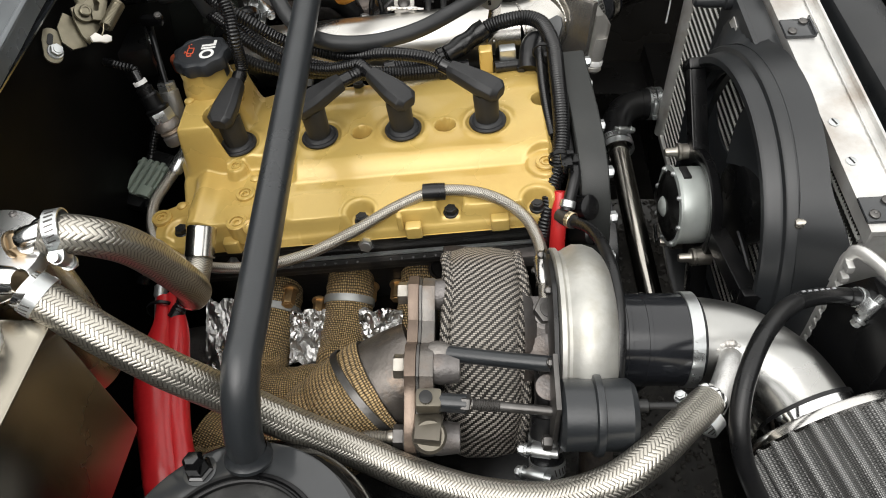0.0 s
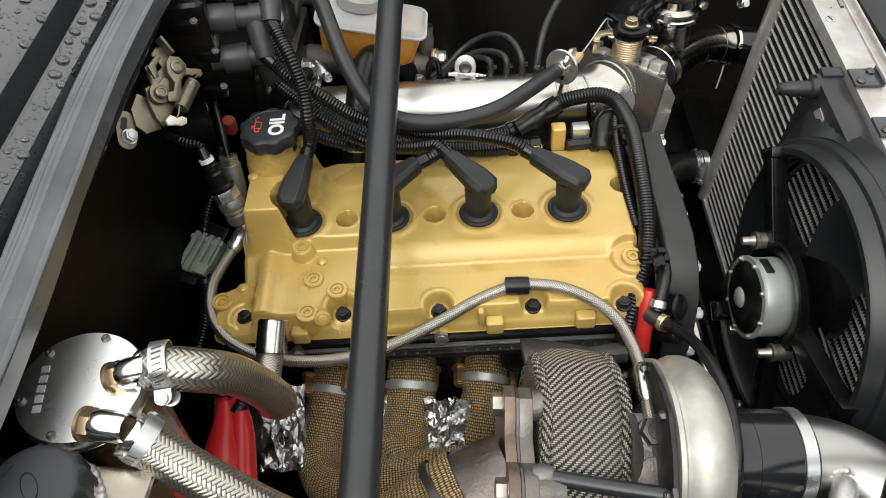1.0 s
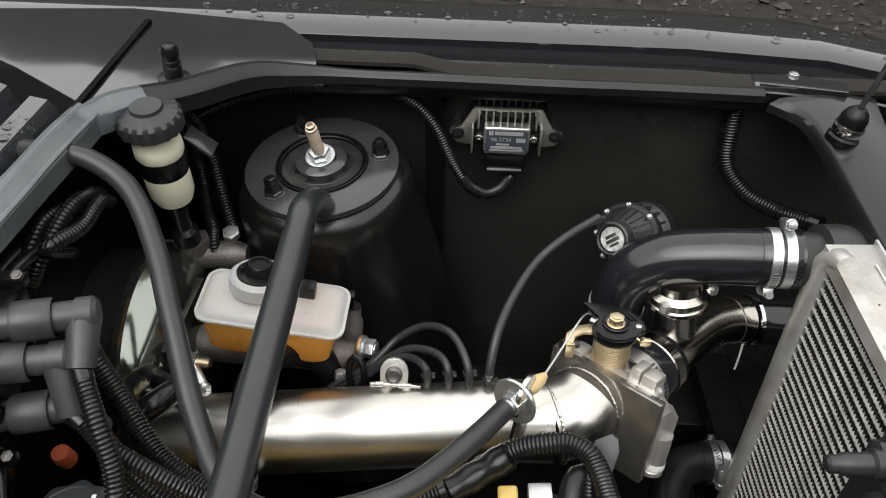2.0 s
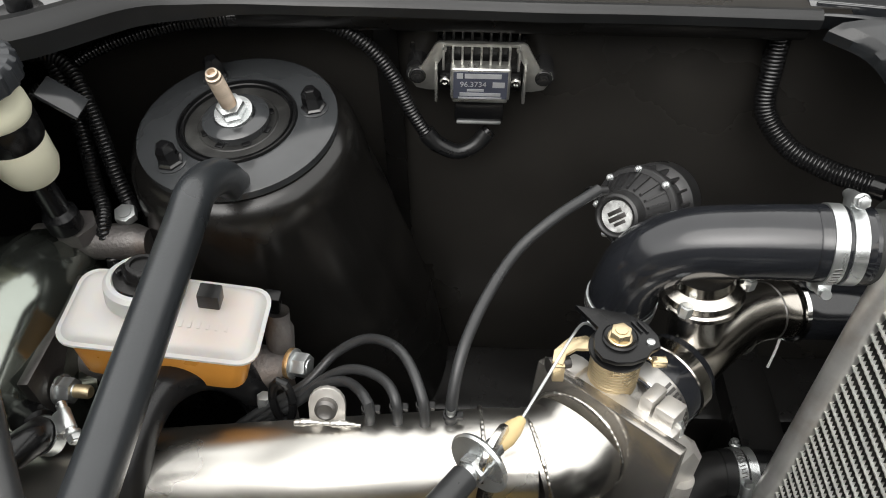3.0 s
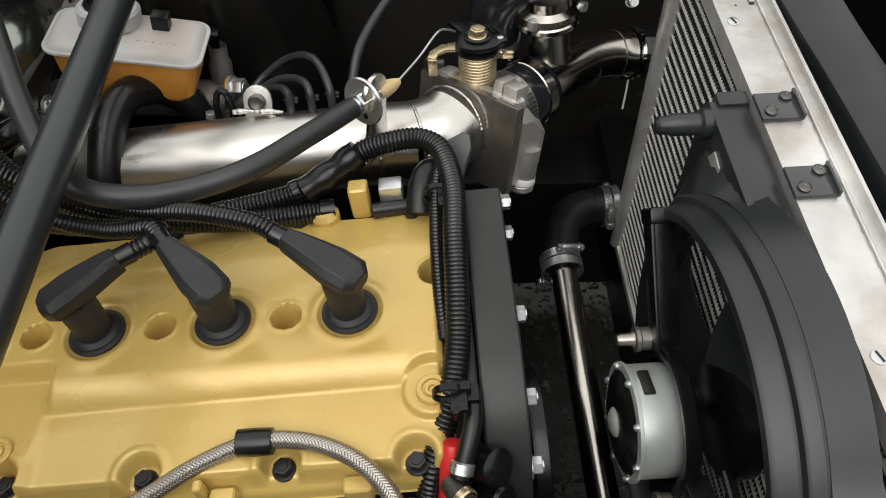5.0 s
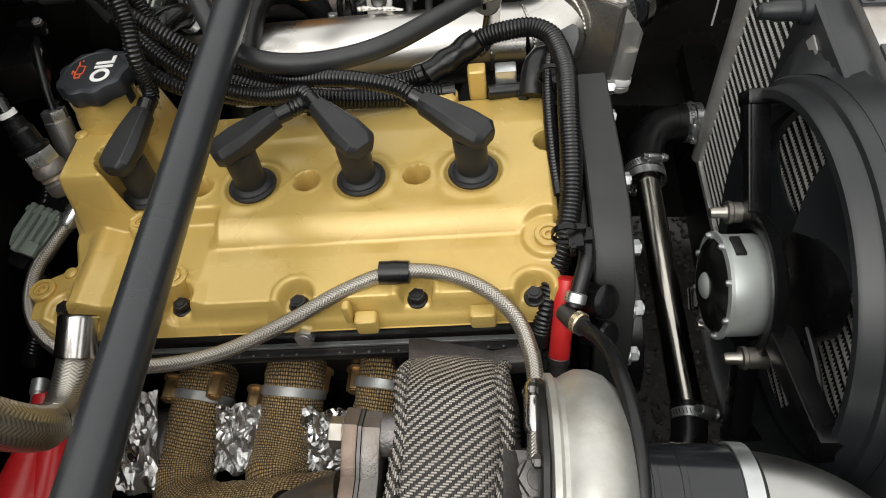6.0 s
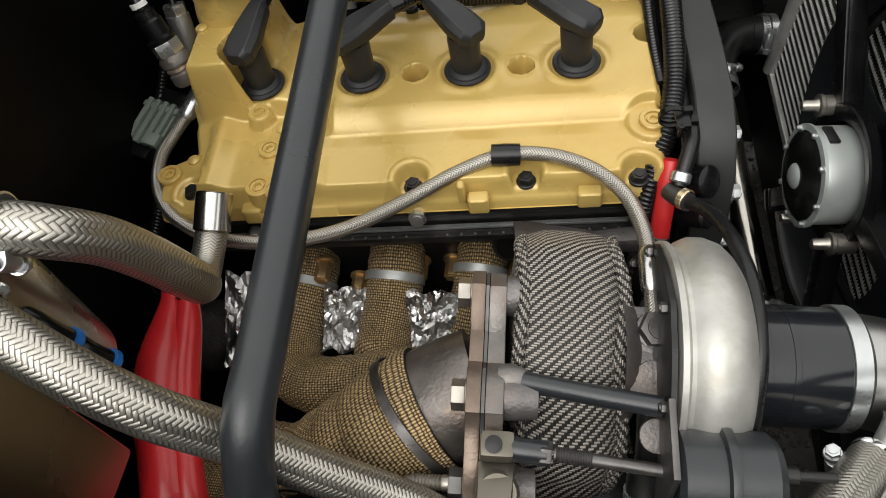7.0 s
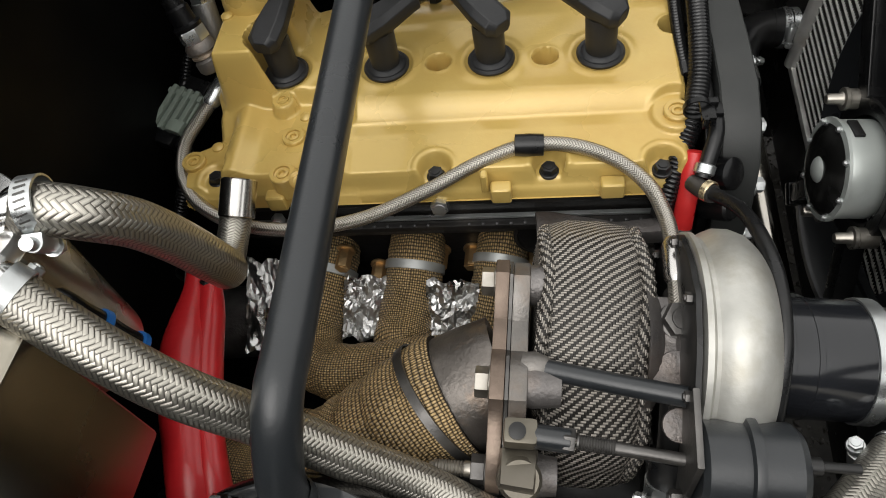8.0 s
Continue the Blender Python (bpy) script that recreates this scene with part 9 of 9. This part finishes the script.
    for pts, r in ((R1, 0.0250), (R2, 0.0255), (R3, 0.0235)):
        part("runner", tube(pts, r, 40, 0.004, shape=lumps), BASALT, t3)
        w = Vector(pts[2]) - Vector(pts[1])
        b = Vector(pts[1]) + w * 0.28
        cb = part("runner_clamp", lathe([(r + 0.0006, -0.0042), (r + 0.0018, -0.0038), (r + 0.0018, 0.0038), (r + 0.0006, 0.0042)], along(b, w), 44), BAND_GREY, t3, "pale grey clamp band")
        for k in range(12):
            part("band_slot", box((0.0012, 0.0016, 0.005), along(b, w, 200 + 4 * k) @ Matrix.Translation((r + 0.0022, 0, 0))), STEEL, cb)
    part("low_runner", tube(R4, 0.028, 40, 0.004, shape=lumps), BASALT, t3)
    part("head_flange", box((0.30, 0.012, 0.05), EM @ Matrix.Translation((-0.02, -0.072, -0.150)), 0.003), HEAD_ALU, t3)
    for x, y, z in ((-0.163, 0.488, 0.591), (-0.132, 0.482, 0.578), (-0.077, 0.500, 0.580), (-0.048, 0.502, 0.581), (-0.205, 0.488, 0.582), (0.006, 0.50, 0.582)):
        part("brass_nut", hexagon(0.0120, 0.020, along((x, y - 0.013, z + 0.006), (0, -1, 0.06), 25), washer=0.009), BRASS, t3, "long brass nut")
    # crumpled foil behind the runners
    for c, w, h, sd in (((-0.224, 0.417, 0.590), 0.042, 0.09, 1), ((-0.141, 0.428, 0.576), 0.040, 0.062, 2), ((-0.062, 0.424, 0.590), 0.046, 0.054, 3)):
        tf = thing("foil_shield", c, "crumpled silver foil heat shield behind the manifold", "foil", "foil shields")
        bm = bmesh.new()
        n = 20
        rng = random.Random(sd)

        def crease(i, j):
            return Vector(c) + Vector(((i / n - 0.5) * w + rng.uniform(-1, 1) * 0.0006, -(j / n - 0.5) * h * 0.75 + 0.0020 * math.sin(0.6 * i + 1.7 * math.sin(0.5 * j + sd)) + rng.uniform(-1, 1) * 0.0007, (j / n - 0.5) * -h * 0.55 + 0.0022 * math.sin(0.7 * j - 0.35 * i + 2 * math.sin(0.45 * i)) + rng.uniform(-1, 1) * 0.0010))
        front = [[bm.verts.new(crease(i, j)) for i in range(n + 1)] for j in range(n + 1)]
        rear = [[bm.verts.new(v.co + Vector((0, 0.0007, -0.0009))) for v in row] for row in front]
        fs = [bm.faces.new((g[j][i], g[j][i + 1], g[j + 1][i + 1], g[j + 1][i])) for g in (front, rear) for j in range(n) for i in range(n)]
        rim = [(0, i) for i in range(n)] + [(j, n) for j in range(n)] + [(n, n - i) for i in range(n)] + [(n - j, 0) for j in range(n)]
        for (j0, i0), (j1, i1) in zip(rim, rim[1:] + rim[:1]):
            fs.append(bm.faces.new((front[j0][i0], front[j1][i1], rear[j1][i1], rear[j0][i0])))
        bmesh.ops.triangulate(bm, faces=fs)
        part("sheet", bm, FOIL, tf, angle=12)
    t6 = thing("starter_motor", (-0.24, 0.44, 0.5), "dirty grey cast housing behind the foil", "starter motor")
    part("housing", lathe([(0.0, -0.05), (0.03, -0.048), (0.034, -0.04), (0.034, 0.04), (0.03, 0.048), (0, 0.05)], along((-0.245, 0.425, 0.545), (1, 0.1, 0.1)), 32), IRON, t6)


# ---- tanks, sleeves and braided hoses on the near side ----
def braided(name, pts, r, label, material=None, step=0.005):
    t = thing(name, pts[0], label, "braided hose", "braided hoses")
    part("braid", tube(pts, r, 32, step), material or BRAID, t)
    if r > 0.012:
        for a, b in ((pts[0], pts[1]), (pts[-1], pts[-2])):
            a, b = Vector(a), Vector(b)
            part("end_cuff", lathe([(r * 0.8, -0.002), (r * 1.02, -0.001), (r * 1.02, 0.004), (r * 0.98, 0.005)], along(a, b - a), 28), CHROME, t, "bright cut end of the braid")
    return t


def tanks():
    t = thing("coolant_header_tank", (-0.29, 0.19, 0.703), "welded bright aluminium coolant header tank with a black cap", "header tank")
    m = Matrix.Translation((-0.291, 0.165, 0.7815)) @ Matrix.Rotation(radians(-4), 4, "Z")
    part("tank", box((0.10, 0.215, 0.157), m, 0.004, seg=3), TANK_ALU, t)
    c = Vector((-0.285, 0.246, 0.860))
    ring = [c + Vector((0.0258 * math.cos(k * math.pi / 48), 0.0258 * math.sin(k * math.pi / 48), 0.001)) for k in range(97)]
    part("weld_bead", tube(ring, 0.0026, 12, 0.0007, shape=lambda s, l: 0.9 + 0.14 * math.sin(s * 1300) + 0.2 * math.sin(s * 310)), BARE_ALU, t)
    part("filler_neck", lathe([(0.0255, 0), (0.0255, 0.010), (0.024, 0.012)], Matrix.Translation(c), 40), BRUSHED, t)
    cm = along(c + Vector((0, 0, 0.006)), (-0.02, 0.03, 1)) @ Matrix.Diagonal((0.78, 0.78, 0.95, 1))

    def grip(a, r):
        return r * (1 + 0.03 * (1 if math.sin(14 * a) > 0.1 else -1)) if r > 0.0318 else r
    cap = part("cap", lathe([(0.030, 0.0), (0.0335, 0.001), (0.0335, 0.018), (0.0305, 0.0225), (0.029, 0.0235), (0.0255, 0.0238), (0, 0.0245)], cm, 112, wave=grip), CAP_PLASTIC, t, "black ribbed screw cap")
    part("cap_mark", lathe([(0.0105, 0.0242), (0.0110, 0.0252), (0.0115, 0.0242)], cm @ Matrix.Diagonal((1, 0.45, 1, 1)), 32), CAP_PLASTIC, cap)
    for k in range(10):
        a = radians(200 + 14 * k)
        part("cap_emboss", box((0.004, 0.0012, 0.0006), cm @ Matrix.Translation((0.022 * math.cos(a), 0.022 * math.sin(a), 0.0246)) @ Matrix.Rotation(a + math.pi / 2, 4, "Z")), CAP_PLASTIC, cap)
    # catch can
    t2 = thing("oil_catch_can", (-0.284, 0.312, 0.70), "polished aluminium oil catch can with worn lettering bars on its lid", "catch can")
    cc = Matrix.Translation((-0.287, 0.314, 0.872))
    part("can", lathe([(0.028, -0.152), (0.0335, -0.150), (0.0365, -0.146), (0.0368, -0.012), (0.034, -0.01)], cc, 64), CAN_ALU, t2)
    part("lid", lathe([(0.0, -0.012), (0.036, -0.012), (0.0375, -0.010), (0.0375, -0.003), (0.0362, 0.0), (0, 0.0)], cc, 64), LID_ALU, t2)
    for k in range(6):
        a = radians(60 * k + 20)
        part("lid_screw", lathe([(0.0027, 0.0), (0.0027, 0.0012), (0.0018, 0.002), (0.001, 0.002), (0, 0.0008)], cc @ Matrix.Translation((0.0325 * math.cos(a), 0.0325 * math.sin(a), 0)), 14), STEEL, t2)
    for k in range(5):
        part("lid_print", box((0.0045, 0.0045, 0.0004), cc @ Matrix.Rotation(radians(8), 4, "Z") @ Matrix.Translation((-0.022, -0.013 + 0.0065 * k, 0.0003))), SILVER_INK, t2, "worn grey print")
    # unions
    for p0, w0 in (((-0.268, 0.318, 0.874), (0.8, 0.12, 0.28)), ((-0.272, 0.286, 0.880), (0.75, -0.12, 0.1))):
        mm = along(p0, w0)
        part("union_nut", hexagon(0.0165, 0.007, mm, washer=0.0100, dome=False), UNION, t2, "brass union nut")
        part("union_tail", lathe([(0.0085, 0.006), (0.0095, 0.010), (0.0085, 0.024), (0.0075, 0.026)], mm, 22), CHROME, t2)
    # lower vent: blue push fittings on the can
    t3 = thing("push_fitting", (-0.243, 0.306, 0.77), "black elbow push fitting with a blue collar on the catch can", "push fitting", "push fittings")
    part("thread", lathe([(0.007, 0), (0.0075, 0.012)], along((-0.262, 0.31, 0.79), (0.8, -0.2, -0.2)), 18), BRASS, t3)
    part("elbow", tube([(-0.252, 0.308, 0.787), (-0.243, 0.305, 0.784), (-0.237, 0.303, 0.776), (-0.232, 0.303, 0.766)], 0.0065, 16), PLASTIC, t3)
    part("collar", lathe([(0.0075, 0), (0.0078, 0.004), (0.006, 0.006), (0, 0.006)], along((-0.232, 0.303, 0.768), (0.3, 0.05, -1)), 18), BLUE, t3, "blue release collar")
    copy_thing(t3, Matrix.Translation((-0.248, 0.303, 0.805)))


def near_hoses():
    # large breather hose from the catch can to the intake elbow
    A = [(-0.250, 0.284, 0.872), (-0.236, 0.279, 0.862), (-0.204, 0.266, 0.844), (-0.172, 0.257, 0.820), (-0.142, 0.256, 0.786), (-0.101, 0.251, 0.748), (-0.056, 0.245, 0.714), (-0.012, 0.229, 0.706), (0.036, 0.214, 0.709), (0.085, 0.206, 0.722), (0.125, 0.211, 0.740), (0.156, 0.229, 0.748), (0.186, 0.257, 0.738), (0.214, 0.284, 0.722)]
    braided("braided_hose", A, 0.0132, "thick braided stainless hose sagging before the turbo")
    hose_clamp(Vector(A[0]) + Vector((0.006, -0.001, -0.005)), Vector(A[1]) - Vector(A[0]), 0.0134, 0.010, 190)
    hose_clamp((0.209, 0.271, 0.716), (0.6, 0.6, 0.12), 0.0134, 0.012, 250)
    # second hose from the can to the cover's outlet
    B = [(-0.250, 0.324, 0.874), (-0.234, 0.322, 0.880), (-0.217, 0.324, 0.874), (-0.206, 0.334, 0.852), (-0.198, 0.343, 0.822), (-0.191, 0.350, 0.790), (-0.193, 0.360, 0.762), (-0.203, 0.371, 0.740)]
    braided("braided_hose", B, 0.0132, "thick braided stainless hose arching to the valve cover outlet")
    hose_clamp((-0.238, 0.323, 0.882), (1, 0.22, 0.0), 0.0134, 0.010, 120)
    C = [(-0.203, 0.371, 0.740), (-0.2135, 0.387, 0.717), (-0.2180, 0.404, 0.709), (-0.2185, 0.425, 0.713), (-0.2165, 0.441, 0.724)]
    t = braided("braided_hose", C, 0.0118, "short braided outlet hose below the valve cover")
    part("ferrule", lathe([(0.0125, -0.012), (0.0135, -0.011), (0.0135, 0.016), (0.0125, 0.017)], along((-0.2170, 0.4385, 0.7225), (0.03, 0.8, 0.5)), 32), BRUSHED, t, "bright crimped ferrule")
    # thin oil feed line
    D = [(0.0905, 0.352, 0.750), (0.0915, 0.378, 0.748), (0.0925, 0.402, 0.744), (0.090, 0.430, 0.740), (0.080, 0.458, 0.738), (0.058, 0.480, 0.737), (0.028, 0.492, 0.736), (-0.005, 0.493, 0.733), (-0.040, 0.482, 0.724), (-0.080, 0.462, 0.712), (-0.125, 0.444, 0.700), (-0.175, 0.436, 0.692), (-0.225, 0.440, 0.688), (-0.262, 0.456, 0.688), (-0.284, 0.482, 0.690), (-0.290, 0.512, 0.694), (-0.284, 0.537, 0.697), (-0.272, 0.562, 0.704), (-0.264, 0.578, 0.712)]
    t = braided("braided_oil_line", D, 0.0054, "thin braided stainless oil feed line across the cover", BRAID_FINE, 0.005)
    part("hose_end", lathe([(0.0052, 0.0), (0.0075, 0.004), (0.0078, 0.030), (0.0062, 0.034)], along((0.0915, 0.372, 0.749), (0.02, 1, -0.08)), 24), BRUSHED, t, "crimped steel hose end")
    part("hose_end", lathe([(0.0052, 0.0), (0.0075, 0.004), (0.0075, 0.030), (0.0058, 0.034)], along((-0.277, 0.551, 0.701), (0.35, 0.8, 0.28)), 24), ZINC, t, "crimped steel hose end")
    w = Vector((0.99, 0.02, 0.05))
    part("rubber_sleeve", lathe([(0.0058, -0.011), (0.0082, -0.0105), (0.0086, 0.0), (0.0082, 0.0105), (0.0058, 0.011)], along((-0.003, 0.4932, 0.7332), w), 24), RUBBER, t, "black rubber sleeve")
    # red sleeves on the battery leads
    t2 = thing("battery_lead_sleeve", (-0.25, 0.33, 0.63), "red vinyl sleeve over a battery lead, gathered by a black tie", "cable sleeve")
    S = [(p[0] + 0.005, p[1], p[2]) for p in [(-0.274, 0.425, 0.654), (-0.271, 0.412, 0.6545), (-0.2665, 0.392, 0.655), (-0.2625, 0.366, 0.655), (-0.257, 0.337, 0.655), (-0.2475, 0.300, 0.654), (-0.240, 0.275, 0.651), (-0.232, 0.250, 0.645), (-0.224, 0.225, 0.63), (-0.218, 0.20, 0.60)]]
    part("sleeve", tube(S, 0.0195, 28, 0.0025, shape=lambda s, l: (0.42 + 0.66 * smooth(0.012, 0.085, s) - 0.14 * smooth(0.10, 0.17, s)) * (1 + 0.02 * math.sin(s * 75) + 0.006 * math.sin(s * 900))), RED, t2)
    S2 = [(Vector(p) + Vector((0.007 + 0.008 * smooth(0, 3, k), 0.003, 0.002))) for k, p in enumerate(S)]
    part("second_sleeve", tube(S2, 0.0118, 24, 0.004, shape=lambda s, l: (0.5 + 0.5 * smooth(0.0, 0.06, s)) * (1 + 0.05 * math.sin(s * 60 + 2))), RED, t2)
    part("tie", lathe([(0.0130, -0.002), (0.0142, -0.0015), (0.0142, 0.0015), (0.0130, 0.002)], along((-0.2690, 0.4125, 0.6545), (0.15, -1, 0)), 22), PLASTIC, t2)
    part("ring_terminal", lathe([(0.004, -0.03), (0.005, 0.0), (0.0065, 0.002), (0.0065, 0.012)], along((-0.2745, 0.427, 0.654), (-0.15, 1, 0.1)), 18), ZINC, t2)
    hose("breather_hose", [(-0.25, 0.24, 0.62), (-0.245, 0.262, 0.615), (-0.243, 0.28, 0.60), (-0.245, 0.29, 0.56)], 0.0125, "black rubber hose beside the header tank", seg=20)
    cable_conduit("wiring_conduit", [(-0.262, 0.47, 0.62), (-0.248, 0.452, 0.64), (-0.238, 0.44, 0.66), (-0.24, 0.42, 0.67), (-0.252, 0.40, 0.66)], 0.0065, "black corrugated conduit below the cover's corner")
    # bracket and nut low by the filter
    t3 = thing("engine_mount_nut", (0.19, 0.19, 0.63), "dull plated nut and bracket low beside the filter", "bracket")
    part("bracket", box((0.03, 0.03, 0.006), Matrix.Translation((0.185, 0.19, 0.655)) @ Matrix.Rotation(radians(20), 4, "Z"), 0.0012), STEEL, t3)
    part("post", tube([(0.185, 0.19, 0.654), (0.185, 0.178, 0.60), (0.185, 0.140, 0.50), (0.185, 0.130, 0.447)], 0.009, 16), BLACK_PAINT, t3)
    part("nut", hexagon(0.016, 0.012, along((0.184, 0.192, 0.658), (0, -0.1, 1)), washer=0.012), ZINC, t3)


def under_bay():
    """Chassis rails and tray that close the bay below, with a gap by the radiator."""
    for y in (0.10, 1.02):
        structure("chassis_rail", box((1.3, 0.09, 0.10), Matrix.Translation((0.0, y, 0.40)), 0.008), BLACK_PAINT, "satin black chassis rail low in the bay", "chassis rail")
    structure("subframe", box((0.50, 0.95, 0.05), Matrix.Translation((-0.10, 0.56, 0.30)), 0.01), BLACK_PAINT, "dark engine subframe below the block", "subframe")
    structure("lower_panel", box((0.05, 0.95, 0.12), Matrix.Translation((0.36, 0.60, 0.42)), 0.006), BLACK_PAINT, "black lower radiator support panel", "car body panel")


def sky_walls():
    """Plain unseen walls added round the car to darken the low sky."""
    for k, (x, y, w, d) in enumerate(((0, 4.6, 9.4, 0.2), (0, -3.4, 9.4, 0.2), (4.6, 0.6, 0.2, 7.8), (-4.6, 0.6, 0.2, 7.8))):
        structure("sky_screen_wall_" + str(k + 1), box((w, d, 3.2), Matrix.Translation((x, y, 1.6)), 0.01), SKY_SCREEN, "plain dark unseen wall added to block the low sky", "wall")


radiator()
fan()
coolant_pipes()
turbo()
wastegate()
exhaust()
tanks()
near_hoses()
under_bay()
sky_walls()
stones()
